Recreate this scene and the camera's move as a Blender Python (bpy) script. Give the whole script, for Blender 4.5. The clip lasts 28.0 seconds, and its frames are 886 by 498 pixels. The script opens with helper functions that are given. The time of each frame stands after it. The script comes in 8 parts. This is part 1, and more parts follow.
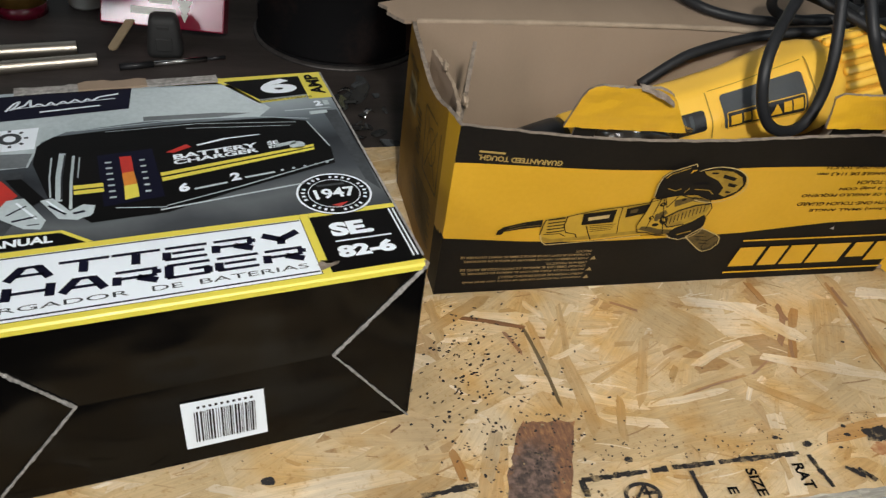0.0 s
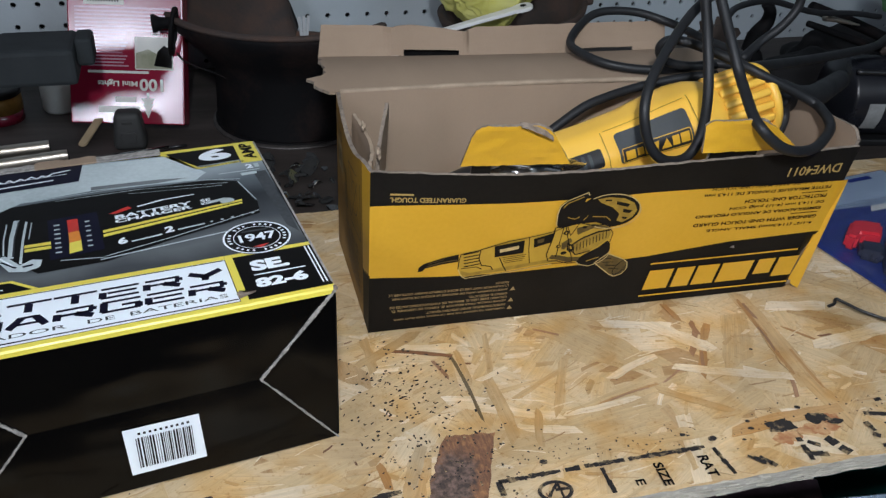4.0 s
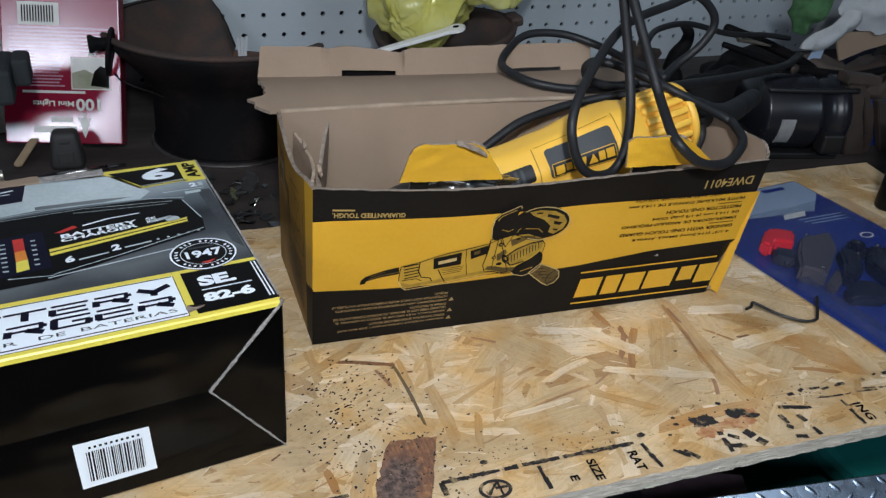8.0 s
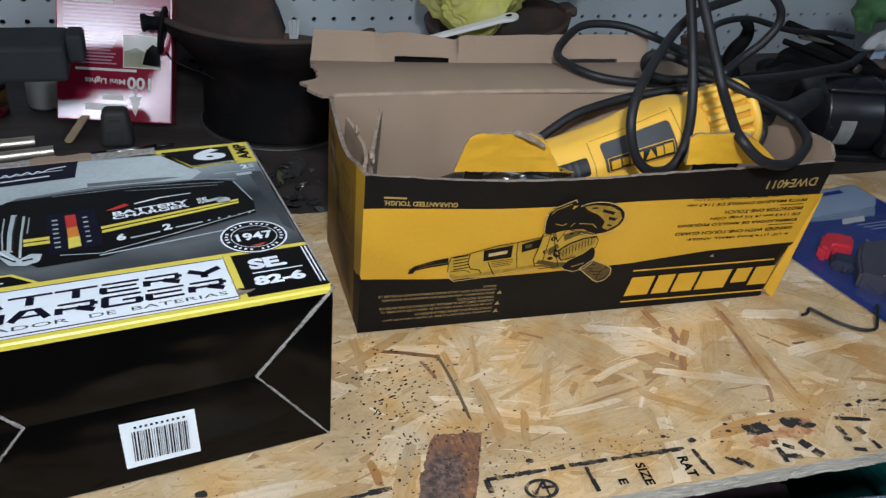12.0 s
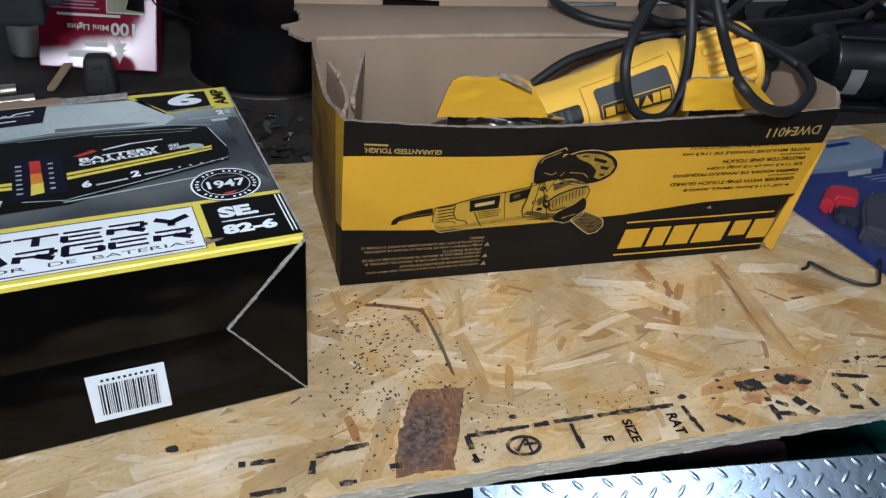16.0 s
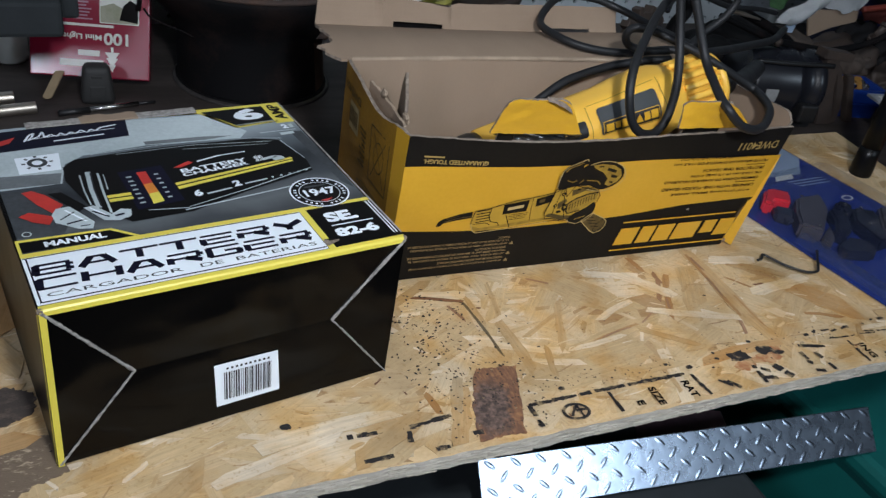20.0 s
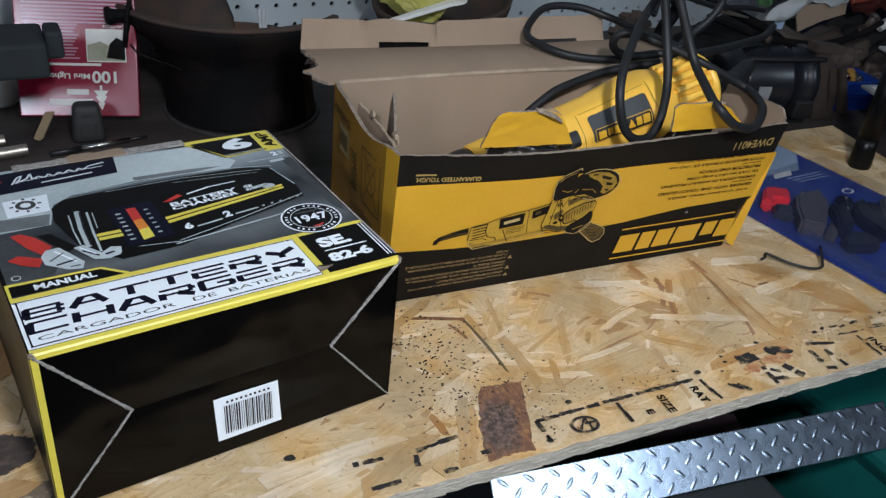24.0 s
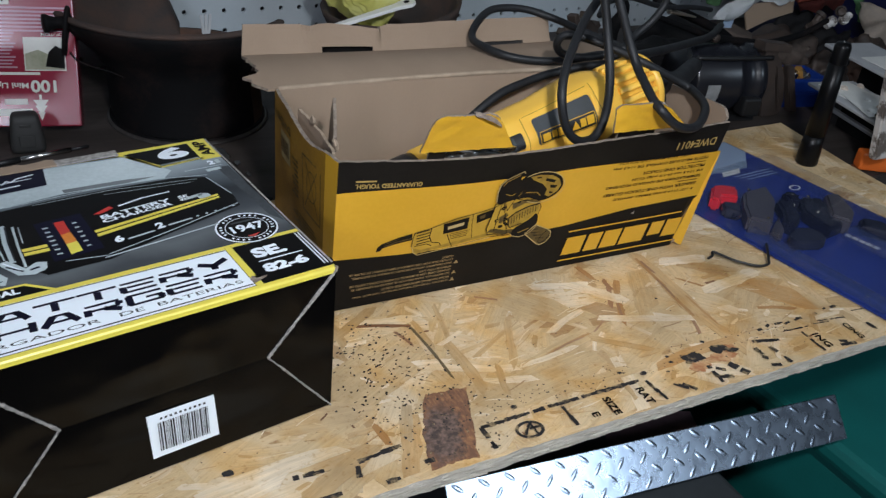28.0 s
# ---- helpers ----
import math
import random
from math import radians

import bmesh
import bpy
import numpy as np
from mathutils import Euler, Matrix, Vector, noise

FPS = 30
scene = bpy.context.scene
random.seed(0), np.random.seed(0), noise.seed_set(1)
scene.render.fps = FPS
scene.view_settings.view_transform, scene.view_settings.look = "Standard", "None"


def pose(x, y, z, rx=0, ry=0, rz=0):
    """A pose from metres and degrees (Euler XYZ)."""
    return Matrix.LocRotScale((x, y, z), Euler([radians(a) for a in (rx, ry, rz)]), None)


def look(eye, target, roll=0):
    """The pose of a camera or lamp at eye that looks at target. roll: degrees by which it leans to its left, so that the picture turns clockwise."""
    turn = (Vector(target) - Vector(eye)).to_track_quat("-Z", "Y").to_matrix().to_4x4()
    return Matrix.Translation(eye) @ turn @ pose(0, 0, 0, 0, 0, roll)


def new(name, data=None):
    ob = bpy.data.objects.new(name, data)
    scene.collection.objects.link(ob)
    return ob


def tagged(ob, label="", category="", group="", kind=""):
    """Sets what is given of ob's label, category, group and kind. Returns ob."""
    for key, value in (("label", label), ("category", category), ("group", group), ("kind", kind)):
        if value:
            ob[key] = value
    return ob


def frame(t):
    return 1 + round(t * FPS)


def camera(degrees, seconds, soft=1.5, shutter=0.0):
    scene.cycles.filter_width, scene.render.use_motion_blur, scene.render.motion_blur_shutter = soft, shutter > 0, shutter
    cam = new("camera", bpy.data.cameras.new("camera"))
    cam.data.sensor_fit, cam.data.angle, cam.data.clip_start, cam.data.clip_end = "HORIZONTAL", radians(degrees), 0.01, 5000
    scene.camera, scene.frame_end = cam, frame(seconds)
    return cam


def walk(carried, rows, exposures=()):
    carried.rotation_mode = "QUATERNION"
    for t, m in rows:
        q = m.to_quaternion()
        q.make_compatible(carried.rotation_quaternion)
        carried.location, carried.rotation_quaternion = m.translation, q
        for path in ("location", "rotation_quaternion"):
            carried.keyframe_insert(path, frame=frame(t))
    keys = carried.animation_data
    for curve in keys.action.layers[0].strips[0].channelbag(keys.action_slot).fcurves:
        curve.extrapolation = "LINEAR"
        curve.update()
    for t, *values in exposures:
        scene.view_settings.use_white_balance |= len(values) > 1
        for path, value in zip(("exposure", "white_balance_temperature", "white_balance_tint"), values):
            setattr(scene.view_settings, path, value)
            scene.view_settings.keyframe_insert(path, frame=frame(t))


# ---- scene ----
cam = camera(56.0, 28.0, soft=1.36, shutter=0.3)
PATH = [
    (0, -0.1049, -0.3771, 0.3388, 52.01, -6.60, -10.70),
    (0.5, -0.0738, -0.3969, 0.3372, 53.63, -5.05, -8.97),
    (1, -0.0739, -0.4024, 0.3386, 55.40, -5.60, -9.03),
    (1.5, -0.0674, -0.4224, 0.3436, 56.96, -4.98, -9.87),
    (2, -0.0569, -0.4368, 0.3415, 57.78, -4.39, -11.11),
    (2.5, -0.0649, -0.4381, 0.3437, 58.56, -3.60, -12.70),
    (4.5, -0.0673, -0.4527, 0.3441, 58.58, -2.45, -13.05),
    (5, -0.0685, -0.4577, 0.3510, 58.83, -2.90, -14.16),
    (5.5, -0.0689, -0.4579, 0.3485, 59.04, -3.52, -14.95),
    (6, -0.0756, -0.4538, 0.3496, 59.26, -4.18, -15.46),
    (6.5, -0.0758, -0.4575, 0.3506, 59.45, -4.40, -15.82),
    (7, -0.0708, -0.4554, 0.3499, 59.57, -4.29, -16.28),
    (7.5, -0.0705, -0.4645, 0.3528, 59.70, -4.24, -16.64),
    (8, -0.0739, -0.4664, 0.3545, 59.85, -4.06, -17.02),
    (8.5, -0.0726, -0.4620, 0.3515, 59.94, -4.15, -17.21),
    (9, -0.0745, -0.4615, 0.3531, 59.98, -4.61, -16.72),
    (9.5, -0.0782, -0.4640, 0.3522, 60.05, -4.53, -16.44),
    (10, -0.0737, -0.4652, 0.3507, 60.00, -4.29, -15.90),
    (10.5, -0.0744, -0.4614, 0.3503, 59.86, -4.29, -15.29),
    (11, -0.0673, -0.4673, 0.3505, 59.69, -4.17, -14.98),
    (11.5, -0.0676, -0.4625, 0.3507, 59.36, -4.38, -14.62),
    (12, -0.0818, -0.4544, 0.3481, 59.00, -4.78, -13.92),
    (12.5, -0.0894, -0.4516, 0.3451, 58.56, -5.24, -12.54),
    (14.5, -0.0913, -0.4518, 0.3419, 56.81, -4.86, -10.91),
    (15, -0.0820, -0.4476, 0.3411, 56.70, -4.96, -11.26),
    (15.5, -0.0640, -0.4366, 0.3331, 56.24, -4.80, -12.07),
    (16, -0.0618, -0.4445, 0.3354, 56.01, -4.57, -13.29),
    (16.5, -0.0654, -0.4421, 0.3358, 55.85, -4.75, -13.80),
    (17, -0.0653, -0.4459, 0.3383, 55.88, -4.96, -13.74),
    (17.5, -0.0673, -0.4438, 0.3361, 55.93, -5.07, -13.59),
    (18, -0.0714, -0.4387, 0.3383, 56.08, -4.93, -13.09),
    (18.5, -0.1240, -0.4237, 0.3443, 55.83, -4.34, -12.32),
    (19, -0.1883, -0.4410, 0.3538, 55.80, -6.55, -15.01),
    (19.5, -0.1887, -0.4507, 0.3627, 56.45, -8.48, -18.55),
    (20, -0.1978, -0.4676, 0.3610, 57.01, -8.94, -21.46),
    (20.5, -0.2003, -0.4714, 0.3632, 57.96, -8.96, -24.06),
    (21, -0.2001, -0.4708, 0.3618, 58.48, -8.81, -25.67),
    (21.5, -0.1898, -0.4666, 0.3571, 58.59, -8.16, -25.33),
    (22, -0.1925, -0.4659, 0.3576, 58.69, -6.85, -24.30),
    (22.5, -0.1910, -0.4626, 0.3548, 58.69, -6.22, -23.49),
    (24.5, -0.1893, -0.4673, 0.3607, 58.32, -5.84, -22.94),
    (25, -0.1882, -0.4743, 0.3622, 58.53, -6.20, -23.29),
    (25.5, -0.1850, -0.4781, 0.3658, 58.62, -6.32, -24.18),
    (26, -0.1820, -0.4781, 0.3633, 58.98, -6.23, -24.95),
    (26.5, -0.1843, -0.4740, 0.3643, 58.99, -6.53, -25.34),
    (27, -0.1640, -0.4680, 0.3620, 59.15, -6.45, -25.42),
    (27.5, -0.1548, -0.4630, 0.3583, 58.92, -5.85, -25.77),
    (28, -0.1701, -0.4664, 0.3612, 58.69, -5.84, -25.38),
]
walk(cam, [(t, pose(x, y, z, rx, ry, rz)) for t, x, y, z, rx, ry, rz in PATH],
     [(0, 0.0, 7300, 10), (1, 0.0, 6750, 10), (2, 0.0, 6520, 10), (5, 0.0, 6300, 10), (12, 0.0, 6300, 10), (16, -0.05, 6300, 10), (20, -0.09, 6320, 10), (25, -0.05, 6320, 10), (28, -0.03, 6350, 10)])

# ---- light: shop lamp in front of the bench, unseen side sources, weak overhead fill ----
world = bpy.data.worlds.new("garage_air")
scene.world = world
world.use_nodes = True
world.node_tree.nodes["Background"].inputs[0].default_value = (0.62, 0.72, 0.9, 1)
world.node_tree.nodes["Background"].inputs[1].default_value = 0.02
scene.view_settings.exposure = 0.0


def area_lamp(name, eye, target, size, watts, colour, spread=180):
    data = bpy.data.lights.new(name, "AREA")
    data.shape, data.size, data.energy, data.color = "DISK", size, watts, colour
    data.spread = radians(spread)
    ob = new(name, data)
    ob.matrix_world = look(eye, target)
    return ob


area_lamp("work_lamp", (-0.08, -0.58, 0.62), (0.22, 0.08, 0.0), 0.07, 3.1, (0.95, 0.98, 1.03), 130)
# Unseen bluish source inferred from the tread plate's glare; fills from front right.
front_light_data = bpy.data.lights.new("unseen_front_light", "AREA")
front_light_data.shape, front_light_data.size, front_light_data.size_y, front_light_data.energy, front_light_data.color = "RECTANGLE", 0.62, 0.60, 11.6, (0.72, 0.86, 1.0)
front_light = new("unseen_front_light", front_light_data)
front_light.matrix_world = look((1.02, -2.0, 1.40), (0.2, 0.0, -0.1))
# Unseen source on the left, inferred from the red carton's glare.
area_lamp("unseen_left_light", (-1.08, -1.23, 0.86), (-0.2, 0.4, 0.03), 0.30, 7.5, (0.84, 0.89, 1.04))
# Weak overhead fill added for ambient light; no ceiling lamp is known.
area_lamp("overhead_fill", (-0.2, -0.4, 1.45), (0.0, 0.1, 0.0), 0.9, 1.2, (0.92, 0.96, 1.0))


# ---- materials ----
def mat(name, c, rough=0.5, metal=0.0, var=0.25, scale=30.0, bump=0.15, bscale=400.0, c2=None, coat=0.0, trans=0.0, stretch=(1, 1, 1), alpha=1.0, spec=0.5, edge=(0.42, 0.95), coat_rough=0.03):
    m = bpy.data.materials.new(name)
    m.use_nodes = True
    nt = m.node_tree
    b = nt.nodes["Principled BSDF"]
    b.inputs["Roughness"].default_value = rough
    b.inputs["Metallic"].default_value = metal
    b.inputs["Coat Weight"].default_value = coat
    b.inputs["Coat Roughness"].default_value = coat_rough
    b.inputs["Transmission Weight"].default_value = trans
    b.inputs["Specular IOR Level"].default_value = spec
    b.inputs["Alpha"].default_value = alpha
    tc = nt.nodes.new("ShaderNodeTexCoord")
    mp = nt.nodes.new("ShaderNodeMapping")
    mp.inputs["Scale"].default_value = stretch
    nt.links.new(tc.outputs["Object"], mp.inputs["Vector"])
    n1 = nt.nodes.new("ShaderNodeTexNoise")
    n1.inputs["Scale"].default_value = scale
    n1.inputs["Detail"].default_value = 6
    n2 = nt.nodes.new("ShaderNodeTexNoise")
    n2.inputs["Scale"].default_value = bscale
    n2.inputs["Detail"].default_value = 4
    nt.links.new(mp.outputs[0], n1.inputs["Vector"])
    nt.links.new(mp.outputs[0], n2.inputs["Vector"])
    add = nt.nodes.new("ShaderNodeMath")
    add.operation = "MULTIPLY_ADD"
    add.inputs[1].default_value = 0.35
    nt.links.new(n2.outputs["Fac"], add.inputs[0])
    nt.links.new(n1.outputs["Fac"], add.inputs[2])
    ramp = nt.nodes.new("ShaderNodeMapRange")
    ramp.inputs["From Min"].default_value, ramp.inputs["From Max"].default_value = edge
    nt.links.new(add.outputs[0], ramp.inputs["Value"])
    mix = nt.nodes.new("ShaderNodeMix")
    mix.data_type = "RGBA"
    dark = c2 or tuple(v * (1 - var) for v in c)
    mix.inputs["A"].default_value, mix.inputs["B"].default_value = (*c, 1), (*dark, 1)
    nt.links.new(ramp.outputs[0], mix.inputs["Factor"])
    nt.links.new(mix.outputs["Result"], b.inputs["Base Color"])
    rr = nt.nodes.new("ShaderNodeMapRange")
    rr.inputs["To Min"].default_value, rr.inputs["To Max"].default_value = max(0.03, rough - 0.08), min(1, rough + 0.12)
    nt.links.new(n1.outputs["Fac"], rr.inputs["Value"])
    nt.links.new(rr.outputs[0], b.inputs["Roughness"])
    if bump:
        bp = nt.nodes.new("ShaderNodeBump")
        bp.inputs["Strength"].default_value = bump
        bp.inputs["Distance"].default_value = 0.001
        nt.links.new(add.outputs[0], bp.inputs["Height"])
        nt.links.new(bp.outputs[0], b.inputs["Normal"])
    return m


def strand_mat(name, stops, rough=0.6):
    """Wood strands: colour by island, grain along u."""
    m = bpy.data.materials.new(name)
    m.use_nodes = True
    nt = m.node_tree
    b = nt.nodes["Principled BSDF"]
    geo = nt.nodes.new("ShaderNodeNewGeometry")
    ramp = nt.nodes.new("ShaderNodeValToRGB")
    ramp.color_ramp.interpolation = "LINEAR"
    e = ramp.color_ramp.elements
    while len(e) < len(stops):
        e.new(0.5)
    for el, (p, c) in zip(e, stops):
        el.position, el.color = p, (*c, 1)
    info = nt.nodes.new("ShaderNodeObjectInfo")
    both = nt.nodes.new("ShaderNodeMath")
    both.operation = "ADD"
    wrap = nt.nodes.new("ShaderNodeMath")
    wrap.operation = "FRACT"
    nt.links.new(geo.outputs["Random Per Island"], both.inputs[0])
    nt.links.new(info.outputs["Random"], both.inputs[1])
    nt.links.new(both.outputs[0], wrap.inputs[0])
    nt.links.new(wrap.outputs[0], ramp.inputs[0])
    uv = nt.nodes.new("ShaderNodeUVMap")
    mp = nt.nodes.new("ShaderNodeMapping")
    mp.inputs["Scale"].default_value = (22, 420, 1)
    nt.links.new(uv.outputs[0], mp.inputs["Vector"])
    grain = nt.nodes.new("ShaderNodeTexNoise")
    grain.inputs["Scale"].default_value, grain.inputs["Detail"].default_value, grain.inputs["Roughness"].default_value = 1.0, 7, 0.65
    nt.links.new(mp.outputs[0], grain.inputs["Vector"])
    tc = nt.nodes.new("ShaderNodeTexCoord")
    big = nt.nodes.new("ShaderNodeTexNoise")
    big.inputs["Scale"].default_value, big.inputs["Detail"].default_value = 14, 5
    nt.links.new(tc.outputs["Object"], big.inputs["Vector"])
    mp2 = nt.nodes.new("ShaderNodeMapping")
    mp2.inputs["Scale"].default_value = (70, 1500, 1)
    nt.links.new(uv.outputs[0], mp2.inputs["Vector"])
    fibre = nt.nodes.new("ShaderNodeTexNoise")
    fibre.inputs["Scale"].default_value, fibre.inputs["Detail"].default_value = 1.0, 4
    nt.links.new(mp2.outputs[0], fibre.inputs["Vector"])
    mean = nt.nodes.new("ShaderNodeMath")
    mean.operation = "MULTIPLY_ADD"
    mean.inputs[1].default_value = 0.4
    nt.links.new(fibre.outputs["Fac"], mean.inputs[0])
    part_g = nt.nodes.new("ShaderNodeMath")
    part_g.operation = "MULTIPLY"
    part_g.inputs[1].default_value = 0.6
    nt.links.new(grain.outputs["Fac"], part_g.inputs[0])
    nt.links.new(part_g.outputs[0], mean.inputs[2])
    s = nt.nodes.new("ShaderNodeMath")
    s.operation = "MULTIPLY"
    nt.links.new(mean.outputs[0], s.inputs[0])
    nt.links.new(big.outputs["Fac"], s.inputs[1])
    rng = nt.nodes.new("ShaderNodeMapRange")
    rng.inputs["From Min"].default_value, rng.inputs["From Max"].default_value = 0.12, 0.40
    rng.inputs["To Min"].default_value, rng.inputs["To Max"].default_value = 0.62, 1.14
    nt.links.new(s.outputs[0], rng.inputs["Value"])
    mul = nt.nodes.new("ShaderNodeVectorMath")
    mul.operation = "SCALE"
    nt.links.new(ramp.outputs[0], mul.inputs[0])
    nt.links.new(rng.outputs[0], mul.inputs["Scale"])
    tone = nt.nodes.new("ShaderNodeTexNoise")
    tone.inputs["Scale"].default_value, tone.inputs["Detail"].default_value = 26, 8
    nt.links.new(tc.outputs["Object"], tone.inputs["Vector"])
    tr = nt.nodes.new("ShaderNodeMapRange")
    tr.inputs["From Min"].default_value, tr.inputs["From Max"].default_value = 0.46, 0.64
    nt.links.new(tone.outputs["Fac"], tr.inputs["Value"])
    warm = nt.nodes.new("ShaderNodeMix")
    warm.data_type, warm.blend_type = "RGBA", "MULTIPLY"
    warm.inputs["B"].default_value = (0.93, 0.79, 0.57, 1)
    nt.links.new(tr.outputs[0], warm.inputs["Factor"])
    nt.links.new(mul.outputs[0], warm.inputs["A"])
    dust = nt.nodes.new("ShaderNodeTexNoise")
    dust.inputs["Scale"].default_value, dust.inputs["Detail"].default_value, dust.inputs["Roughness"].default_value = 330, 3, 0.7
    nt.links.new(tc.outputs["Object"], dust.inputs["Vector"])
    dr = nt.nodes.new("ShaderNodeMapRange")
    dr.inputs["From Min"].default_value, dr.inputs["From Max"].default_value = 0.56, 0.72
    nt.links.new(dust.outputs["Fac"], dr.inputs["Value"])
    speck = nt.nodes.new("ShaderNodeMix")
    speck.data_type, speck.blend_type = "RGBA", "MULTIPLY"
    speck.inputs["B"].default_value = (0.78, 0.69, 0.58, 1)
    nt.links.new(dr.outputs[0], speck.inputs["Factor"])
    nt.links.new(warm.outputs["Result"], speck.inputs["A"])
    nt.links.new(speck.outputs["Result"], b.inputs["Base Color"])
    b.inputs["Roughness"].default_value = rough
    b.inputs["Specular IOR Level"].default_value = 0.3
    bp = nt.nodes.new("ShaderNodeBump")
    bp.inputs["Strength"].default_value, bp.inputs["Distance"].default_value = 0.35, 0.0006
    nt.links.new(mean.outputs[0], bp.inputs["Height"])
    nt.links.new(bp.outputs[0], b.inputs["Normal"])
    return m


PALE, STRAW, HONEY, BROWN = (0.80, 0.66, 0.46), (0.70, 0.53, 0.31), (0.64, 0.465, 0.25), (0.42, 0.26, 0.13)
M_STRAND = strand_mat("wood_strand", [(0.0, HONEY), (0.25, STRAW), (0.5, (0.70, 0.54, 0.33)), (0.72, (0.62, 0.45, 0.25)), (0.84, (0.73, 0.58, 0.38)), (0.91, (0.80, 0.67, 0.48)), (0.96, (0.58, 0.41, 0.22)), (1.0, (0.46, 0.30, 0.155))])
M_HONEY = strand_mat("honey_strand", [(0.0, (0.60, 0.435, 0.235)), (1.0, (0.64, 0.475, 0.27))])
M_ORANGEWOOD = strand_mat("orange_strand", [(0.0, (0.52, 0.31, 0.135)), (1.0, (0.57, 0.36, 0.165))])
M_PALE = strand_mat("pale_strand", [(0.0, (0.86, 0.74, 0.57)), (1.0, (0.80, 0.66, 0.46))])
M_TAN = strand_mat("tan_strand", [(0.0, (0.54, 0.37, 0.185)), (1.0, (0.62, 0.44, 0.235))])
M_SMEAR = mat("rusty_smear", (0.40, 0.17, 0.07), 0.8, c2=(0.58, 0.36, 0.18), scale=120, bump=0.2, edge=(0.60, 0.80))
M_RED = strand_mat("dark_reddish_strand", [(0.0, (0.20, 0.10, 0.055)), (1.0, (0.28, 0.145, 0.075))])
M_RUSTY = strand_mat("rusty_strand", [(0.0, (0.50, 0.30, 0.135)), (1.0, (0.43, 0.24, 0.10))])
M_DIAG = strand_mat("warm_tan_strand", [(0.0, (0.62, 0.43, 0.225)), (1.0, (0.55, 0.365, 0.175))])
M_STAIN = strand_mat("dark_red_stain", [(0.0, (0.40, 0.245, 0.15)), (1.0, (0.32, 0.18, 0.11))])
M_FIBRE = strand_mat("loose_fibre", [(0.0, (0.86, 0.76, 0.58)), (0.3, (0.76, 0.61, 0.40)), (0.6, (0.62, 0.45, 0.25)), (0.88, (0.52, 0.35, 0.18)), (1.0, (0.40, 0.26, 0.14))])
M_BEIGE = strand_mat("grey_beige_strand", [(0.0, (0.52, 0.40, 0.25)), (1.0, (0.56, 0.44, 0.28))])
M_DARKSTRAND = strand_mat("grey_strand", [(0.0, (0.12, 0.10, 0.06)), (1.0, (0.17, 0.13, 0.08))])
# rusty bark round a dark, ragged, mottled heart
M_KNOT = mat("bark_knot", (0.34, 0.165, 0.072), 0.9, c2=(0.17, 0.085, 0.05), scale=260, bump=1.0, bscale=800, stretch=(1.8, 0.7, 1), edge=(0.45, 0.75))
_n = M_KNOT.node_tree
_p = _n.nodes["Principled BSDF"]
_old = _p.inputs["Base Color"].links[0].from_socket
_tc = _n.nodes.new("ShaderNodeTexCoord")
_warp = _n.nodes.new("ShaderNodeTexNoise")
_warp.inputs["Scale"].default_value = 150
_warp.inputs["Detail"].default_value = 8
_warp.inputs["Roughness"].default_value = 0.7
_n.links.new(_tc.outputs["Object"], _warp.inputs["Vector"])
_add = _n.nodes.new("ShaderNodeVectorMath")
_add.operation = "MULTIPLY_ADD"
_add.inputs[1].default_value = (0.028, 0.028, 0.0)
_n.links.new(_warp.outputs["Color"], _add.inputs[0])
_n.links.new(_tc.outputs["Object"], _add.inputs[2])
_mp = _n.nodes.new("ShaderNodeMapping")
_mp.vector_type = "TEXTURE"
_mp.inputs["Location"].default_value = (0.026 + 0.014, -0.140 + 0.014, 0.0)
_mp.inputs["Rotation"].default_value = (0, 0, math.radians(66))
_mp.inputs["Scale"].default_value = (0.032, 0.0165, 1.0)
_n.links.new(_add.outputs[0], _mp.inputs["Vector"])
_gr = _n.nodes.new("ShaderNodeTexGradient")
_gr.gradient_type = "SPHERICAL"
_n.links.new(_mp.outputs[0], _gr.inputs["Vector"])
_rp = _n.nodes.new("ShaderNodeValToRGB")
_rp.color_ramp.elements[0].position = 0.06
_rp.color_ramp.elements[1].position = 0.42
_n.links.new(_gr.outputs["Fac"], _rp.inputs["Fac"])
_fine = _n.nodes.new("ShaderNodeTexNoise")
_fine.inputs["Scale"].default_value = 300
_fine.inputs["Detail"].default_value = 5
_n.links.new(_tc.outputs["Object"], _fine.inputs["Vector"])
_dark = _n.nodes.new("ShaderNodeValToRGB")
_dark.color_ramp.elements[0].position = 0.40
_dark.color_ramp.elements[0].color = (0.062, 0.044, 0.038, 1)
_dark.color_ramp.elements[1].position = 0.64
_dark.color_ramp.elements[1].color = (0.190, 0.125, 0.098, 1)
_n.links.new(_fine.outputs["Fac"], _dark.inputs["Fac"])
_mx = _n.nodes.new("ShaderNodeMixRGB")
_n.links.new(_rp.outputs["Color"], _mx.inputs["Fac"])
_n.links.new(_old, _mx.inputs[1])
_n.links.new(_dark.outputs["Color"], _mx.inputs[2])
_n.links.new(_mx.outputs[0], _p.inputs["Base Color"])
M_KNOTGREY = mat("grey_bark_knot", (0.150, 0.112, 0.085), 0.9, c2=(0.060, 0.047, 0.040), scale=120, bump=1.0, bscale=700, stretch=(0.8, 1.6, 1), edge=(0.40, 0.66))
M_GREENWIRE = mat("green_insulation", (0.015, 0.30, 0.13), 0.35, var=0.2, scale=60, bump=0.05)
M_WORNIRON = mat("worn_iron_edge", (0.085, 0.078, 0.074), 0.45, 0.5, c2=(0.03, 0.026, 0.024), scale=60, bump=0.3)
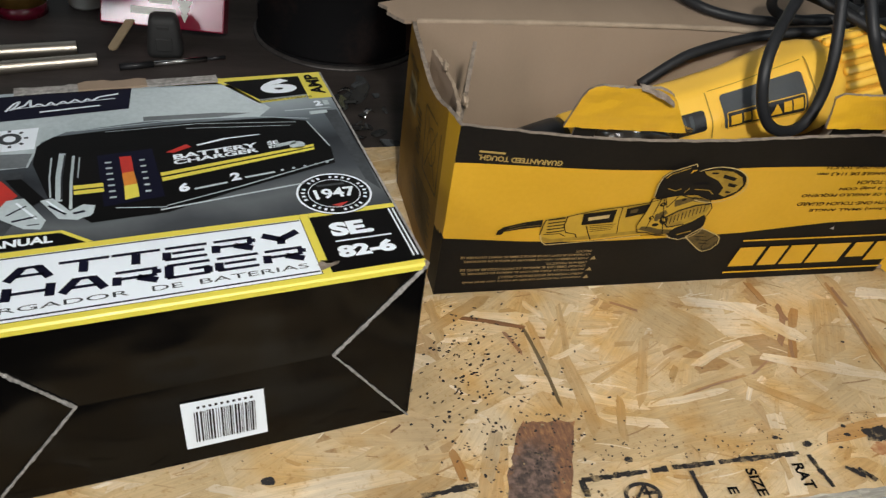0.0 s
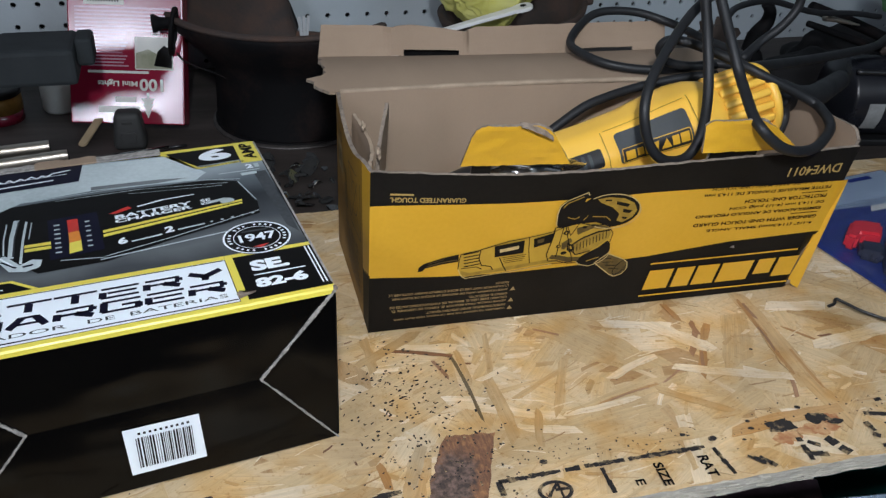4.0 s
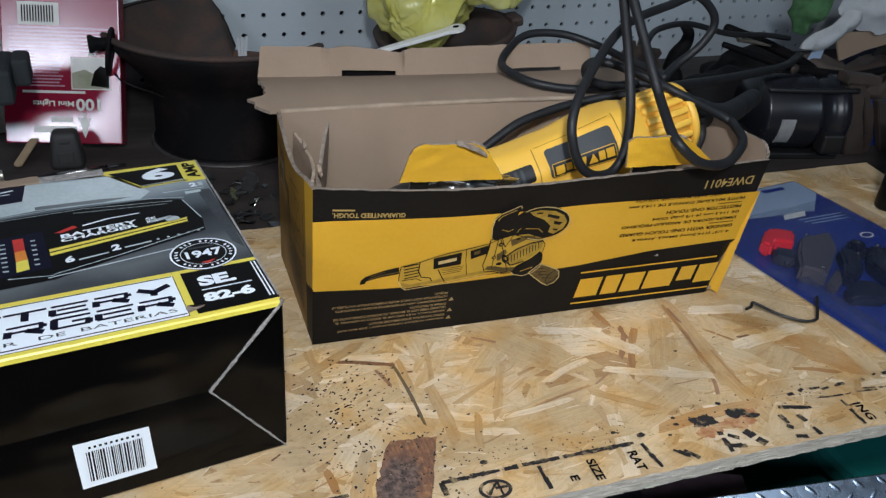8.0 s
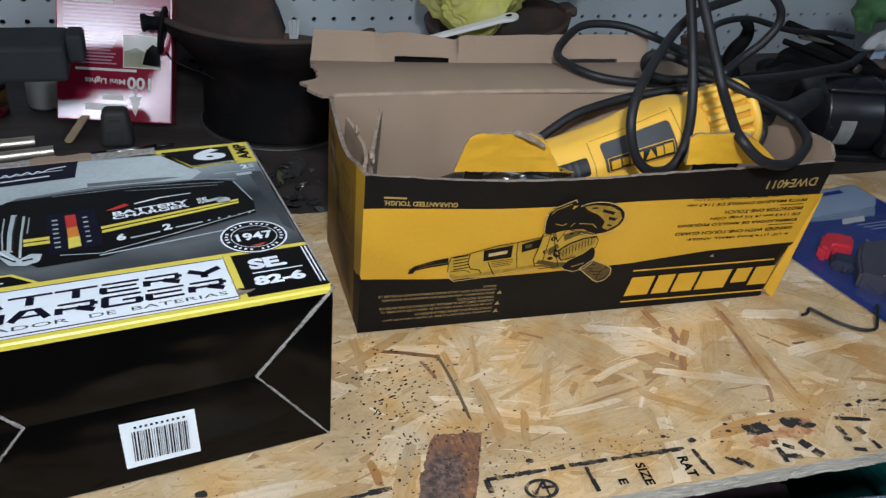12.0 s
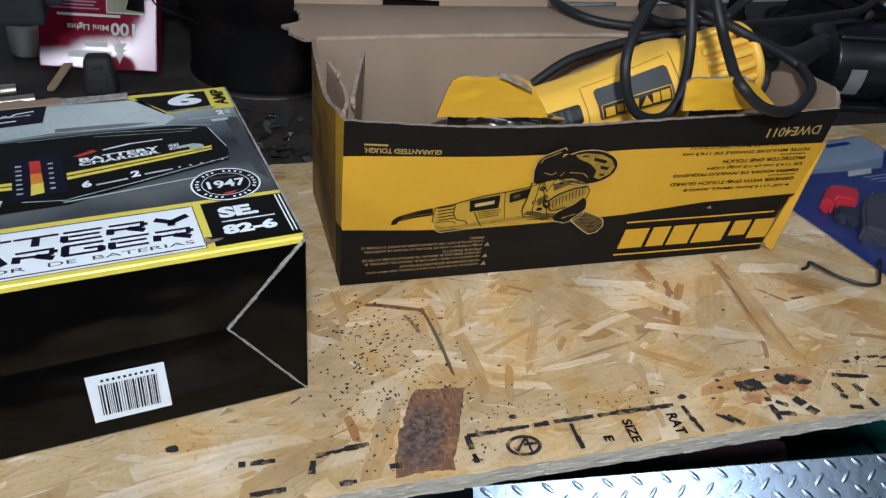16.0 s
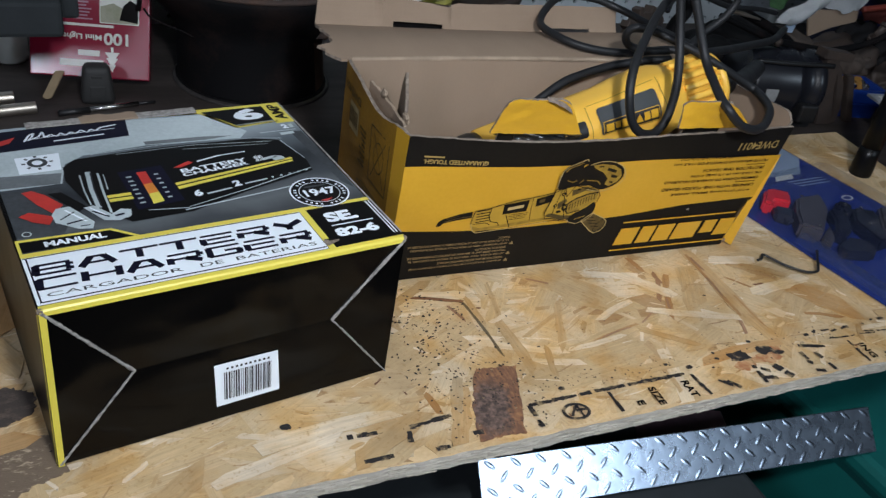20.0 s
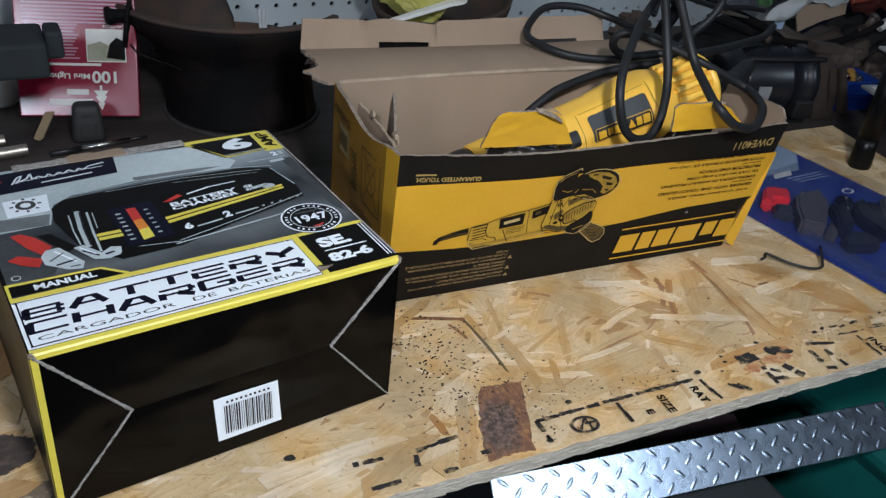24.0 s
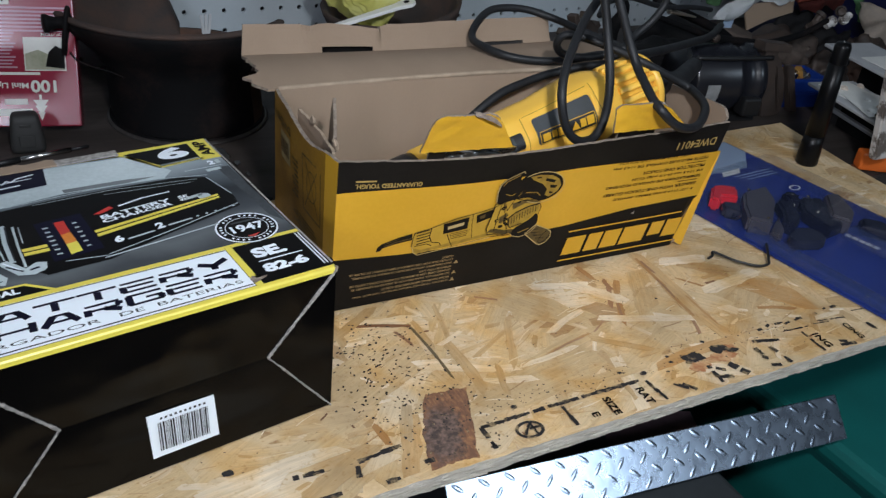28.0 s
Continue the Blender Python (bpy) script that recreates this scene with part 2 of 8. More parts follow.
M_BARSTEEL = mat("scuffed_grey_steel", (0.16, 0.135, 0.115), 0.6, 0.2, c2=(0.62, 0.60, 0.57), scale=55, bump=0.4, edge=(0.58, 0.70))
M_RUSTRED = mat("dull_red_paint", (0.22, 0.035, 0.02), 0.6, var=0.3, scale=40, bump=0.2)
M_SPECKLE = mat("grey_speckled_strand", (0.46, 0.37, 0.26), 0.85, c2=(0.17, 0.125, 0.085), scale=230, bump=0.9, bscale=700, stretch=(0.7, 1.6, 1), edge=(0.46, 0.60))
M_PICGREEN = mat("printed_dull_green", (0.22, 0.24, 0.15), 0.3, c2=(0.40, 0.38, 0.30), scale=40, bump=0.05, coat=0.5, coat_rough=0.2)

M_OSB = mat("osb_core", STRAW, 0.7, c2=(0.45, 0.29, 0.13), scale=45, bump=0.5)
M_OSB_EDGE = mat("sawn_osb_edge", (0.56, 0.53, 0.46), 0.9, c2=(0.33, 0.30, 0.24), scale=160, bump=1.0, bscale=700, stretch=(0.4, 1, 2.5))
M_INK = mat("stamp_ink", (0.030, 0.027, 0.027), 0.8, c2=(0.34, 0.25, 0.14), scale=170, bump=0.05, bscale=900, edge=(0.72, 0.88), spec=0.2)
# Near-black for stamped letters and for shade painted into holes and gaps.
M_DARK = mat("ink_and_hole_shade", (0.008, 0.0075, 0.0075), 0.9, var=0.4, scale=200, bump=0.05, spec=0.05)
M_WORKTOP = mat("stained_worktop", (0.066, 0.054, 0.049), 0.55, c2=(0.024, 0.020, 0.018), scale=18, bump=0.4, stretch=(0.3, 2, 2), spec=0.30)
M_KRAFT = mat("kraft_cardboard", (0.305, 0.222, 0.155), 0.85, var=0.12, scale=18, bump=0.14, bscale=620, stretch=(1.6, 0.7, 0.7))
# Paler kraft: the lid fold's highlight painted in; also used on torn edges.
M_FOLD = mat("pale_kraft_lit_fold_and_tear", (0.39, 0.30, 0.215), 0.85, var=0.3, scale=90, bump=0.2, bscale=620)
M_TORN = mat("torn_cardboard", (0.30, 0.245, 0.19), 0.95, c2=(0.13, 0.10, 0.08), scale=260, bump=1.0, bscale=900)
M_YELLOW = mat("printed_yellow", (0.70, 0.390, 0.032), 0.42, var=0.10, scale=14, bump=0.06, bscale=350, c2=(0.60, 0.33, 0.015), coat=0.1)
M_BLACKPRINT = mat("printed_black", (0.0064, 0.0056, 0.0049), 0.5, c2=(0.014, 0.012, 0.010), scale=22, bump=0.08, spec=0.12)
# Carton yellow at about half strength: the end panel's shade is in the colour.
M_SIDESHADED = mat("printed_yellow_shaded", (0.34, 0.18, 0.012), 0.55, c2=(0.15, 0.075, 0.010), scale=22, bump=0.15)
M_GREYPRINT = mat("printed_olive", (0.13, 0.08, 0.014), 0.5, c2=(0.045, 0.03, 0.01), scale=160, bump=0.05, edge=(0.5, 0.85))
M_BROWNLABEL = mat("brownish_label", (0.34, 0.27, 0.13), 0.6, c2=(0.24, 0.18, 0.07), scale=90, bump=0.05)
M_PICBODY = mat("printed_dull_yellow", (0.56, 0.345, 0.035), 0.5, c2=(0.46, 0.275, 0.03), scale=90, bump=0.05)
M_OLIVEPRINT = mat("printed_light_olive", (0.44, 0.27, 0.03), 0.5, c2=(0.24, 0.145, 0.02), scale=160, bump=0.05)
M_PALEPRINT = mat("printed_pale_line", (0.62, 0.46, 0.20), 0.5, var=0.2, scale=200, bump=0.0)
M_GOLDPRINT = mat("dull_gold_print", (0.47, 0.32, 0.10), 0.5, var=0.2, scale=200, bump=0.0)
M_FINEPRINT = mat("fine_gold_print", (0.36, 0.25, 0.11), 0.5, var=0.2, scale=200, bump=0.0)
M_CH_BLACK = mat("glossy_black_carton", (0.0022, 0.0021, 0.0021), 0.30, c2=(0.006, 0.0052, 0.0048), scale=12, bump=0.2, bscale=60, spec=0.07)
M_FLAP = mat("glossy_black_end_flap", (0.0016, 0.0015, 0.0015), 0.12, c2=(0.003, 0.0027, 0.0025), scale=14, bump=0.03, bscale=70, spec=0.19)
M_CH_WHITE = mat("carton_white", (0.84, 0.91, 0.97), 0.35, var=0.06, scale=30, bump=0.03)
M_CH_LIGHT = mat("carton_light_grey", (0.58, 0.66, 0.68), 0.35, c2=(0.32, 0.385, 0.40), scale=11, bump=0.03, spec=0.25)
M_CH_GREY = mat("carton_mid_grey", (0.075, 0.083, 0.09), 0.35, c2=(0.014, 0.016, 0.019), scale=13, bump=0.03, spec=0.1)
M_CH_YELLOW = mat("carton_yellow", (0.78, 0.66, 0.09), 0.38, var=0.12, scale=30, bump=0.03)
M_CH_RED = mat("carton_red", (0.55, 0.03, 0.02), 0.38, var=0.3, scale=60, bump=0.03)
M_CH_ORANGE = mat("carton_orange", (0.75, 0.25, 0.03), 0.38, var=0.3, scale=60, bump=0.03)
M_CH_NAVY = mat("carton_navy", (0.006, 0.006, 0.018), 0.36, var=0.3, scale=30, bump=0.03, spec=0.08)
M_CREASE = mat("worn_crease", (0.42, 0.40, 0.37), 0.8, c2=(0.16, 0.15, 0.14), scale=350, bump=0.6)
M_TOOLYELLOW = mat("tool_yellow_plastic", (0.92, 0.54, 0.075), 0.36, var=0.08, scale=16, bump=0.06, bscale=900)
M_RUBBER = mat("black_rubber_cord", (0.015, 0.016, 0.018), 0.5, var=0.3, scale=60, bump=0.12, bscale=700, spec=0.4)
M_BLACKPLASTIC = mat("black_plastic", (0.014, 0.014, 0.015), 0.42, var=0.4, scale=50, bump=0.1)
M_GREYPLASTIC = mat("dark_grey_plastic", (0.045, 0.052, 0.056), 0.5, var=0.25, scale=30, bump=0.1)
M_STEEL = mat("brushed_steel", (0.62, 0.61, 0.58), 0.22, 1.0, var=0.2, scale=40, bump=0.08, stretch=(0.2, 3, 3))
M_TUBE = mat("polished_tube_steel", (0.66, 0.59, 0.50), 0.40, 1.0, var=0.2, scale=40, bump=0.05)
M_TOOLGREY = mat("matt_tool_plastic", (0.030, 0.035, 0.038), 0.8, var=0.25, scale=30, bump=0.1, spec=0.2)
M_TREAD = mat("bright_tread_aluminium", (0.62, 0.71, 0.85), 0.26, 1.0, var=0.15, scale=70, bump=0.20, bscale=95)
M_IRON = mat("rusty_cast_iron", (0.0042, 0.0042, 0.0048), 0.7, 0.0, c2=(0.020, 0.012, 0.010), scale=17, bump=0.5, bscale=230, spec=0.12, edge=(0.66, 0.98))
M_POTDUST = mat("dusty_rusty_iron", (0.044, 0.037, 0.034), 0.8, 0.0, c2=(0.082, 0.050, 0.038), scale=34, bump=0.6, bscale=260, spec=0.2, edge=(0.5, 0.95))
M_RUST = mat("rust", (0.12, 0.055, 0.03), 0.8, c2=(0.05, 0.03, 0.022), scale=45, bump=0.6)
M_OLDMETAL = mat("grimy_metal", (0.046, 0.037, 0.033), 0.55, 0.3, c2=(0.080, 0.057, 0.045), scale=60, bump=0.4)
M_PEG = mat("painted_pegboard", (0.437, 0.484, 0.512), 0.65, var=0.10, scale=12, bump=0.1, c2=(0.38, 0.43, 0.46))
M_WALL = mat("garage_wall", (0.10, 0.10, 0.10), 0.9, var=0.3, scale=6)
M_FLOOR = mat("concrete_floor", (0.16, 0.15, 0.14), 0.85, var=0.35, scale=9, bump=0.4)
M_REDBOX = mat("red_foil_carton", (0.27, 0.007, 0.034), 0.20, var=0.25, scale=16, bump=0.10, bscale=40, spec=1.0, coat=0.7, coat_rough=0.20)
M_PINKLINE = mat("pale_print_line", (0.46, 0.27, 0.36), 0.20, var=0.15, scale=16, bump=0.10, bscale=40, spec=1.0, coat=0.7, coat_rough=0.20)
M_PLUG = mat("dusty_grey_rubber", (0.024, 0.024, 0.023), 0.65, var=0.3, scale=50, bump=0.3, bscale=300)
M_WHITE = mat("white_plastic", (0.78, 0.78, 0.76), 0.35, var=0.08, scale=30, bump=0.03)
M_PAPER = mat("paper_label", (0.72, 0.72, 0.68), 0.6, var=0.12, scale=60, bump=0.05)
M_BAG = mat("thin_yellow_plastic", (0.68, 0.64, 0.12), 0.15, c2=(0.82, 0.80, 0.34), scale=30, bump=0.3, bscale=80, alpha=0.62, spec=0.8)
M_LUMP = mat("dusty_black_rubber", (0.007, 0.007, 0.008), 0.7, c2=(0.014, 0.013, 0.013), scale=40, bump=0.5, bscale=200, spec=0.15)
M_TOTE = mat("dark_blue_plastic", (0.010, 0.012, 0.055), 0.4, var=0.3, scale=14, bump=0.05)
M_BLUECARD = mat("blue_backing_card", (0.009, 0.033, 0.27), 0.3, c2=(0.004, 0.014, 0.14), scale=10, bump=0.03)
M_PALEBLUE = mat("pale_blue_print", (0.34, 0.44, 0.58), 0.35, var=0.12, scale=20, bump=0.02)
M_REDPLASTIC = mat("red_plastic", (0.62, 0.02, 0.03), 0.35, var=0.15, scale=40, bump=0.05)
M_TEAL = mat("teal_plastic", (0.010, 0.165, 0.150), 0.5, var=0.35, scale=9, bump=0.1)
M_BLUEBIN = mat("blue_plastic_bin", (0.01, 0.045, 0.28), 0.42, var=0.25, scale=20, bump=0.05)
M_ORANGE = mat("orange_painted_metal", (0.80, 0.16, 0.02), 0.45, var=0.2, scale=60, bump=0.2)
M_CLOTHGREEN = mat("green_knit", (0.17, 0.38, 0.17), 0.95, var=0.4, scale=90, bump=1.0, bscale=900)
M_CLOTHWHITE = mat("white_cotton", (0.84, 0.86, 0.87), 0.95, var=0.22, scale=40, bump=0.8, bscale=900)
M_LEATHER = mat("worn_leather", (0.10, 0.075, 0.06), 0.85, var=0.5, scale=40, bump=0.8)
M_TORCH = mat("black_metal", (0.004, 0.004, 0.0045), 0.34, var=0.3, scale=60, bump=0.05, spec=0.25)
M_SMOKE = mat("smoky_grey_plastic", (0.060, 0.056, 0.068), 0.3, var=0.3, scale=40, bump=0.1)
M_PACKDARK = mat("blue_black_plastic", (0.012, 0.014, 0.028), 0.22, var=0.4, scale=40, bump=0.1)
M_TRAY = mat("dusty_white_board", (0.44, 0.45, 0.46), 0.6, var=0.2, scale=25, bump=0.1)
M_LABELGREY = mat("grimy_label", (0.30, 0.31, 0.31), 0.6, var=0.3, scale=120, bump=0.05)
M_PHOTO = bpy.data.materials.new("printed_photo_ground")
M_PHOTO.use_nodes = True
_n, _l = M_PHOTO.node_tree.nodes, M_PHOTO.node_tree.links
_tc, _xyz, _k = _n.new("ShaderNodeTexCoord"), _n.new("ShaderNodeSeparateXYZ"), _n.new("ShaderNodeValToRGB")
_nz, _ad, _sum = _n.new("ShaderNodeTexNoise"), _n.new("ShaderNodeMath"), _n.new("ShaderNodeMath")
_nz.inputs["Scale"].default_value, _nz.inputs["Detail"].default_value = 14, 5
_ad.operation, _sum.operation = "MULTIPLY_ADD", "MULTIPLY_ADD"
_ad.inputs[1].default_value, _sum.inputs[1].default_value, _sum.inputs[2].default_value = 0.35, 5.3, -0.175
_l.new(_tc.outputs["Object"], _xyz.inputs[0])
_l.new(_tc.outputs["Object"], _nz.inputs["Vector"])
_l.new(_xyz.outputs["Y"], _sum.inputs[0])
_l.new(_nz.outputs["Fac"], _ad.inputs[0])
_l.new(_sum.outputs[0], _ad.inputs[2])
_l.new(_ad.outputs[0], _k.inputs[0])
_e = _k.color_ramp.elements
_e[0].position, _e[0].color = 0.24, (0.05, 0.056, 0.062, 1)
_e[1].position, _e[1].color = 0.90, (0.36, 0.42, 0.45, 1)
for _p, _c in ((0.33, (0.115, 0.128, 0.135, 1)), (0.42, (0.055, 0.062, 0.07, 1)), (0.56, (0.020, 0.023, 0.027, 1)), (0.72, (0.10, 0.12, 0.135, 1))):
    _e.new(_p).color = _c
_l.new(_k.outputs[0], _n["Principled BSDF"].inputs["Base Color"])
_n["Principled BSDF"].inputs["Roughness"].default_value = 0.34
_n["Principled BSDF"].inputs["Specular IOR Level"].default_value = 0.15
M_CH_MID = mat("carton_soft_grey", (0.20, 0.225, 0.235), 0.35, c2=(0.09, 0.10, 0.105), scale=20, bump=0.03, spec=0.1)
M_DULLPINK = mat("faded_print", (0.14, 0.085, 0.10), 0.7, var=0.4, scale=60, bump=0.1)
M_TANHIDE = mat("pale_hide", (0.70, 0.60, 0.50), 0.9, var=0.35, scale=40, bump=0.6)
M_RAGRED = mat("dull_red_rag", (0.11, 0.018, 0.013), 0.9, var=0.5, scale=50, bump=0.8)
M_TREADWOOD = mat("birch_stick", (0.36, 0.27, 0.16), 0.7, var=0.2, scale=60, bump=0.2)
M_BRASS = mat("amber_tin", (0.50, 0.26, 0.06), 0.35, 0.3, var=0.4, scale=50)
M_SHARD = mat("glossy_black_shard", (0.045, 0.047, 0.046), 0.08, c2=(0.016, 0.016, 0.018), scale=60, bump=0.1, spec=1.0)
M_MOTOR = mat("satin_black_enamel", (0.014, 0.015, 0.020), 0.27, var=0.4, scale=30, bump=0.15)
M_BLISTER = bpy.data.materials.new("clear_blister")
M_BLISTER.use_nodes = True
_b = M_BLISTER.node_tree.nodes["Principled BSDF"]
_b.inputs["Base Color"].default_value = (0.035, 0.055, 0.14, 1)
_b.inputs["Roughness"].default_value = 0.07
_b.inputs["Specular IOR Level"].default_value = 0.8
_b.inputs["Alpha"].default_value = 0.36
M_CLEAR = bpy.data.materials.new("clear_plastic_rim")
M_CLEAR.use_nodes = True
_b = M_CLEAR.node_tree.nodes["Principled BSDF"]
_b.inputs["Base Color"].default_value = (0.045, 0.060, 0.12, 1)
_b.inputs["Roughness"].default_value = 0.05
_b.inputs["Specular IOR Level"].default_value = 0.8
_b.inputs["Alpha"].default_value = 0.15


# ---- builders ----
def link_mesh(name, me, mats, parent=None, label="", smooth=False):
    for m in mats if isinstance(mats, (list, tuple)) else [mats]:
        me.materials.append(m)
    if smooth:
        me.polygons.foreach_set("use_smooth", [True] * len(me.polygons))
    ob = new(name, me)
    ob.parent = parent
    if label:
        tagged(ob, label)
    return ob


def part(name, bm, material, parent=None, label="", smooth=False):
    me = bpy.data.meshes.new(name)
    bmesh.ops.recalc_face_normals(bm, faces=bm.faces)
    bm.to_mesh(me)
    bm.free()
    return link_mesh(name, me, material, parent, label, smooth)


def flat(name, verts, faces, material, parent=None, label=""):
    me = bpy.data.meshes.new(name)
    me.from_pydata(verts, [], faces)
    return link_mesh(name, me, material, parent, label)


def thing(name, label, category, m=None, group="", kind=""):
    ob = new(name)
    ob.empty_display_size = 0.02
    if m is not None:
        ob.matrix_world = m
    return tagged(ob, label, category, group, kind)


def box_bm(sx, sy, sz, bevel=0.0, at=(0, 0, 0), turn=None, seg=2):
    bm = bmesh.new()
    bmesh.ops.create_cube(bm, size=1.0)
    bmesh.ops.scale(bm, vec=(sx, sy, sz), verts=bm.verts)
    if bevel:
        bmesh.ops.bevel(bm, geom=bm.edges[:], offset=bevel, segments=seg, affect="EDGES", profile=0.5)
    if turn:
        bmesh.ops.transform(bm, matrix=turn, verts=bm.verts)
    bmesh.ops.translate(bm, vec=at, verts=bm.verts)
    return bm


def lathe_bm(profile, seg=40, a0=0.0, a1=360.0, m=None):
    bm = bmesh.new()
    full = a1 - a0 >= 359.9
    n = seg if full else seg + 1
    rings = []
    for k in range(n):
        a = radians(a0 + (a1 - a0) * k / seg)
        rings.append([bm.verts.new((r * math.cos(a), r * math.sin(a), z)) for r, z in profile])
    for k in range(seg):
        p, q = rings[k], rings[(k + 1) % n]
        for i in range(len(profile) - 1):
            try:
                bm.faces.new((p[i], q[i], q[i + 1], p[i + 1]))
            except ValueError:
                pass
    if m is not None:
        bmesh.ops.transform(bm, matrix=m, verts=bm.verts)
    bmesh.ops.remove_doubles(bm, verts=bm.verts, dist=1e-6)
    return bm


def spline(points, steps=8):
    p = [Vector(q) for q in points]
    p = [2 * p[0] - p[1]] + p + [2 * p[-1] - p[-2]]
    out = []
    for i in range(1, len(p) - 2):
        a, b, c, d = p[i - 1 : i + 3]
        for k in range(steps):
            t = k / steps
            out.append(0.5 * (2 * b + (c - a) * t + (2 * a - 5 * b + 4 * c - d) * t * t + (3 * b - a - 3 * c + d) * t ** 3))
    return out + [p[-2]]


def tube_bm(points, radius, seg=12, steps=8, smooth=True):
    pts = spline(points, steps) if smooth else [Vector(q) for q in points]
    rad = radius if callable(radius) else (lambda s: radius)
    bm = bmesh.new()
    rings, up = [], Vector((0.13, 0.21, 0.97))
    for i, p in enumerate(pts):
        d = (pts[min(i + 1, len(pts) - 1)] - pts[max(i - 1, 0)]).normalized()
        side = d.cross(up).normalized()
        up = side.cross(d).normalized()
        r = rad(i / (len(pts) - 1))
        rings.append([bm.verts.new(p + r * (math.cos(a) * side + math.sin(a) * up)) for a in (2 * math.pi * k / seg for k in range(seg))])
    for p, q in zip(rings, rings[1:]):
        for k in range(seg):
            bm.faces.new((p[k], p[(k + 1) % seg], q[(k + 1) % seg], q[k]))
    bm.faces.new(rings[0])
    bm.faces.new(list(reversed(rings[-1])))
    return bm


def slab_bm(outline, z0, z1, bevel=0.0):
    bm = bmesh.new()
    low = [bm.verts.new((x, y, z0)) for x, y in outline]
    f = bm.faces.new(low)
    up = bmesh.ops.extrude_face_region(bm, geom=[f])["geom"]
    bmesh.ops.translate(bm, vec=(0, 0, z1 - z0), verts=[v for v in up if isinstance(v, bmesh.types.BMVert)])
    if bevel:
        bmesh.ops.bevel(bm, geom=bm.edges[:], offset=bevel, segments=2, affect="EDGES")
    return bm


def blob_bm(size, seed, rough=0.25, freq=3.0, level=4, ridge=False):
    bm = bmesh.new()
    bmesh.ops.create_icosphere(bm, subdivisions=level, radius=1.0)
    off = Vector((seed * 3.1, seed * 1.7, seed * 5.3))
    for v in bm.verts:
        n = noise.noise(v.co * freq + off)
        if ridge:
            n = 0.5 - abs(n) * 2 + 0.4 * (0.5 - abs(noise.noise(v.co * freq * 2.3 + off)) * 2)
        v.co = v.co * (1 + rough * n)
        v.co = Vector((v.co.x * size[0], v.co.y * size[1], v.co.z * size[2]))
    return bm


def text_tris(body, width, height, bold=0.0):
    """Letters as flat triangles, fitted into width x height from (0, 0)."""
    cu = bpy.data.curves.new("letters", "FONT")
    cu.body, cu.size, cu.offset, cu.resolution_u = body, 1.0, bold, 4
    ob = bpy.data.objects.new("letters", cu)
    me = ob.to_mesh()
    v = [(p.co.x, p.co.y) for p in me.vertices]
    f = [tuple(p.vertices) for p in me.polygons]
    ob.to_mesh_clear()
    bpy.data.objects.remove(ob)
    x0, x1 = min(p[0] for p in v), max(p[0] for p in v)
    y0, y1 = min(p[1] for p in v), max(p[1] for p in v)
    return [((x - x0) / (x1 - x0) * width, (y - y0) / max(1e-6, y1 - y0) * height) for x, y in v], f


def lettering(name, body, width, height, put, material, parent, bold=0.02, label=""):
    v, f = text_tris(body, width, height, bold)
    return flat(name, [put(x, y) for x, y in v], f, material, parent, label)


def decals(name, polys, put, material, parent, label="", cut=0.0):
    for poly in polys:
        decal(name, [poly], put, material, parent, label, cut)


def decal(name, polys, put, material, parent, label="", cut=0.0):
    """Flat printed shapes: polygons in millimetres, laid on a surface by put()."""
    bm = bmesh.new()
    for poly in polys:
        vs = [bm.verts.new((x, y, 0)) for x, y in poly]
        try:
            bm.faces.new(vs)
        except ValueError:
            pass
    bmesh.ops.triangulate(bm, faces=bm.faces[:])
    if cut:
        for _ in range(4):
            long = [e for e in bm.edges if e.calc_length() > cut]
            if not long:
                break
            bmesh.ops.subdivide_edges(bm, edges=long, cuts=1)
            bmesh.ops.triangulate(bm, faces=[f for f in bm.faces if len(f.verts) > 3])
    for v in bm.verts:
        v.co = put(v.co.x, v.co.y)
    me = bpy.data.meshes.new(name)
    bm.to_mesh(me)
    bm.free()
    return link_mesh(name, me, material, parent, label)


def rect(x0, y0, x1, y1):
    return [(x0, y0), (x1, y0), (x1, y1), (x0, y1)]


def ellipse(cx, cy, rx, ry, n=28, turn=0.0):
    c, s = math.cos(radians(turn)), math.sin(radians(turn))
    return [(cx + rx * math.cos(a) * c - ry * math.sin(a) * s, cy + rx * math.cos(a) * s + ry * math.sin(a) * c) for a in (2 * math.pi * k / n for k in range(n))]


def ring_polys(cx, cy, rx, ry, w, n=36):
    a, b = ellipse(cx, cy, rx, ry, n), ellipse(cx, cy, rx - w, ry - w, n)
    return [[a[k], a[(k + 1) % n], b[(k + 1) % n], b[k]] for k in range(n)]


def stroke(points, w):
    """A thin line of width w through points, as quads."""
    out = []
    for (x0, y0), (x1, y1) in zip(points, points[1:]):
        d = math.hypot(x1 - x0, y1 - y0) or 1
        nx, ny = -(y1 - y0) / d * w / 2, (x1 - x0) / d * w / 2
        out.append([(x0 + nx, y0 + ny), (x1 + nx, y1 + ny), (x1 - nx, y1 - ny), (x0 - nx, y0 - ny)])
    return out


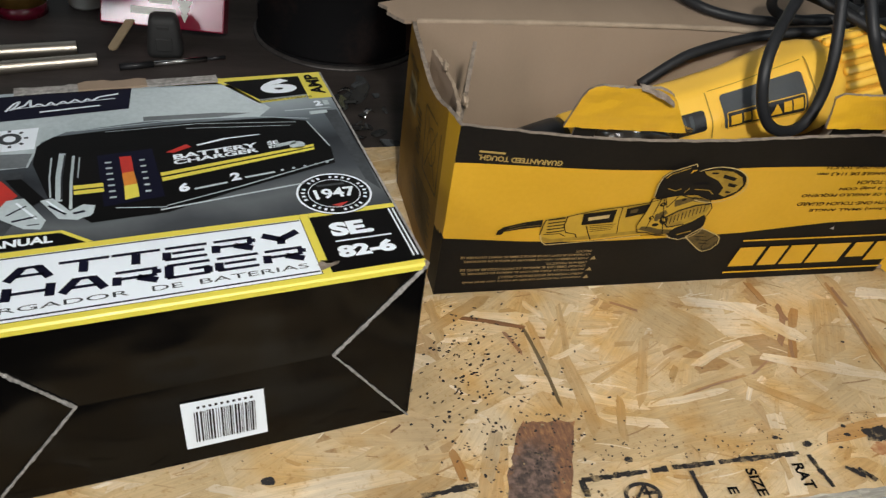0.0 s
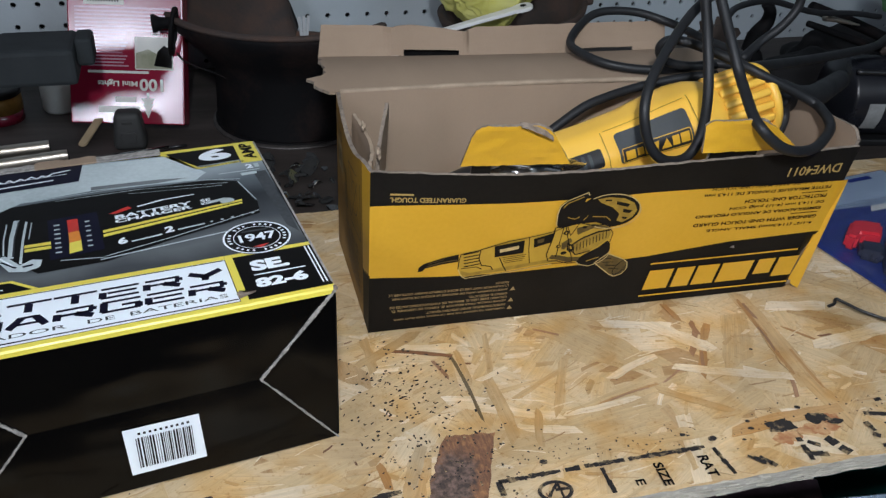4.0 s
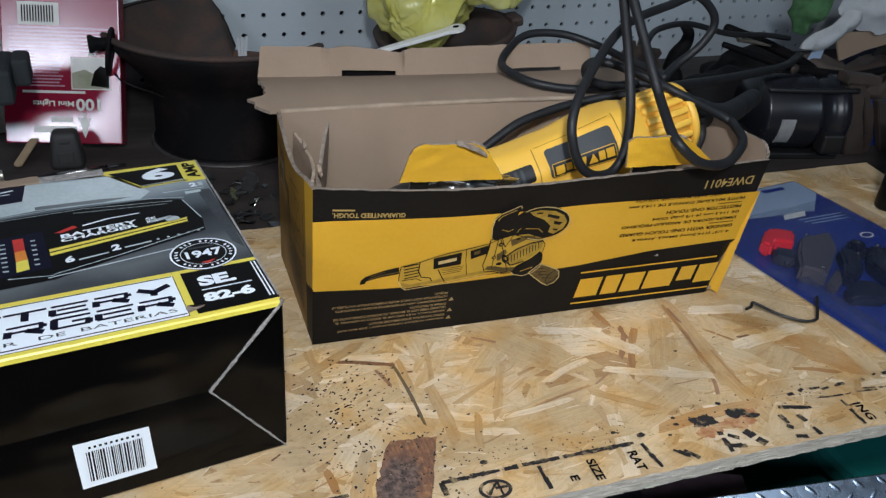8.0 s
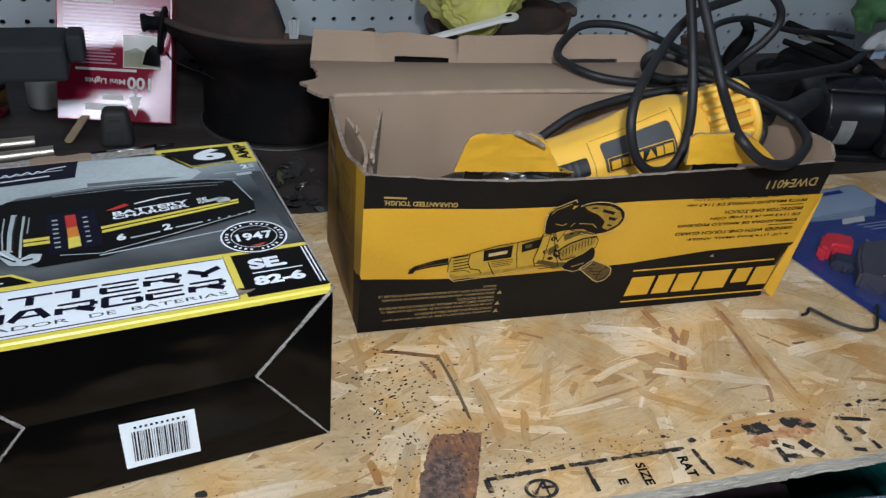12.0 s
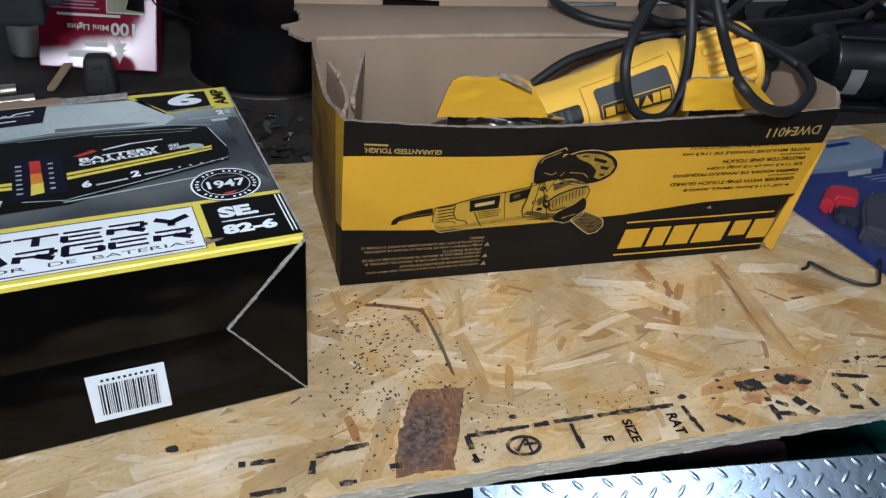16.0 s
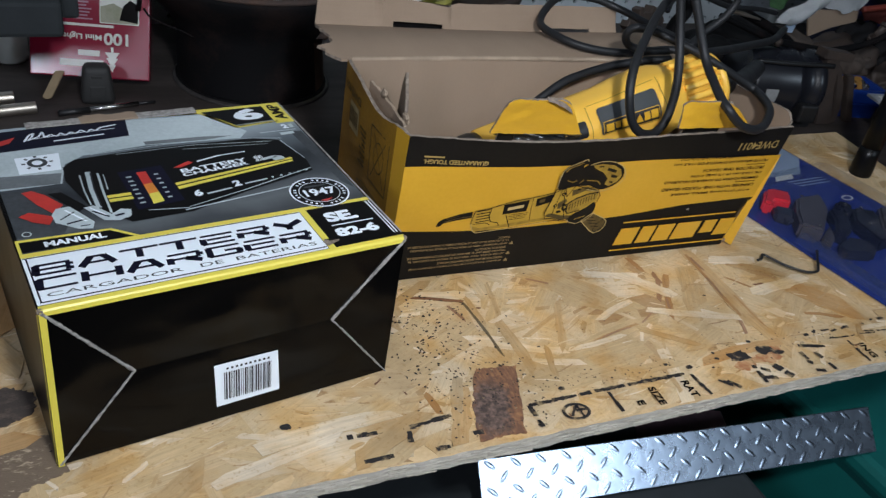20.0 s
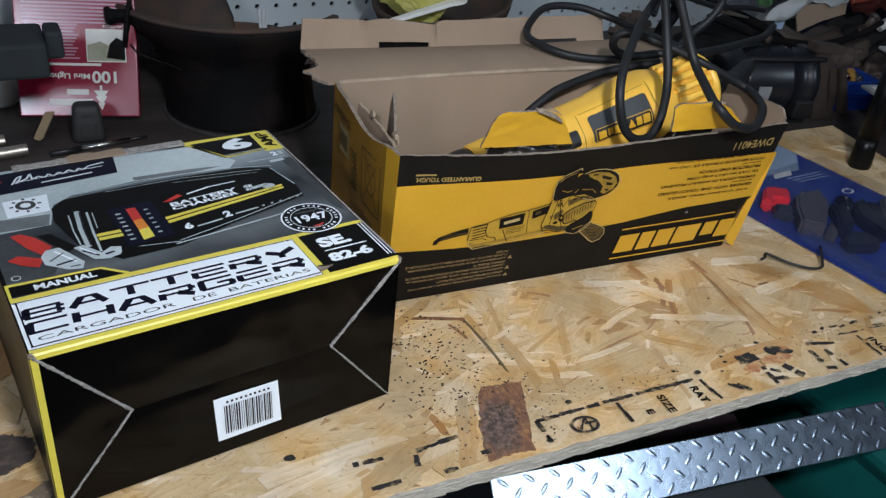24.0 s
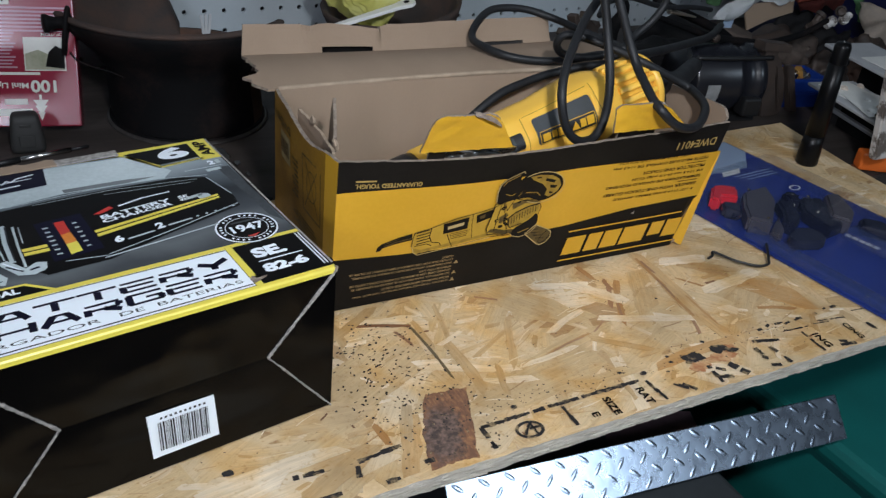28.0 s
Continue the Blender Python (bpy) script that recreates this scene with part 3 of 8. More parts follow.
def sheet_bm(nu, nv, place, thick, paint=None, wrap=False, vslot=2):
    """A bent sheet of card: place(u, v) gives its outer side, thick its depth inward; paint(u, v) the material slot of the outer side."""
    bm = bmesh.new()
    grid = [[Vector(place(i / nu, j / nv)) for j in range(nv + 1)] for i in range(nu + 1)]
    def normal(i, j):
        a = grid[min(i + 1, nu)][j] - grid[max(i - 1, 0)][j]
        b = grid[i][min(j + 1, nv)] - grid[i][max(j - 1, 0)]
        return a.cross(b).normalized()
    out = [[bm.verts.new(grid[i][j]) for j in range(nv + 1)] for i in range(nu + 1)]
    inn = [[bm.verts.new(grid[i][j] - normal(i, j) * thick) for j in range(nv + 1)] for i in range(nu + 1)]
    for i in range(nu):
        for j in range(nv):
            f = bm.faces.new((out[i][j], out[i + 1][j], out[i + 1][j + 1], out[i][j + 1]))
            f.material_index = paint((i + 0.5) / nu, (j + 0.5) / nv) if paint else 0
            bm.faces.new((inn[i][j], inn[i][j + 1], inn[i + 1][j + 1], inn[i + 1][j])).material_index = 1
    def rim(a, b, c, d, slot=2):
        bm.faces.new((a, b, c, d)).material_index = slot
    for i in range(nu):
        rim(out[i][0], inn[i][0], inn[i + 1][0], out[i + 1][0], vslot)
        rim(out[i][nv], out[i + 1][nv], inn[i + 1][nv], inn[i][nv], vslot)
    for j in range(nv):
        rim(out[0][j], out[0][j + 1], inn[0][j + 1], inn[0][j], paint(0, (j + 0.5) / nv) if wrap else 2)
        rim(out[nu][j], inn[nu][j], inn[nu][j + 1], out[nu][j + 1], paint(1, (j + 0.5) / nv) if wrap else 2)
    return bm


def lerp_at(x, xs, ys):
    return float(np.interp(x, xs, ys))


# ---- setting: room, pegboard, worktop ----
def setting(name, bm, material, label, category, smooth=False):
    return tagged(part(name, bm, material, None, "", smooth), label, category, "", "structure")


setting("floor", box_bm(5.0, 5.0, 0.1, at=(0, -0.6, -0.97)), M_FLOOR, "worn grey concrete garage floor", "floor")
setting("ceiling", box_bm(5.0, 5.0, 0.05, at=(0, -0.6, 1.75)), M_WALL, "dark unlit garage ceiling", "ceiling")
setting("wall_south", box_bm(5.0, 0.1, 2.8, at=(0, -3.05, 0.4)), M_WALL, "plain dark garage wall", "wall")
setting("wall_west", box_bm(0.1, 5.0, 2.8, at=(-2.45, -0.6, 0.4)), M_WALL, "plain dark garage wall", "wall")
setting("wall_east", box_bm(0.1, 5.0, 2.8, at=(2.45, -0.6, 0.4)), M_WALL, "plain dark garage wall", "wall")
WALL_TURN = math.atan(0.08)
setting("wall_north", box_bm(5.0, 0.06, 2.8, at=(0, 0.60 + 0.065, 0.4), turn=Matrix.Rotation(WALL_TURN, 4, "Z")), M_WALL, "dark wall behind the pegboard", "wall")

# pegboard: one inch grid of round holes cut through a thin painted board
STEP = 0.0254


def pegboard():
    bm = bmesh.new()
    m = pose(0, 0.60, 0, 0, 0, math.degrees(WALL_TURN))
    s0, z0 = 0.1142 - 20 * STEP, 0.0666 - 4 * STEP
    nx, nz, r = 58, 16, 0.0032
    oct8 = [(r * math.cos(a), r * math.sin(a)) for a in (math.pi / 8 + k * math.pi / 4 for k in range(8))]
    h = STEP / 2
    sq = [(h, 0.4142 * h), (0.4142 * h, h), (-0.4142 * h, h), (-h, 0.4142 * h), (-h, -0.4142 * h), (-0.4142 * h, -h), (0.4142 * h, -h), (h, -0.4142 * h)]
    for i in range(nx):
        for j in range(nz):
            cx, cz = s0 + i * STEP, z0 + j * STEP
            a = [bm.verts.new((cx + x, 0, cz + z)) for x, z in oct8]
            b = [bm.verts.new((cx + x, 0, cz + z)) for x, z in sq]
            d = [bm.verts.new((cx + x, 0.004, cz + z)) for x, z in oct8]
            for k in range(8):
                n = (k + 1) % 8
                bm.faces.new((a[k], a[n], b[n], b[k]))
                bm.faces.new((a[k], d[k], d[n], a[n]))
            for k in (0, 2, 4, 6):
                corner = bm.verts.new((cx + (h if k in (0, 6) else -h), 0, cz + (h if k in (0, 2) else -h)))
                bm.faces.new((b[k], corner, b[k + 1]))
    x0, x1, zz0, zz1 = s0 - h, s0 + (nx - 0.5) * STEP, z0 - h, z0 + (nz - 0.5) * STEP
    for ax, bx, az, bz in ((-2.4, x0, -0.25, 1.3), (x1, 2.4, -0.25, 1.3), (x0, x1, -0.25, zz0), (x0, x1, zz1, 1.3)):
        bm.faces.new([bm.verts.new(p) for p in ((ax, 0, az), (bx, 0, az), (bx, 0, bz), (ax, 0, bz))])
    bmesh.ops.remove_doubles(bm, verts=bm.verts, dist=1e-5)
    bmesh.ops.transform(bm, matrix=m, verts=bm.verts)
    ob = part("pegboard", bm, M_PEG)
    tagged(ob, "grey painted pegboard with rows of round holes", "pegboard", "", "structure")


pegboard()

worktop = tagged(part("worktop", slab_bm([(-1.6, 0.03), (1.5, 0.10), (1.5, 0.70), (-1.6, 0.46)], -0.05, -0.0125, 0.002), M_WORKTOP), "dark stained dusty wooden workbench top", "worktop", "", "structure")

# ---- osb board ----
board = thing("osb_board", "pale oriented strand board with black mill stamps on the workbench", "board", pose(0, 0, -0.0016))
FRONT = lambda x: -0.1692 + 0.030 * x
BACK = lambda x: 0.176 + 0.061 * x


def osb_body():
    rnd = random.Random(3)
    n = 220
    out = []
    for k in range(n + 1):
        x = -0.75 + 1.395 * k / n
        out.append((x, FRONT(x) + rnd.uniform(-0.0007, 0.0007)))
    out += [(0.652, -0.03), (0.655, 0.10), (0.667, BACK(0.667))]
    out += [(-0.75, BACK(-0.75))]
    bm = slab_bm(out, -0.0108, 0.0)
    for f in bm.faces:
        if abs(f.normal.z) < 0.5:
            f.material_index = 1
    return bm


part("board_body", osb_body(), [M_OSB, M_OSB_EDGE], board)
# frayed splinters along the sawn edge
rnd = random.Random(8)
bm = bmesh.new()
for _ in range(800):
    x = rnd.uniform(-0.5, 0.62)
    y, z = FRONT(x) - rnd.uniform(0, 0.0008), rnd.uniform(-0.0105, -0.0005)
    w, h, d = rnd.uniform(0.002, 0.014), rnd.uniform(0.0002, 0.0007), rnd.uniform(0.0001, 0.0005)
    vs = [bm.verts.new(p) for p in ((x, y - d, z), (x + w, y - d * 0.6, z + rnd.uniform(-h, h)), (x + w, y - d * 0.5, z + h), (x, y - d * 0.4, z + h), (x, y + 0.001, z + h * 0.5), (x + w, y + 0.001, z + h * 0.5))]
    bm.faces.new((vs[0], vs[1], vs[2], vs[3]))
    bm.faces.new((vs[3], vs[2], vs[5], vs[4]))
tagged(part("splinter_fringe", bm, M_OSB_EDGE, board), "frayed grey splinters of the sawn edge", "", "", "stuff")


def strands(name, rows, material, label="", kind=""):
    """Thin wood flakes. rows: x, y, length, width, turn (degrees), height."""
    rnd = random.Random(int(abs(rows[0][0]) * 1e6) + len(rows))
    verts, faces, uvs = [], [], []
    for x, y, length, width, turn, z in rows:
        c, s = math.cos(radians(turn)), math.sin(radians(turn))
        n = 7
        top, low = [], []
        e0, e1 = rnd.uniform(-0.5, 0.5), rnd.uniform(-0.5, 0.5)
        bend, tu = rnd.uniform(-0.04, 0.04), rnd.uniform(0, 50)
        for k in range(n + 1):
            u = k / n
            for side, rowv in ((1, top), (-1, low)):
                uu = u + (e0 * (1 - u) + e1 * u) * side * width / length * 0.9 + (rnd.uniform(-0.05, 0.05) if k in (0, n) else rnd.uniform(-0.012, 0.012))
                vv = side * width / 2 * (1 + rnd.uniform(-0.22, 0.12)) * (rnd.uniform(0.55, 1.0) if k in (0, n) else 1)
                lx, ly = (uu - 0.5) * length, vv + bend * length * (u - 0.5) ** 2 * 4
                rowv.append((len(verts), lx, ly))
                wx = min(max(x + lx * c - ly * s, -0.748), 0.643)
                verts.append((wx, min(max(y + lx * s + ly * c, FRONT(wx) + 0.0006), BACK(wx) - 0.001), z))
                uvs.append((lx + tu, ly + tu))
        for k in range(n):
            faces.append((low[k][0], low[k + 1][0], top[k + 1][0], top[k][0]))
        # a thin side wall all round gives each flake an edge
        loop = [i for i, _, _ in low] + [i for i, _, _ in reversed(top)]
        base = len(verts)
        for i in loop:
            vx, vy, _ = verts[i]
            verts.append((vx, vy, max(0.0, z - 0.0003)))
            uvs.append(uvs[i])
        m = len(loop)
        for k in range(m):
            faces.append((loop[k], base + k, base + (k + 1) % m, loop[(k + 1) % m]))
    me = bpy.data.meshes.new(name)
    me.from_pydata(verts, [], faces)
    layer = me.uv_layers.new(name="UVMap")
    flatuv = np.array(uvs, dtype=np.float32)[[v for f in faces for v in f]]
    layer.data.foreach_set("uv", flatuv.ravel())
    ob = link_mesh(name, me, material, board, label)
    if kind:
        ob["kind"] = kind
    return ob


def inside(x, y, pad):
    return FRONT(x) + pad < y < BACK(x) - pad * 0.6 and -0.74 < x < 0.64


rnd = random.Random(21)
rows = []
while len(rows) < 3400:
    x, y = rnd.uniform(-0.74, 0.65), rnd.uniform(-0.2, 0.23)
    length, width = rnd.uniform(0.03, 0.11), rnd.choice((0.004, 0.007, 0.012, 0.018, 0.024, 0.030)) * rnd.uniform(0.7, 1.2)
    turn = rnd.gauss(15, 38) if rnd.random() < 0.72 else rnd.uniform(0, 180)
    reach = length / 2 * abs(math.sin(radians(turn))) + width / 2
    reach_x = length / 2 * abs(math.cos(radians(turn))) + width / 2
    if FRONT(x) + reach * 0.35 < y < BACK(x) - reach * 0.35 and -0.74 + reach_x < x < 0.645 - reach_x * 0.5:
        rows.append((x, y, length, width, turn, rnd.uniform(0.0001, 0.0011)))
near = [r for r in rows if -0.06 < r[0] < 0.34 and r[1] < 0.0 and r[5] > 0.0006][:270]
rows = [r for r in rows if r not in near]
strands("strand_layer", rows, M_STRAND, "mixed honey and straw coloured wood strands", "stuff")
# loose fibres, pale and dark, that break up the flakes
fibres = []
while len(fibres) < 1500:
    x, y = rnd.uniform(-0.70, 0.62), rnd.uniform(-0.165, 0.2)
    if inside(x, y, 0.010):
        fibres.append((x, y, rnd.uniform(0.004, 0.022), rnd.uniform(0.0003, 0.0010), rnd.gauss(8, 20), rnd.uniform(0.0010, 0.00165)))
strands("fibre_layer", fibres, M_FIBRE, "loose pale and brown wood fibres", "stuff")
# small torn chips, pale and reddish
for material, n, label in ((M_PALE, 230, "small pale torn chips"), (M_TAN, 160, "small tan torn chips"), (M_RED, 36, "small reddish bark slivers")):
    chips = []
    while len(chips) < n:
        x, y = rnd.uniform(-0.40, 0.62), rnd.uniform(-0.165, 0.2)
        if inside(x, y, 0.008):
            w = rnd.uniform(0.0008, 0.002) if material is M_RED else rnd.uniform(0.0015, 0.0048)
            chips.append((x, y, w * rnd.uniform(2.5, 6), w, rnd.gauss(10, 35), rnd.uniform(0.00112, 0.00150)))
    strands("chip_layer", chips, material, label, "stuff")
# strands that stand out, each its own piece
LIFT = [0.00124]
for x, y, length, width, turn, material in (
    (0.109, -0.116, 0.110, 0.034, 10, M_HONEY), (0.010, -0.070, 0.088, 0.044, 31, M_HONEY), (0.147, -0.034, 0.090, 0.034, -51, M_HONEY), (0.210, -0.111, 0.056, 0.020, 25, M_HONEY),
    (0.250, -0.048, 0.062, 0.020, 62, M_HONEY), (0.361, -0.081, 0.055, 0.027, -48, M_ORANGEWOOD), (0.145, -0.089, 0.105, 0.0115, 16, M_HONEY), (0.070, -0.089, 0.068, 0.0072, -20, M_PALE),
    (0.091, -0.109, 0.035, 0.0068, -11, M_PALE), (0.096, -0.070, 0.043, 0.0039, 30, M_TAN), (0.113, -0.069, 0.060, 0.0065, -113, M_TAN), (0.069, -0.085, 0.055, 0.0091, -87, M_TAN),
    (0.074, -0.037, 0.048, 0.0042, -100, M_TAN), (0.086, -0.106, 0.030, 0.0052, -105, M_TAN), (0.055, -0.044, 0.040, 0.0047, -88, M_TAN), (0.053, -0.062, 0.063, 0.0024, -85, M_DARKSTRAND),
    (0.028, -0.022, 0.056, 0.011, -10, M_PALE), (0.030, -0.026, 0.040, 0.0038, -16, M_RED), (-0.003, -0.024, 0.035, 0.0065, -87, M_TAN), (0.011, -0.019, 0.054, 0.0080, 34, M_TAN),
    (0.004, -0.141, 0.050, 0.013, -112, M_DIAG), (0.008, -0.123, 0.032, 0.0085, -114, M_BEIGE), (-0.010, -0.128, 0.020, 0.005, -80, M_RUSTY), (0.151, -0.087, 0.048, 0.0022, 15, M_RUSTY), (0.222, -0.052, 0.060, 0.0060, -120, M_RUSTY), (0.218, -0.046, 0.026, 0.0046, -122, M_STAIN), (0.226, -0.030, 0.016, 0.0040, -96, M_STAIN), (0.214, -0.066, 0.022, 0.0024, -112, M_STAIN), (0.152, -0.087, 0.030, 0.0014, 14, M_STAIN), (0.190, -0.074, 0.026, 0.0016, 34, M_STAIN), (0.262, -0.098, 0.024, 0.0030, 70, M_STAIN), (0.120, -0.018, 0.018, 0.0022, -30, M_STAIN), (0.040, -0.045, 0.020, 0.0026, -70, M_STAIN), (0.300, -0.050, 0.030, 0.0024, -50, M_RUSTY), (0.345, -0.100, 0.034, 0.0040, -20, M_RUSTY), (0.185, -0.020, 0.050, 0.0090, -12, M_PALE), (0.165, -0.062, 0.044, 0.0060, 24, M_PALE), (0.130, -0.096, 0.052, 0.0050, 8, M_PALE), (0.255, -0.086, 0.040, 0.0050, -28, M_PALE), (0.330, -0.032, 0.052, 0.0090, -30, M_TAN), (0.190, -0.100, 0.046, 0.0070, -35, M_TAN),
    (0.211, -0.037, 0.050, 0.0125, -48, M_PALE), (0.230, -0.080, 0.077, 0.0085, -17, M_PALE), (0.278, -0.022, 0.058, 0.0135, -92, M_DIAG), (0.275, -0.068, 0.062, 0.0165, -94, M_DIAG),
    (0.276, -0.112, 0.048, 0.0130, -86, M_DIAG), (0.2735, -0.026, 0.044, 0.0034, -93, M_RUSTY), (0.2700, -0.062, 0.050, 0.0030, -96, M_RUSTY), (0.2800, -0.084, 0.040, 0.0024, -92, M_RUSTY), (0.2765, -0.018, 0.020, 0.0026, -90, M_STAIN), (0.2715, -0.050, 0.026, 0.0018, -95, M_STAIN), (0.304, -0.090, 0.013, 0.0110, -50, M_PALE), (0.293, -0.095, 0.006, 0.005, -40, M_PALE), (0.218, -0.010, 0.019, 0.0050, -83, M_RUSTY),
    (0.314, -0.018, 0.047, 0.0120, -7, M_PALE), (-0.08, -0.135, 0.085, 0.012, 8, M_PALE), (-0.115, -0.152, 0.075, 0.009, 14, M_PALE), (-0.045, -0.150, 0.060, 0.014, 30, M_TAN),
    # Broad orange and honey strands at far left put light fall-off into colour.
    (-0.27, -0.10, 0.08, 0.022, 60, M_TAN), (-0.29, -0.03, 0.06, 0.02, 25, M_TAN), (-0.250, 0.020, 0.090, 0.030, 80, M_ORANGEWOOD), (-0.285, 0.075, 0.110, 0.034, 70, M_HONEY), (-0.262, -0.020, 0.070, 0.018, -60, M_HONEY), (-0.282, 0.158, 0.022, 0.010, 100, M_STAIN), (-0.320, 0.135, 0.090, 0.014, 20, M_PALE), (-0.262, -0.112, 0.050, 0.016, 15, M_ORANGEWOOD), (0.44, -0.12, 0.09, 0.016, -12, M_TAN), (0.335, -0.058, 0.07, 0.012, 10, M_PALE),
    (-0.170, -0.163, 0.045, 0.016, 40, M_TAN), (0.24, -0.125, 0.08, 0.010, 5, M_ORANGEWOOD), (0.155, -0.128, 0.07, 0.010, 3, M_HONEY),
):
    LIFT[0] += 0.00001
    strands("strand", [(x, y, length, width, turn, LIFT[0])], material)
for r in near:
    strands("strand", [r], M_STRAND)


def knot_patch(outline, seed, z=0.0019, rag=0.0013):
    bm = bmesh.new()
    rnd = random.Random(seed)
    pts = []
    for (x0, y0), (x1, y1) in zip(outline, outline[1:] + outline[:1]):
        for k in range(11):
            t = k / 11
            pts.append((x0 + (x1 - x0) * t + rnd.uniform(-rag, rag), y0 + (y1 - y0) * t + rnd.uniform(-rag, rag)))
    vs = [bm.verts.new((x, y, z)) for x, y in pts]
    low = [bm.verts.new((x, y, 0.0)) for x, y in pts]
    bm.faces.new(vs)
    for k in range(len(vs)):
        n = (k + 1) % len(vs)
        bm.faces.new((vs[k], low[k], low[n], vs[n]))
    return bm


part("bark_patch", knot_patch([(0.0295, -0.1045), (0.059, -0.106), (0.0375, -0.1643), (0.0060, -0.1645), (0.0125, -0.140)], 2, rag=0.0011), M_KNOT, board, "rusty brown bark knot in the board")
part("speckled_strand", knot_patch([(-0.315, -0.150), (-0.2907, -0.1344), (-0.2639, -0.1202), (-0.2402, -0.1065), (-0.2274, -0.1065), (-0.218, -0.134), (-0.236, -0.141), (-0.260, -0.160), (-0.300, -0.170)], 6, 0.0016, 0.0009), M_SPECKLE, board, "grey speckled strand in the board")
part("bark_patch", knot_patch([(-0.300, -0.107), (-0.2916, -0.0904), (-0.2798, -0.0732), (-0.266, -0.0664), (-0.2483, -0.0644), (-0.2353, -0.0709), (-0.2347, -0.0865), (-0.2493, -0.0949), (-0.2686, -0.1001), (-0.2814, -0.1071)], 4, rag=0.0010), M_KNOTGREY, board, "grey-brown leaf shaped bark knot in the board")
INK_Z = 0.0022
ink = lambda x, y: (x / 1000, y / 1000, INK_Z)
ink_at = lambda k: (lambda x, y: (x / 1000, y / 1000, INK_Z + 0.00003 * k))


def worn_strokes(lines, w, seed):
    """Stamped lines broken into worn dabs."""
    rnd = random.Random(seed)
    out = []
    for a, b in lines:
        d = math.hypot(b[0] - a[0], b[1] - a[1])
        n = max(2, int(d / 3))
        for k in range(n):
            if rnd.random() < 0.08:
                continue
            t0, t1 = k / n, (k + 1.15) / n
            p = [(a[0] + (b[0] - a[0]) * t + rnd.uniform(-0.3, 0.3), a[1] + (b[1] - a[1]) * t + rnd.uniform(-0.3, 0.3)) for t in (t0, min(1, t1))]
            out += stroke(p, w * rnd.uniform(0.6, 1.15))
    return out


decal("stamp_frame", worn_strokes([((50, -144), (110, -141)), ((110, -141), (182, -139)), ((50, -144), (51, -163)), ((110, -144), (111, -163)), ((181, -141), (184, -162))], 3.3, 1), ink, M_INK, board, "worn black stamped frame lines")
tagged(decal("stamp_mark", ring_polys(79, -155.5, 10, 7.5, 2.2, 24) + worn_strokes([((74, -159), (81, -151)), ((82, -150), (82, -161)), ((79, -155), (87, -155))], 2, 2), ink, M_INK, board, "round black stamped mark"), "", "", "", "stuff")
side_text = lambda x0, y0: (lambda u, v: ((x0 + v) / 1000, (y0 - u) / 1000, INK_Z))
lettering("stamp_word", "SIZE", 17, 6.0, side_text(140, -146), M_DARK, board, 0.03)
lettering("stamp_word", "E", 4.2, 5.5, side_text(125, -156), M_DARK, board, 0.03)
lettering("stamp_word", "RAT", 16, 6.5, side_text(168, -145.5), M_DARK, board, 0.03)
lettering("stamp_word", "ING", 17, 6.5, side_text(344, -138), M_DARK, board, 0.03)
lettering("stamp_word", "CING", 20, 5.5, side_text(380, -135), M_DARK, board, 0.03)
STAMPS = (
    (3.5, ((-32, -145, -3, -141), (-71, -145, -52, -145), (-33, -148, -35, -157), (-66, -165, -48, -164), (5, -158, 14, -158), (-22, -165, -13, -165))),
    (3.6, ((236, -142, 235, -160), (235, -155, 247, -157), (290, -130, 313, -135), (299, -139, 302, -159))),
    (6.6, ((252, -142, 260, -159),)),
    (3.0, ((198, -150, 206, -157), (203, -149, 211, -160), (339, -130, 339, -157), (240, -146, 246, -150))),
    (1.5, ((324, -128, 350, -129), (357, -128, 373, -129), (364, -126, 391, -129), (404, -124, 436, -126))),
    (2.6, ((305, -120, 310, -120), (315, -119, 320, -117), (325, -118, 333, -118), (333, -121, 340, -119), (345, -119, 354, -118), (368, -116, 372, -118), (378, -116, 385, -114), (390, -115, 397, -114))),
    (3.5, ((286, -137, 287, -145), (284, -147, 290, -152), (284, -157, 292, -159), (357, -156, 372, -157), (360, -151, 366, -154), (403, -140, 405, -150), (424, -136, 427, -146))),
)
count = 0
for w, rows in STAMPS:
    for k, (x0, y0, x1, y1) in enumerate(rows):
        tagged(decal("stamp_stroke", worn_strokes([((x0, y0), (x1, y1))], w, int(w * 10) + k), ink_at(-count % 7 - 8), M_INK, board), "worn stamped stroke", "", "", "stuff")
        count += 1
rnd = random.Random(6)
dots = []
for _ in range(240):
    x, y = rnd.gauss(14, 24), rnd.gauss(-66, 26)
    dots.append(ellipse(x, y, rnd.uniform(0.5, 1.6), rnd.uniform(0.35, 0.9), 6, rnd.gauss(30, 40)))
for _ in range(150):
    x = rnd.uniform(30, 330)
    dots.append(ellipse(x, -132 + 0.03 * x + rnd.gauss(0, 6), rnd.uniform(0.3, 1.0), rnd.uniform(0.3, 0.7), 6, rnd.uniform(0, 180)))
for _ in range(130):
    x, y = rnd.uniform(-10, 66), rnd.uniform(-163, -100)
    dots.append(ellipse(x, y, rnd.uniform(0.4, 1.2), rnd.uniform(0.3, 0.8), 6, rnd.uniform(0, 180)))
for _ in range(90):
    dots.append(ellipse(rnd.uniform(-230, 430), rnd.uniform(-150, 10), rnd.uniform(0.3, 0.8), rnd.uniform(0.3, 0.6), 6))
tagged(decal("mould_specks", dots, ink, M_INK, board), "scattered tiny black specks", "", "", "stuff")


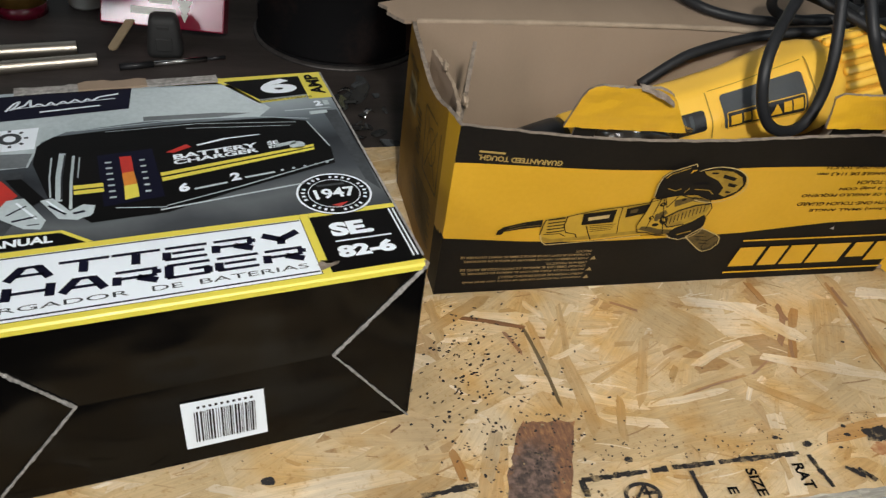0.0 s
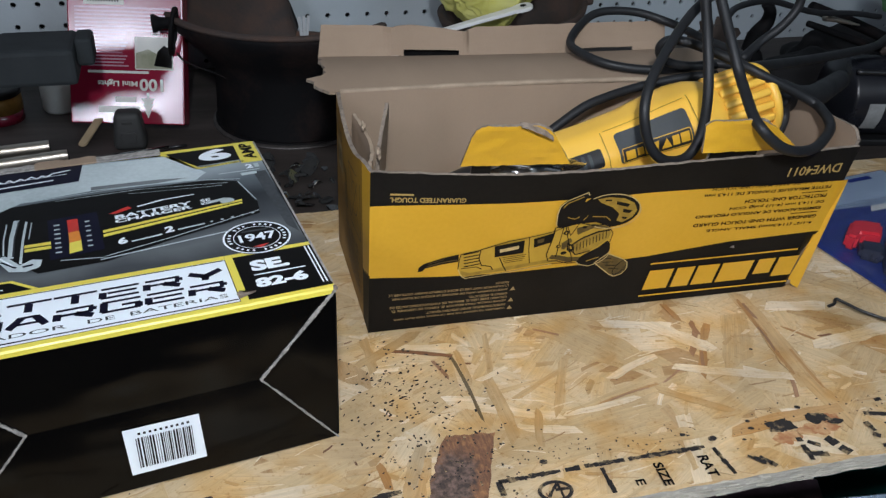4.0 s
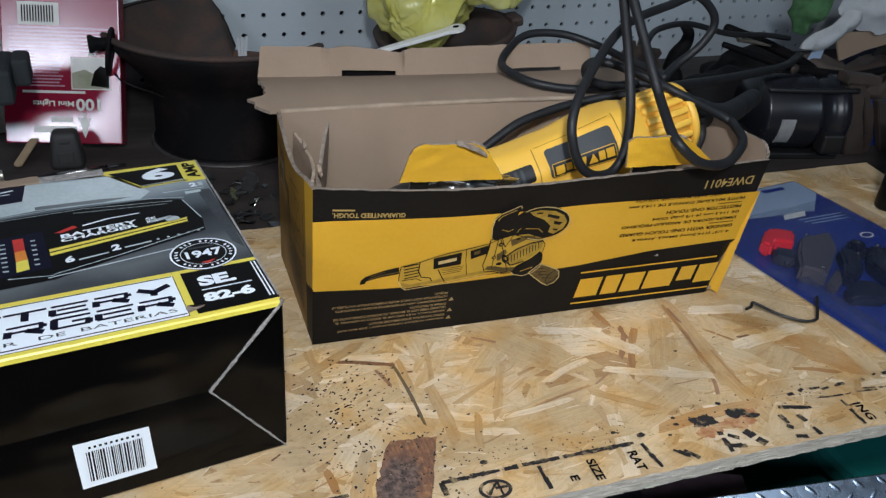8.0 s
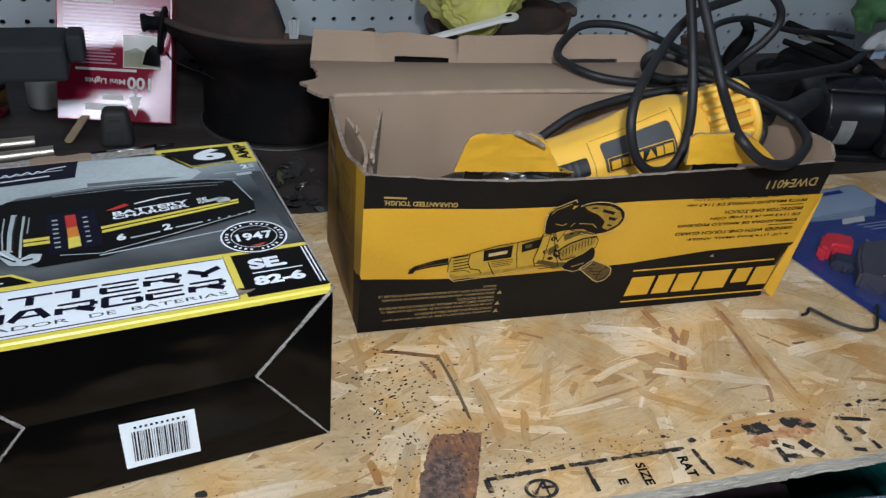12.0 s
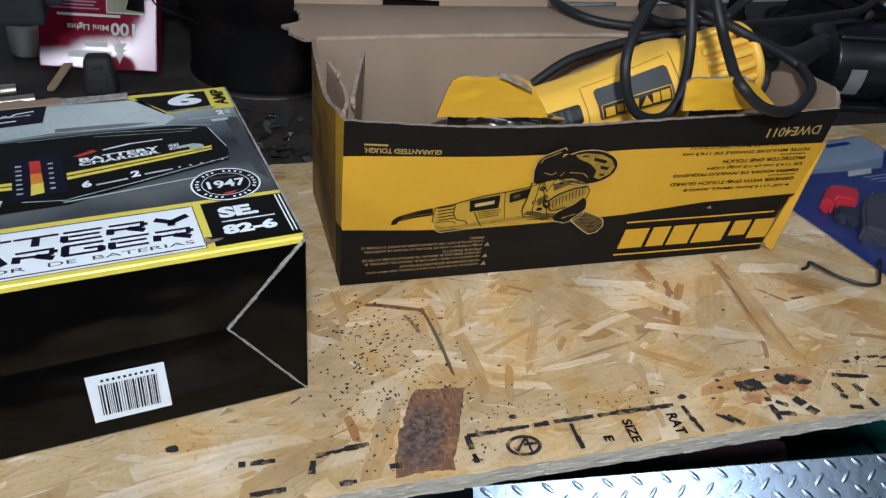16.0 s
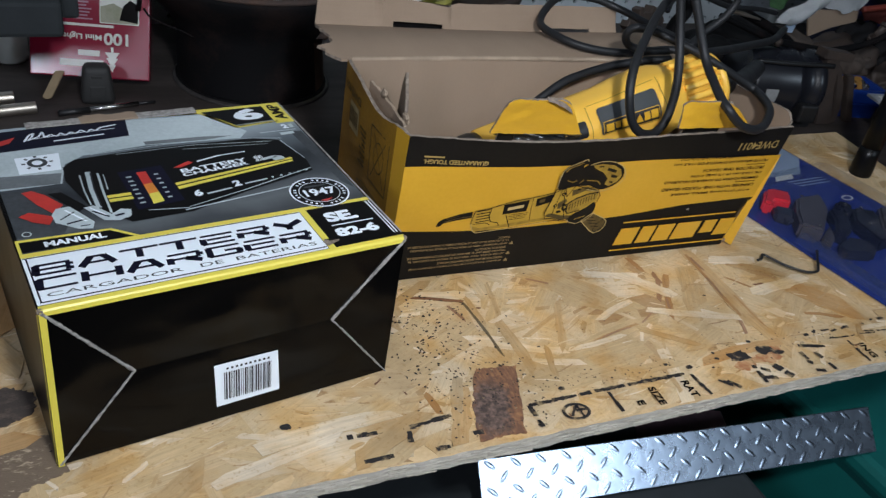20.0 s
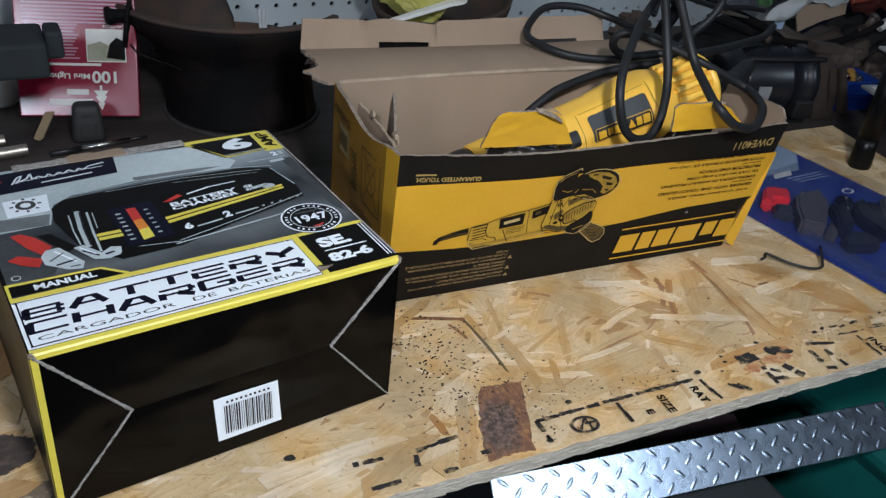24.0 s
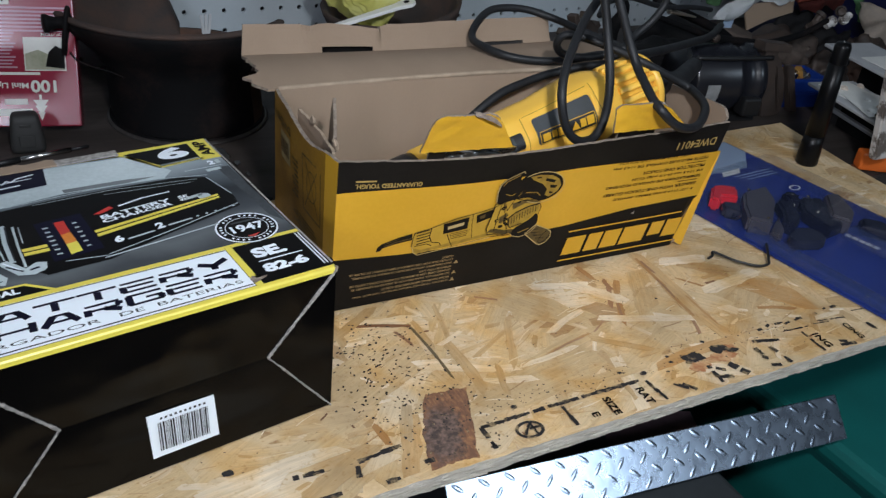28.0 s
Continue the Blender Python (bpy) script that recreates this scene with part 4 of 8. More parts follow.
def splat(cx, cy, rx, ry, seed):
    """A ragged ink blot: an outline pushed in and out by noise."""
    return [[(cx + (x - cx) * k, cy + (y - cy) * k) for x, y in ellipse(cx, cy, rx, ry, 40) for k in (1 + 0.45 * noise.noise(Vector((x * 0.25, y * 0.25, seed))) + 0.2 * noise.noise(Vector((x * 0.9, y * 0.9, seed))),)]]


for k, (x, y, rx, ry) in enumerate(((231, -131, 9.5, 5.5), (257, -129, 7.5, 4.5), (268, -133.5, 5, 2.6), (79, -134, 2.6, 1.8), (184, -134, 3, 1.8), (168, -128, 1.8, 1.2), (-103, -129, 3.5, 2.4), (212, -130, 1.8, 1.2), (203, -138, 1.6, 1), (251, -118, 2.2, 1.4), (213, -124, 1.2, 1), (253, -60, 1.4, 1))):
    decal("ink_blot", splat(x, y, rx, ry, k + 1.3), ink_at(2 + k % 5), M_INK, board, "black ink blot")
for x, y, rx, ry, seed in ((230, -141, 9, 5, 11), (254, -137, 13, 5, 14), (266, -130, 7, 4, 17)):
    decal("rust_smear", splat(x, y, rx, ry, seed), lambda u, v: (u / 1000, v / 1000, 0.00195), M_SMEAR, board, "rusty brown smear")


# ---- battery charger carton ----
CW, CD, CH = 0.1967, 0.1893, 0.1032
charger = thing("charger_carton", "closed black and yellow battery charger carton with worn corners", "box", pose(-0.2235, -0.1309, 0.0003, 0, 0, 10.84))


def carton_shell():
    bm = bmesh.new()
    bmesh.ops.create_cube(bm, size=1.0)
    bmesh.ops.scale(bm, vec=(CW, CD, CH), verts=bm.verts)
    bmesh.ops.translate(bm, vec=(CW / 2, CD / 2, CH / 2), verts=bm.verts)
    bmesh.ops.bevel(bm, geom=bm.edges[:], offset=0.0012, segments=2, affect="EDGES")
    # the front end opens into folded flaps: leave it to them
    doomed = [f for f in bm.faces if f.normal.y < -0.9]
    bmesh.ops.delete(bm, geom=doomed, context="FACES")
    return bm


part("carton_body", carton_shell(), M_CH_BLACK, charger)
# the front end: four creased flaps pushed slightly in
A, B_, C_, D_ = (0.001, 0, CH - 0.001), (CW - 0.001, 0, CH - 0.001), (CW - 0.001, 0, 0.001), (0.001, 0, 0.001)
LF, RF = (0.042, 0.0046, 0.0495), (0.1556, 0.0046, 0.051)


def flap_bm(pts, seed, n=6, skin=0.0009):
    """A creased carton flap between corner points, softly dented."""
    bm = bmesh.new()
    quad = pts if len(pts) == 4 else [pts[0], pts[1], pts[2], pts[2]]
    q = [Vector(p) for p in quad]
    def at(u, v):
        p = (q[0] * (1 - u) + q[1] * u) * (1 - v) + (q[3] * (1 - u) + q[2] * u) * v
        k = 16 * u * (1 - u) * v * (1 - v)
        p.y += k * (0.0010 * noise.noise(Vector((p.x * 60, p.z * 60, seed))) + 0.0005)
        return p
    g = [[bm.verts.new(at(i / n, j / n)) for j in range(n + 1)] for i in range(n + 1)]
    h = [[bm.verts.new(at(i / n, j / n) + Vector((0, skin, 0))) for j in range(n + 1)] for i in range(n + 1)]
    for i in range(n):
        for j in range(n):
            bm.faces.new((g[i][j], g[i + 1][j], g[i + 1][j + 1], g[i][j + 1]))
            bm.faces.new((h[i][j], h[i][j + 1], h[i + 1][j + 1], h[i + 1][j]))
    bmesh.ops.remove_doubles(bm, verts=bm.verts, dist=1e-5)
    return bm


part("top_flap", flap_bm([A, B_, RF, LF], 1, 14), M_FLAP, charger, "glossy black creased end flap", True)
part("bottom_flap", flap_bm([LF, RF, C_, D_], 2, 14), M_FLAP, charger, "black end flap with a barcode label", True)
part("left_flap", flap_bm([D_, A, LF], 3), M_FLAP, charger, "black triangular end flap", True)
part("right_flap", flap_bm([B_, C_, RF], 4), M_FLAP, charger, "black triangular end flap", True)
for a, b, r in ((A, LF, 0.0010), (LF, D_, 0.0008), (B_, RF, 0.0011), (RF, C_, 0.0007)):
    n = 90
    flute = 0.14 if r > 0.0009 else 0.05
    pts = [Vector(a).lerp(Vector(b), k / n) + Vector((0, -0.0006, 0.0006 * noise.noise(Vector((k * 0.34, r * 9e3, 0))))) for k in range(n + 1)]
    part("worn_edge", tube_bm(pts, lambda s, r=r, flute=flute: r * (0.82 + 0.45 * noise.noise(Vector((s * 9, r * 5e3, 2))) + flute * math.sin(s * 140)), 7, 1, False), M_CREASE, charger, "grey scuffed cardboard edge")
for x, z in ((0.001, CH - 0.001), (CW - 0.001, CH - 0.001)):
    part("crushed_corner", (lambda b: (bmesh.ops.translate(b, vec=(x, 0.001, z), verts=b.verts), b)[1])(blob_bm((0.0019, 0.0017, 0.0017), x * 50, 0.5, 2, 2)), M_TORN, charger, "crushed grey cardboard corner")

TOP = lambda lift: (lambda x, y: (x / 1000, y / 1000, CH + lift))
FRONTP = lambda lift: (lambda x, z: (x / 1000, -lift + 0.0046 * z / 50, z / 1000))
l1, l2, l3, l4 = TOP(0.0002), TOP(0.0004), TOP(0.0006), TOP(0.0008)
decal("printed_photo", [rect(2, 46, 195, 187.5)], l1, M_PHOTO, charger, "grey shaded printed picture")
decal("printed_sky", [[(2, 112), (2, 180), (60, 184), (141, 180), (158, 150), (150, 141), (128, 143), (90, 146), (52, 142), (40, 134), (34, 112)]], l2, M_CH_LIGHT, charger, "pale grey printed background")
decals("sky_streak", [[(2, 128), (36, 124), (33, 112), (2, 114)], [(90, 151), (128, 149), (146, 146), (128, 144), (90, 146.5)]], TOP(0.0005), M_CH_MID, charger, "soft grey printed shade")
decals("printed_dark", [[(2, 110), (33, 108), (30, 96), (36, 84), (24, 60), (2, 62)], [(186, 142), (194, 142), (194, 60), (189, 70)]], l2, M_CH_GREY, charger, "dark printed ground")
decals("yellow_border", [rect(0.5, 1.2, 196, 3.2), rect(149, 3.2, 153, 47.6), rect(0.5, 43.6, 148.9, 47.6), rect(153.1, 44.1, 196, 47.6), [(0.5, 47.7), (2, 47.7), (2, 58.2), (0.5, 60.5)], [(0.5, 60.5), (2, 58.2), (46, 56.7), (47, 58.5)], [(47, 58.5), (46, 56.7), (56, 47.7), (59, 47.7)], [(136, 182), (196, 182), (196, 188.5), (60, 188.5), (60, 186), (132, 185)], [(182, 156.5), (196, 156.5), (196, 182), (182, 182)], [(140, 181), (155, 158.5), (181, 161), (181, 158.5), (153, 156), (136, 182)]], l2, M_CH_YELLOW, charger, "yellow printed borders")
EDGE = [(0.0016, CH + 0.0004), (0.0004, CH + 0.0002), (-0.0004, CH - 0.0007), (-0.0006, CH - 0.0030)]
decals("front_strip", [rect(0.5, k, 196, k + 1) for k in range(3)], lambda x, k: (x / 1000, EDGE[round(k)][0], EDGE[round(k)][1]), M_CH_YELLOW, charger)
decal("white_panel", [rect(0.6, 3.3, 148.5, 43.5)], l3, M_CH_WHITE, charger, "white printed title panel")
decal("panel_rule", stroke([(1, 42.6), (148, 42.6)], 0.8) + stroke([(2, 5.0), (148, 5.0)], 0.9) + stroke([(2.6, 5), (2.6, 43)], 0.8), l4, M_CH_NAVY, charger)
# wide title letters built from bars: thick level strokes, thinner stems, a cut at the upper left
GLYPH = {
    "A": ((0, 0, 5, 9), (5, 9, 11, 9), (11, 9, 16, 0), (4, 3.2, 13, 3.2)), "B": ((0, 9, 15, 9), (0, 4.6, 15, 4.6), (0, 0, 15, 0), (0, 9, 0, 0), (15.5, 8, 15.5, 5.4), (15.5, 3.8, 15.5, 1)),
    "C": ((0, 9, 16, 9), (0, 9, 0, 0), (0, 0, 16, 0)), "E": ((0, 9, 16, 9), (3, 4.6, 15, 4.6), (0, 0, 16, 0), (0, 6, 0, 0)),
    "G": ((0, 9, 16, 9), (0, 9, 0, 0), (0, 0, 16, 0), (16, 0, 16, 4.4), (9, 4.4, 16, 4.4)), "H": ((0, 9, 0, 0), (16, 9, 16, 0), (2, 4.6, 14, 4.6)),
    "R": ((0, 9, 15, 9), (15.5, 8, 15.5, 5), (2, 4.2, 15, 4.2), (0, 6, 0, 0), (8, 4.2, 16, 0)), "T": ((-1, 9, 17, 9), (8, 8, 8, 0)), "Y": ((0, 9, 8, 4.0), (16, 9, 8, 4.0), (8, 4.8, 8, 0)),
}


def title(word, x0, y0, step, sx, sy):
    for k, ch in enumerate(word):
        bars = []
        for ax, ay, bx, by in GLYPH[ch]:
            level = abs(by - ay) < 0.1
            ext = 0.8 if level else 0.0
            slant = 0.10
            p = [(x0 + k * step + (x + slant * y) * sx + e, y0 + y * sy) for x, y, e in ((ax, ay, -ext), (bx, by, ext))]
            bars += stroke(p, 1.75 if level else 3.7)
        decal("title_letter", bars, l4, M_CH_NAVY, charger)


title("BATTERY", 4.5, 27.2, 20.6, 1.0, 0.86)
title("CHARGER", 4.0, 15.2, 20.6, 1.0, 0.88)
for k, (word, x, w) in enumerate((("CARGADOR", 6, 64), ("DE", 79, 12), ("BATERIAS", 98, 46))):
    lettering("small_title", word, w, 3.2, lambda u, v, x=x: l4(x + u, 8.4 + v), M_CH_GREY, charger, 0.0)
decals("black_panel", [rect(153, 3.3, 195.5, 44), [(2, 48.5), (56, 47.5), (46, 56.5), (2, 58)], [(138, 183.5), (182, 184.5), (182, 162), (154, 160)]], l3, M_CH_BLACK, charger, "black printed panels")
lettering("model_word", "SE.", 20, 10.5, lambda u, v: l4(160 + u, 27 + v), M_CH_WHITE, charger, 0.055)
lettering("model_word", "82-6", 27, 8.8, lambda u, v: l4(159 + u, 11.5 + v), M_CH_WHITE, charger, 0.055)
decal("model_rule", stroke([(160, 23.6), (187, 23.6)], 1.0) + stroke([(191.8, 6), (191.8, 43)], 0.8) + stroke([(193.8, 6), (193.8, 43)], 0.8), l4, M_CH_WHITE, charger)
lettering("manual_word", "MANUAL", 30, 5.2, lambda u, v: l4(13 + u, 50 + v), M_CH_WHITE, charger, 0.04)
decal("round_seal", ring_polys(170, 61, 18.6, 17.4, 1.1, 40) + ring_polys(170, 61, 12.9, 12.0, 0.45, 36), l4, M_CH_WHITE, charger, "round white seal outline")
decal("seal_ground", [ellipse(170, 61, 18.8, 17.6, 40)], l3, M_CH_BLACK, charger)
tagged(decal("seal_print", [r for k in range(30) if k not in (3, 8, 12, 17, 22, 27) for r in stroke([(170 + 14.3 * math.cos(k * 0.2094), 61 + 13.3 * math.sin(k * 0.2094)), (170 + 16.1 * math.cos(k * 0.2094), 61 + 15.0 * math.sin(k * 0.2094))], 1.3)], l4, M_CH_WHITE, charger, "unreadable ring lettering"), "", "", "", "stuff")
lettering("seal_year", "1947", 20.5, 8.2, lambda u, v: TOP(0.0012)(160 + u, 56.5 + v), M_CH_WHITE, charger, 0.03)
decal("seal_rule", [rect(163, 67.5, 177, 69.2)], l4, M_CH_GREY, charger)
decal("seal_mark", [[(166, 51.5), (175, 53), (170, 49.5)]], l4, M_CH_RED, charger)
# the pictured charger
decal("pictured_case", [[(36, 114), (38, 130), (46, 138), (80, 140.5), (116, 140.5), (158, 138.5), (174, 132), (180, 104), (178, 88), (128, 74), (92, 62), (59, 61), (42, 84)]], l3, M_CH_BLACK, charger, "black printed charger picture")
decals("pictured_handle", stroke([(49.5, 121), (47.2, 101), (46.4, 80)], 3.0) + stroke([(54.4, 118), (52.3, 96), (51.0, 73)], 1.3) + stroke([(44.5, 118), (43, 100), (43, 84)], 0.8) + stroke([(57, 116), (55.3, 98)], 0.6), l4, M_CH_LIGHT, charger, "bright printed handle edge")
decals("handle_shade", stroke([(50.6, 119), (48.4, 100), (47.6, 81)], 0.9), TOP(0.0010), M_CH_GREY, charger)
decals("pictured_edge", stroke([(89, 64.3), (158, 72.5)], 1.0) + stroke([(92, 67), (128, 76)], 0.6) + stroke([(128, 76), (178, 91)], 0.7) + stroke([(56, 141.5), (100, 143.6), (140, 142.6), (176, 134)], 0.6) + stroke([(70, 138), (116, 138.6), (168, 131.5)], 0.45) + stroke([(110, 134.6), (164, 128.6)], 0.35) + stroke([(174, 131), (179.5, 104)], 0.6) + stroke([(70, 70), (92, 66)], 0.6), l4, M_CH_LIGHT, charger, "pale printed edge line")
decals("pictured_stripe", [[(92.5, 95), (171.5, 107.3), (171.2, 105.0), (92.5, 92.0)], [(92.5, 90.6), (171, 104.0), (170.8, 102.0), (92.5, 87.4)], rect(53, 88.4, 66, 91.6), rect(53, 84, 66, 87.2)], l4, M_CH_YELLOW, charger)
tilt = lambda x0, y0, s=0.12: (lambda u, v: l4(x0 + u, y0 + v + s * u))
lettering("pictured_word", "SE", 6, 3.4, tilt(148, 110.5, 0.10), M_CH_WHITE, charger, 0.03)
lettering("pictured_word", "82-6", 7, 2.6, tilt(148, 107.2, 0.10), M_CH_WHITE, charger, 0.03)
lettering("pictured_word", "BATTERY", 43, 4.6, tilt(100, 105.4, 0.10), M_CH_WHITE, charger, 0.035)
lettering("pictured_word", "CHARGER", 43, 4.0, tilt(99.5, 100.8, 0.10), M_CH_WHITE, charger, 0.035)
lettering("pictured_word", "6", 5, 7, tilt(99, 76.5), M_CH_WHITE, charger, 0.05)
lettering("pictured_word", "2", 5, 7, tilt(124, 81), M_CH_WHITE, charger, 0.05)
decal("pictured_rules", stroke([(106, 78), (122, 80.5)], 1.4) + stroke([(131, 83), (146, 85)], 1.4) + stroke([(150, 109), (150, 115)], 0.6) + stroke([(152, 109), (163, 111)], 3) + [ellipse(150 + 6 * k, 86 + 0.7 * k, 0.9, 0.9, 8) for k in range(5)], l4, M_CH_LIGHT, charger)
decal("pictured_script", stroke([(113, 117), (128, 121)], 1.5) + stroke([(128, 121), (146, 122)], 1.0), l4, M_CH_WHITE, charger)
decal("pictured_mark", [[(97, 113), (108, 119), (110, 116), (101, 112)]], l4, M_CH_RED, charger)
decal("pictured_dial", [ellipse(163, 108, 4.2, 3.6, 20)], l4, M_CH_LIGHT, charger)
decal("gauge_ground", [[(65, 116), (91, 118), (92, 75), (65, 72)]], TOP(0.0007), M_CH_NAVY, charger)
decal("gauge_red", [[(75, 113), (80.5, 113), (80.5, 99), (75, 98)]], l4, M_CH_RED, charger)
decal("gauge_orange", [[(75, 98), (80.5, 99), (81, 88), (75, 87)]], l4, M_CH_ORANGE, charger)
decal("gauge_yellow", [[(75, 87), (81, 88), (81, 77), (74.5, 75.5)]], l4, M_CH_YELLOW, charger)
decal("gauge_ticks", [rect(68, 78 + 5 * k, 71, 79.4 + 5 * k) for k in range(7)] + [rect(84, 80 + 5.5 * k, 86.5, 81.4 + 5.5 * k) for k in range(6)], l4, M_CH_LIGHT, charger)
decals("pictured_clamp", [[(11.8, 106.6), (17, 107.6), (23, 101), (29.5, 88.1), (23.1, 80.5), (17, 92)], [(6.1, 82.2), (11.7, 85.2), (23, 77.6), (19.1, 70.2), (12, 75)]], l4, M_CH_RED, charger, "red printed clamp handle")
decals("clamp_jaw", [[(21.8, 79.2), (25, 85), (32.1, 85.4), (36, 77), (40.7, 66.4), (38.4, 60.2), (31.7, 62.0), (22.2, 71.0)], [(38.6, 82.1), (43.9, 83.1), (50.7, 71.6), (56.5, 75.6), (61.5, 73.7), (60.3, 67.8), (53.5, 64.0), (45.8, 66.5)]], TOP(0.0009), M_CH_LIGHT, charger, "grey printed clamp jaw")
decals("jaw_shade", stroke([(25, 73), (33, 79)], 0.9) + stroke([(27, 68), (37, 70)], 1.3) + stroke([(33, 64), (38, 64)], 0.8) + stroke([(42, 77), (49, 69)], 1.2) + stroke([(52, 69), (57, 70)], 1.6), TOP(0.0011), M_CH_NAVY, charger)
decals("jaw_glint", stroke([(29, 82), (37, 68)], 1.2) + stroke([(41.5, 81), (48, 71)], 0.9), TOP(0.0011), M_CH_WHITE, charger)
decal("pictured_lever", [[(24.2, 102.2), (31.2, 101.8), (40.8, 82.7), (34.9, 78.7)]], l4, M_CH_BLACK, charger)
decal("printed_gear", ring_polys(26, 139, 5.5, 5.5, 2.6, 18) + [r for k in range(8) for r in stroke([(26 + 6.5 * math.cos(k * 0.785), 139 + 6.5 * math.sin(k * 0.785)), (26 + 8.5 * math.cos(k * 0.785), 139 + 8.5 * math.sin(k * 0.785))], 1.6)], l4, M_CH_GREY, charger, "printed round symbol")
decal("gear_ground", [[(15, 147.5), (39.5, 148.5), (37, 128), (14.6, 127.5)]], l3, M_CH_WHITE, charger)
decal("logo_ground", [[(2, 156), (84, 161), (88, 187.5), (2, 182)]], l3, M_CH_NAVY, charger, "dark printed logo block")
decal("logo_script", stroke([(24, 167), (28, 175), (31, 177), (29, 172), (26, 168), (33, 172), (36, 178), (36, 170), (40, 173), (43, 170), (46, 174), (48, 170), (52, 174), (54, 171), (58, 175), (61, 171), (64, 175), (66, 172), (70, 176), (80, 178)], 1.3) + stroke([(26, 169), (52, 171.5), (78, 173)], 0.7) + stroke([(40, 164), (70, 166.5)], 1.4), l4, M_CH_WHITE, charger, "white script logo shape")
decal("logo_mark", [[(6, 162), (10, 170), (20, 174), (16, 167)]], l4, M_CH_RED, charger)
lettering("amp_figure", "6", 21, 17.5, lambda u, v: l4(157 + u, 165 + v), M_CH_WHITE, charger, 0.05)
lettering("amp_word", "AMP", 24, 8.0, lambda u, v: l4(193.0 - v, 161 + u), M_CH_BLACK, charger, 0.04)
lettering("charge_word", "MEDIUM CHARGE", 30, 2.1, lambda u, v: l4(154 + u, 156.8 + v + 0.03 * u), M_CH_BLACK, charger, 0.0)
lettering("amp_word", "2", 4.5, 6, lambda u, v: l4(183 + u, 147 + v), M_CH_WHITE, charger, 0.05)
decal("amp_rule", [rect(188.5, 147.5, 191.5, 153), rect(165, 144, 191, 144.8), [(178, 138), (188, 138.6), (188, 142), (178, 141.6)]], l4, M_CH_LIGHT, charger)
decal("small_mark", ring_polys(7, 64.5, 2.4, 2.4, 0.6, 14), l4, M_CH_LIGHT, charger)
decal("small_mark", ring_polys(57, 68, 3, 2.6, 0.7, 14), TOP(0.001), M_CH_LIGHT, charger)
decal("tear_mark", [[(149, 5), (157, 8), (158, 9.5), (152, 9), (150, 12), (148, 9)]], TOP(0.001), M_TORN, charger, "small torn spot of grey cardboard")
# barcode sticker on the lower flap
decal("barcode_label", [[(85, 10.2), (123, 10.5), (121.8, 39), (84, 39.3)]], FRONTP(0.0005), M_CH_WHITE, charger, "white barcode sticker")
rnd = random.Random(12)
bars, x = [], 89.5
while x < 117.5:
    w = rnd.choice((0.35, 0.5, 0.9))
    bars.append(rect(x, 14, x + w, 33))
    x += w + rnd.choice((0.4, 0.5, 0.8))
bars += [rect(91 + 2.7 * k, 34.8, 92.3 + 2.7 * k, 36.2) for k in range(10)]
tagged(decal("barcode_print", bars, FRONTP(0.0008), M_CH_BLACK, charger, "black barcode bars"), "", "", "", "stuff")
# torn tape and cardboard along the back edge
for x0, x1, h, m in ((28, 60, 3.5, M_CREASE), (60, 96, 5.5, M_KRAFT), (96, 135, 3, M_CREASE)):
    out = [(x0, 184)] + [(x0 + (x1 - x0) * k / 8, 189 + h * (0.6 + 0.5 * noise.noise(Vector((x0 + k * 1.3, h, 0))))) for k in range(9)] + [(x1, 184)]
    part("torn_edge", (lambda b: (bmesh.ops.scale(b, vec=(0.001, 0.001, 1), verts=b.verts), b)[1])(slab_bm(out, CH + 0.0004, CH + 0.0016)), m, charger, "torn greyish cardboard along the back edge")
decal("side_stripe", [rect(0, 0, 5, CH * 1000 - 1)], lambda x, z: (-0.0003, x / 1000, z / 1000), M_CH_YELLOW, charger, "yellow side stripe")
decal("side_stripe", [rect(0, 0, 3.2, CH * 1000 - 1)], lambda x, z: (x / 1000, -0.0005, z / 1000), M_CH_YELLOW, charger)
decal("edge_wear", stroke([(196, 5), (196, 60), (196.2, 120), (196, 187)], 1.2), TOP(0.0007), M_CREASE, charger, "white worn carton edge")


# ---- open grinder carton ----
gbox = thing("grinder_carton", "opened yellow and black tool carton with torn brown cardboard flaps", "box", pose(0, 0, 0.0002))
BX = [0, 0.05, 0.093, 0.143, 0.208, 0.276, 0.329]
BY = [-0.006, -0.016, -0.021, -0.021, -0.016, -0.013, -0.009]
GH = 0.1235


def bow(x):
    return lerp_at(x, BX, BY)


def front_at(x, z, lift=0.0):
    v = z / GH
    fold = max(0.0, x - 0.322) * max(0.0, 1 - v / 0.42) * 2.2
    y = sum(bow(min(max(x + d, 0), 0.329)) for d in (-0.012, 0, 0.012)) / 3 * v ** 1.15 + 0.007 * x / 0.329 * (1 - v) + fold
    return (x, y - lift, z)


LOW = lambda u: lerp_at(u * 329, [0, 48, 92, 177, 194, 255, 323], [45.4, 43.2, 42.4, 44.4, 45.0, 51.0, 52.4]) / 1000
UP = lambda u: lerp_at(u * 329, [0, 45, 100, 180, 245, 325], [99.8, 101.2, 101.4, 101.2, 99.0, 96.2]) / 1000


def front_place(u, v):
    x = u * (0.3285 + 0.004 * v)
    top = GH + 0.0007 * noise.noise(Vector((u * 40, 0, 0))) - 0.0012 * math.sin(u * 3.1)
    return front_at(x, lerp_at(v, [0, 0.36, 0.8, 1], [0, LOW(u), UP(u), top]))


def front_paint(u, v):
    return 0 if 0.36 < v < 0.8 else 3


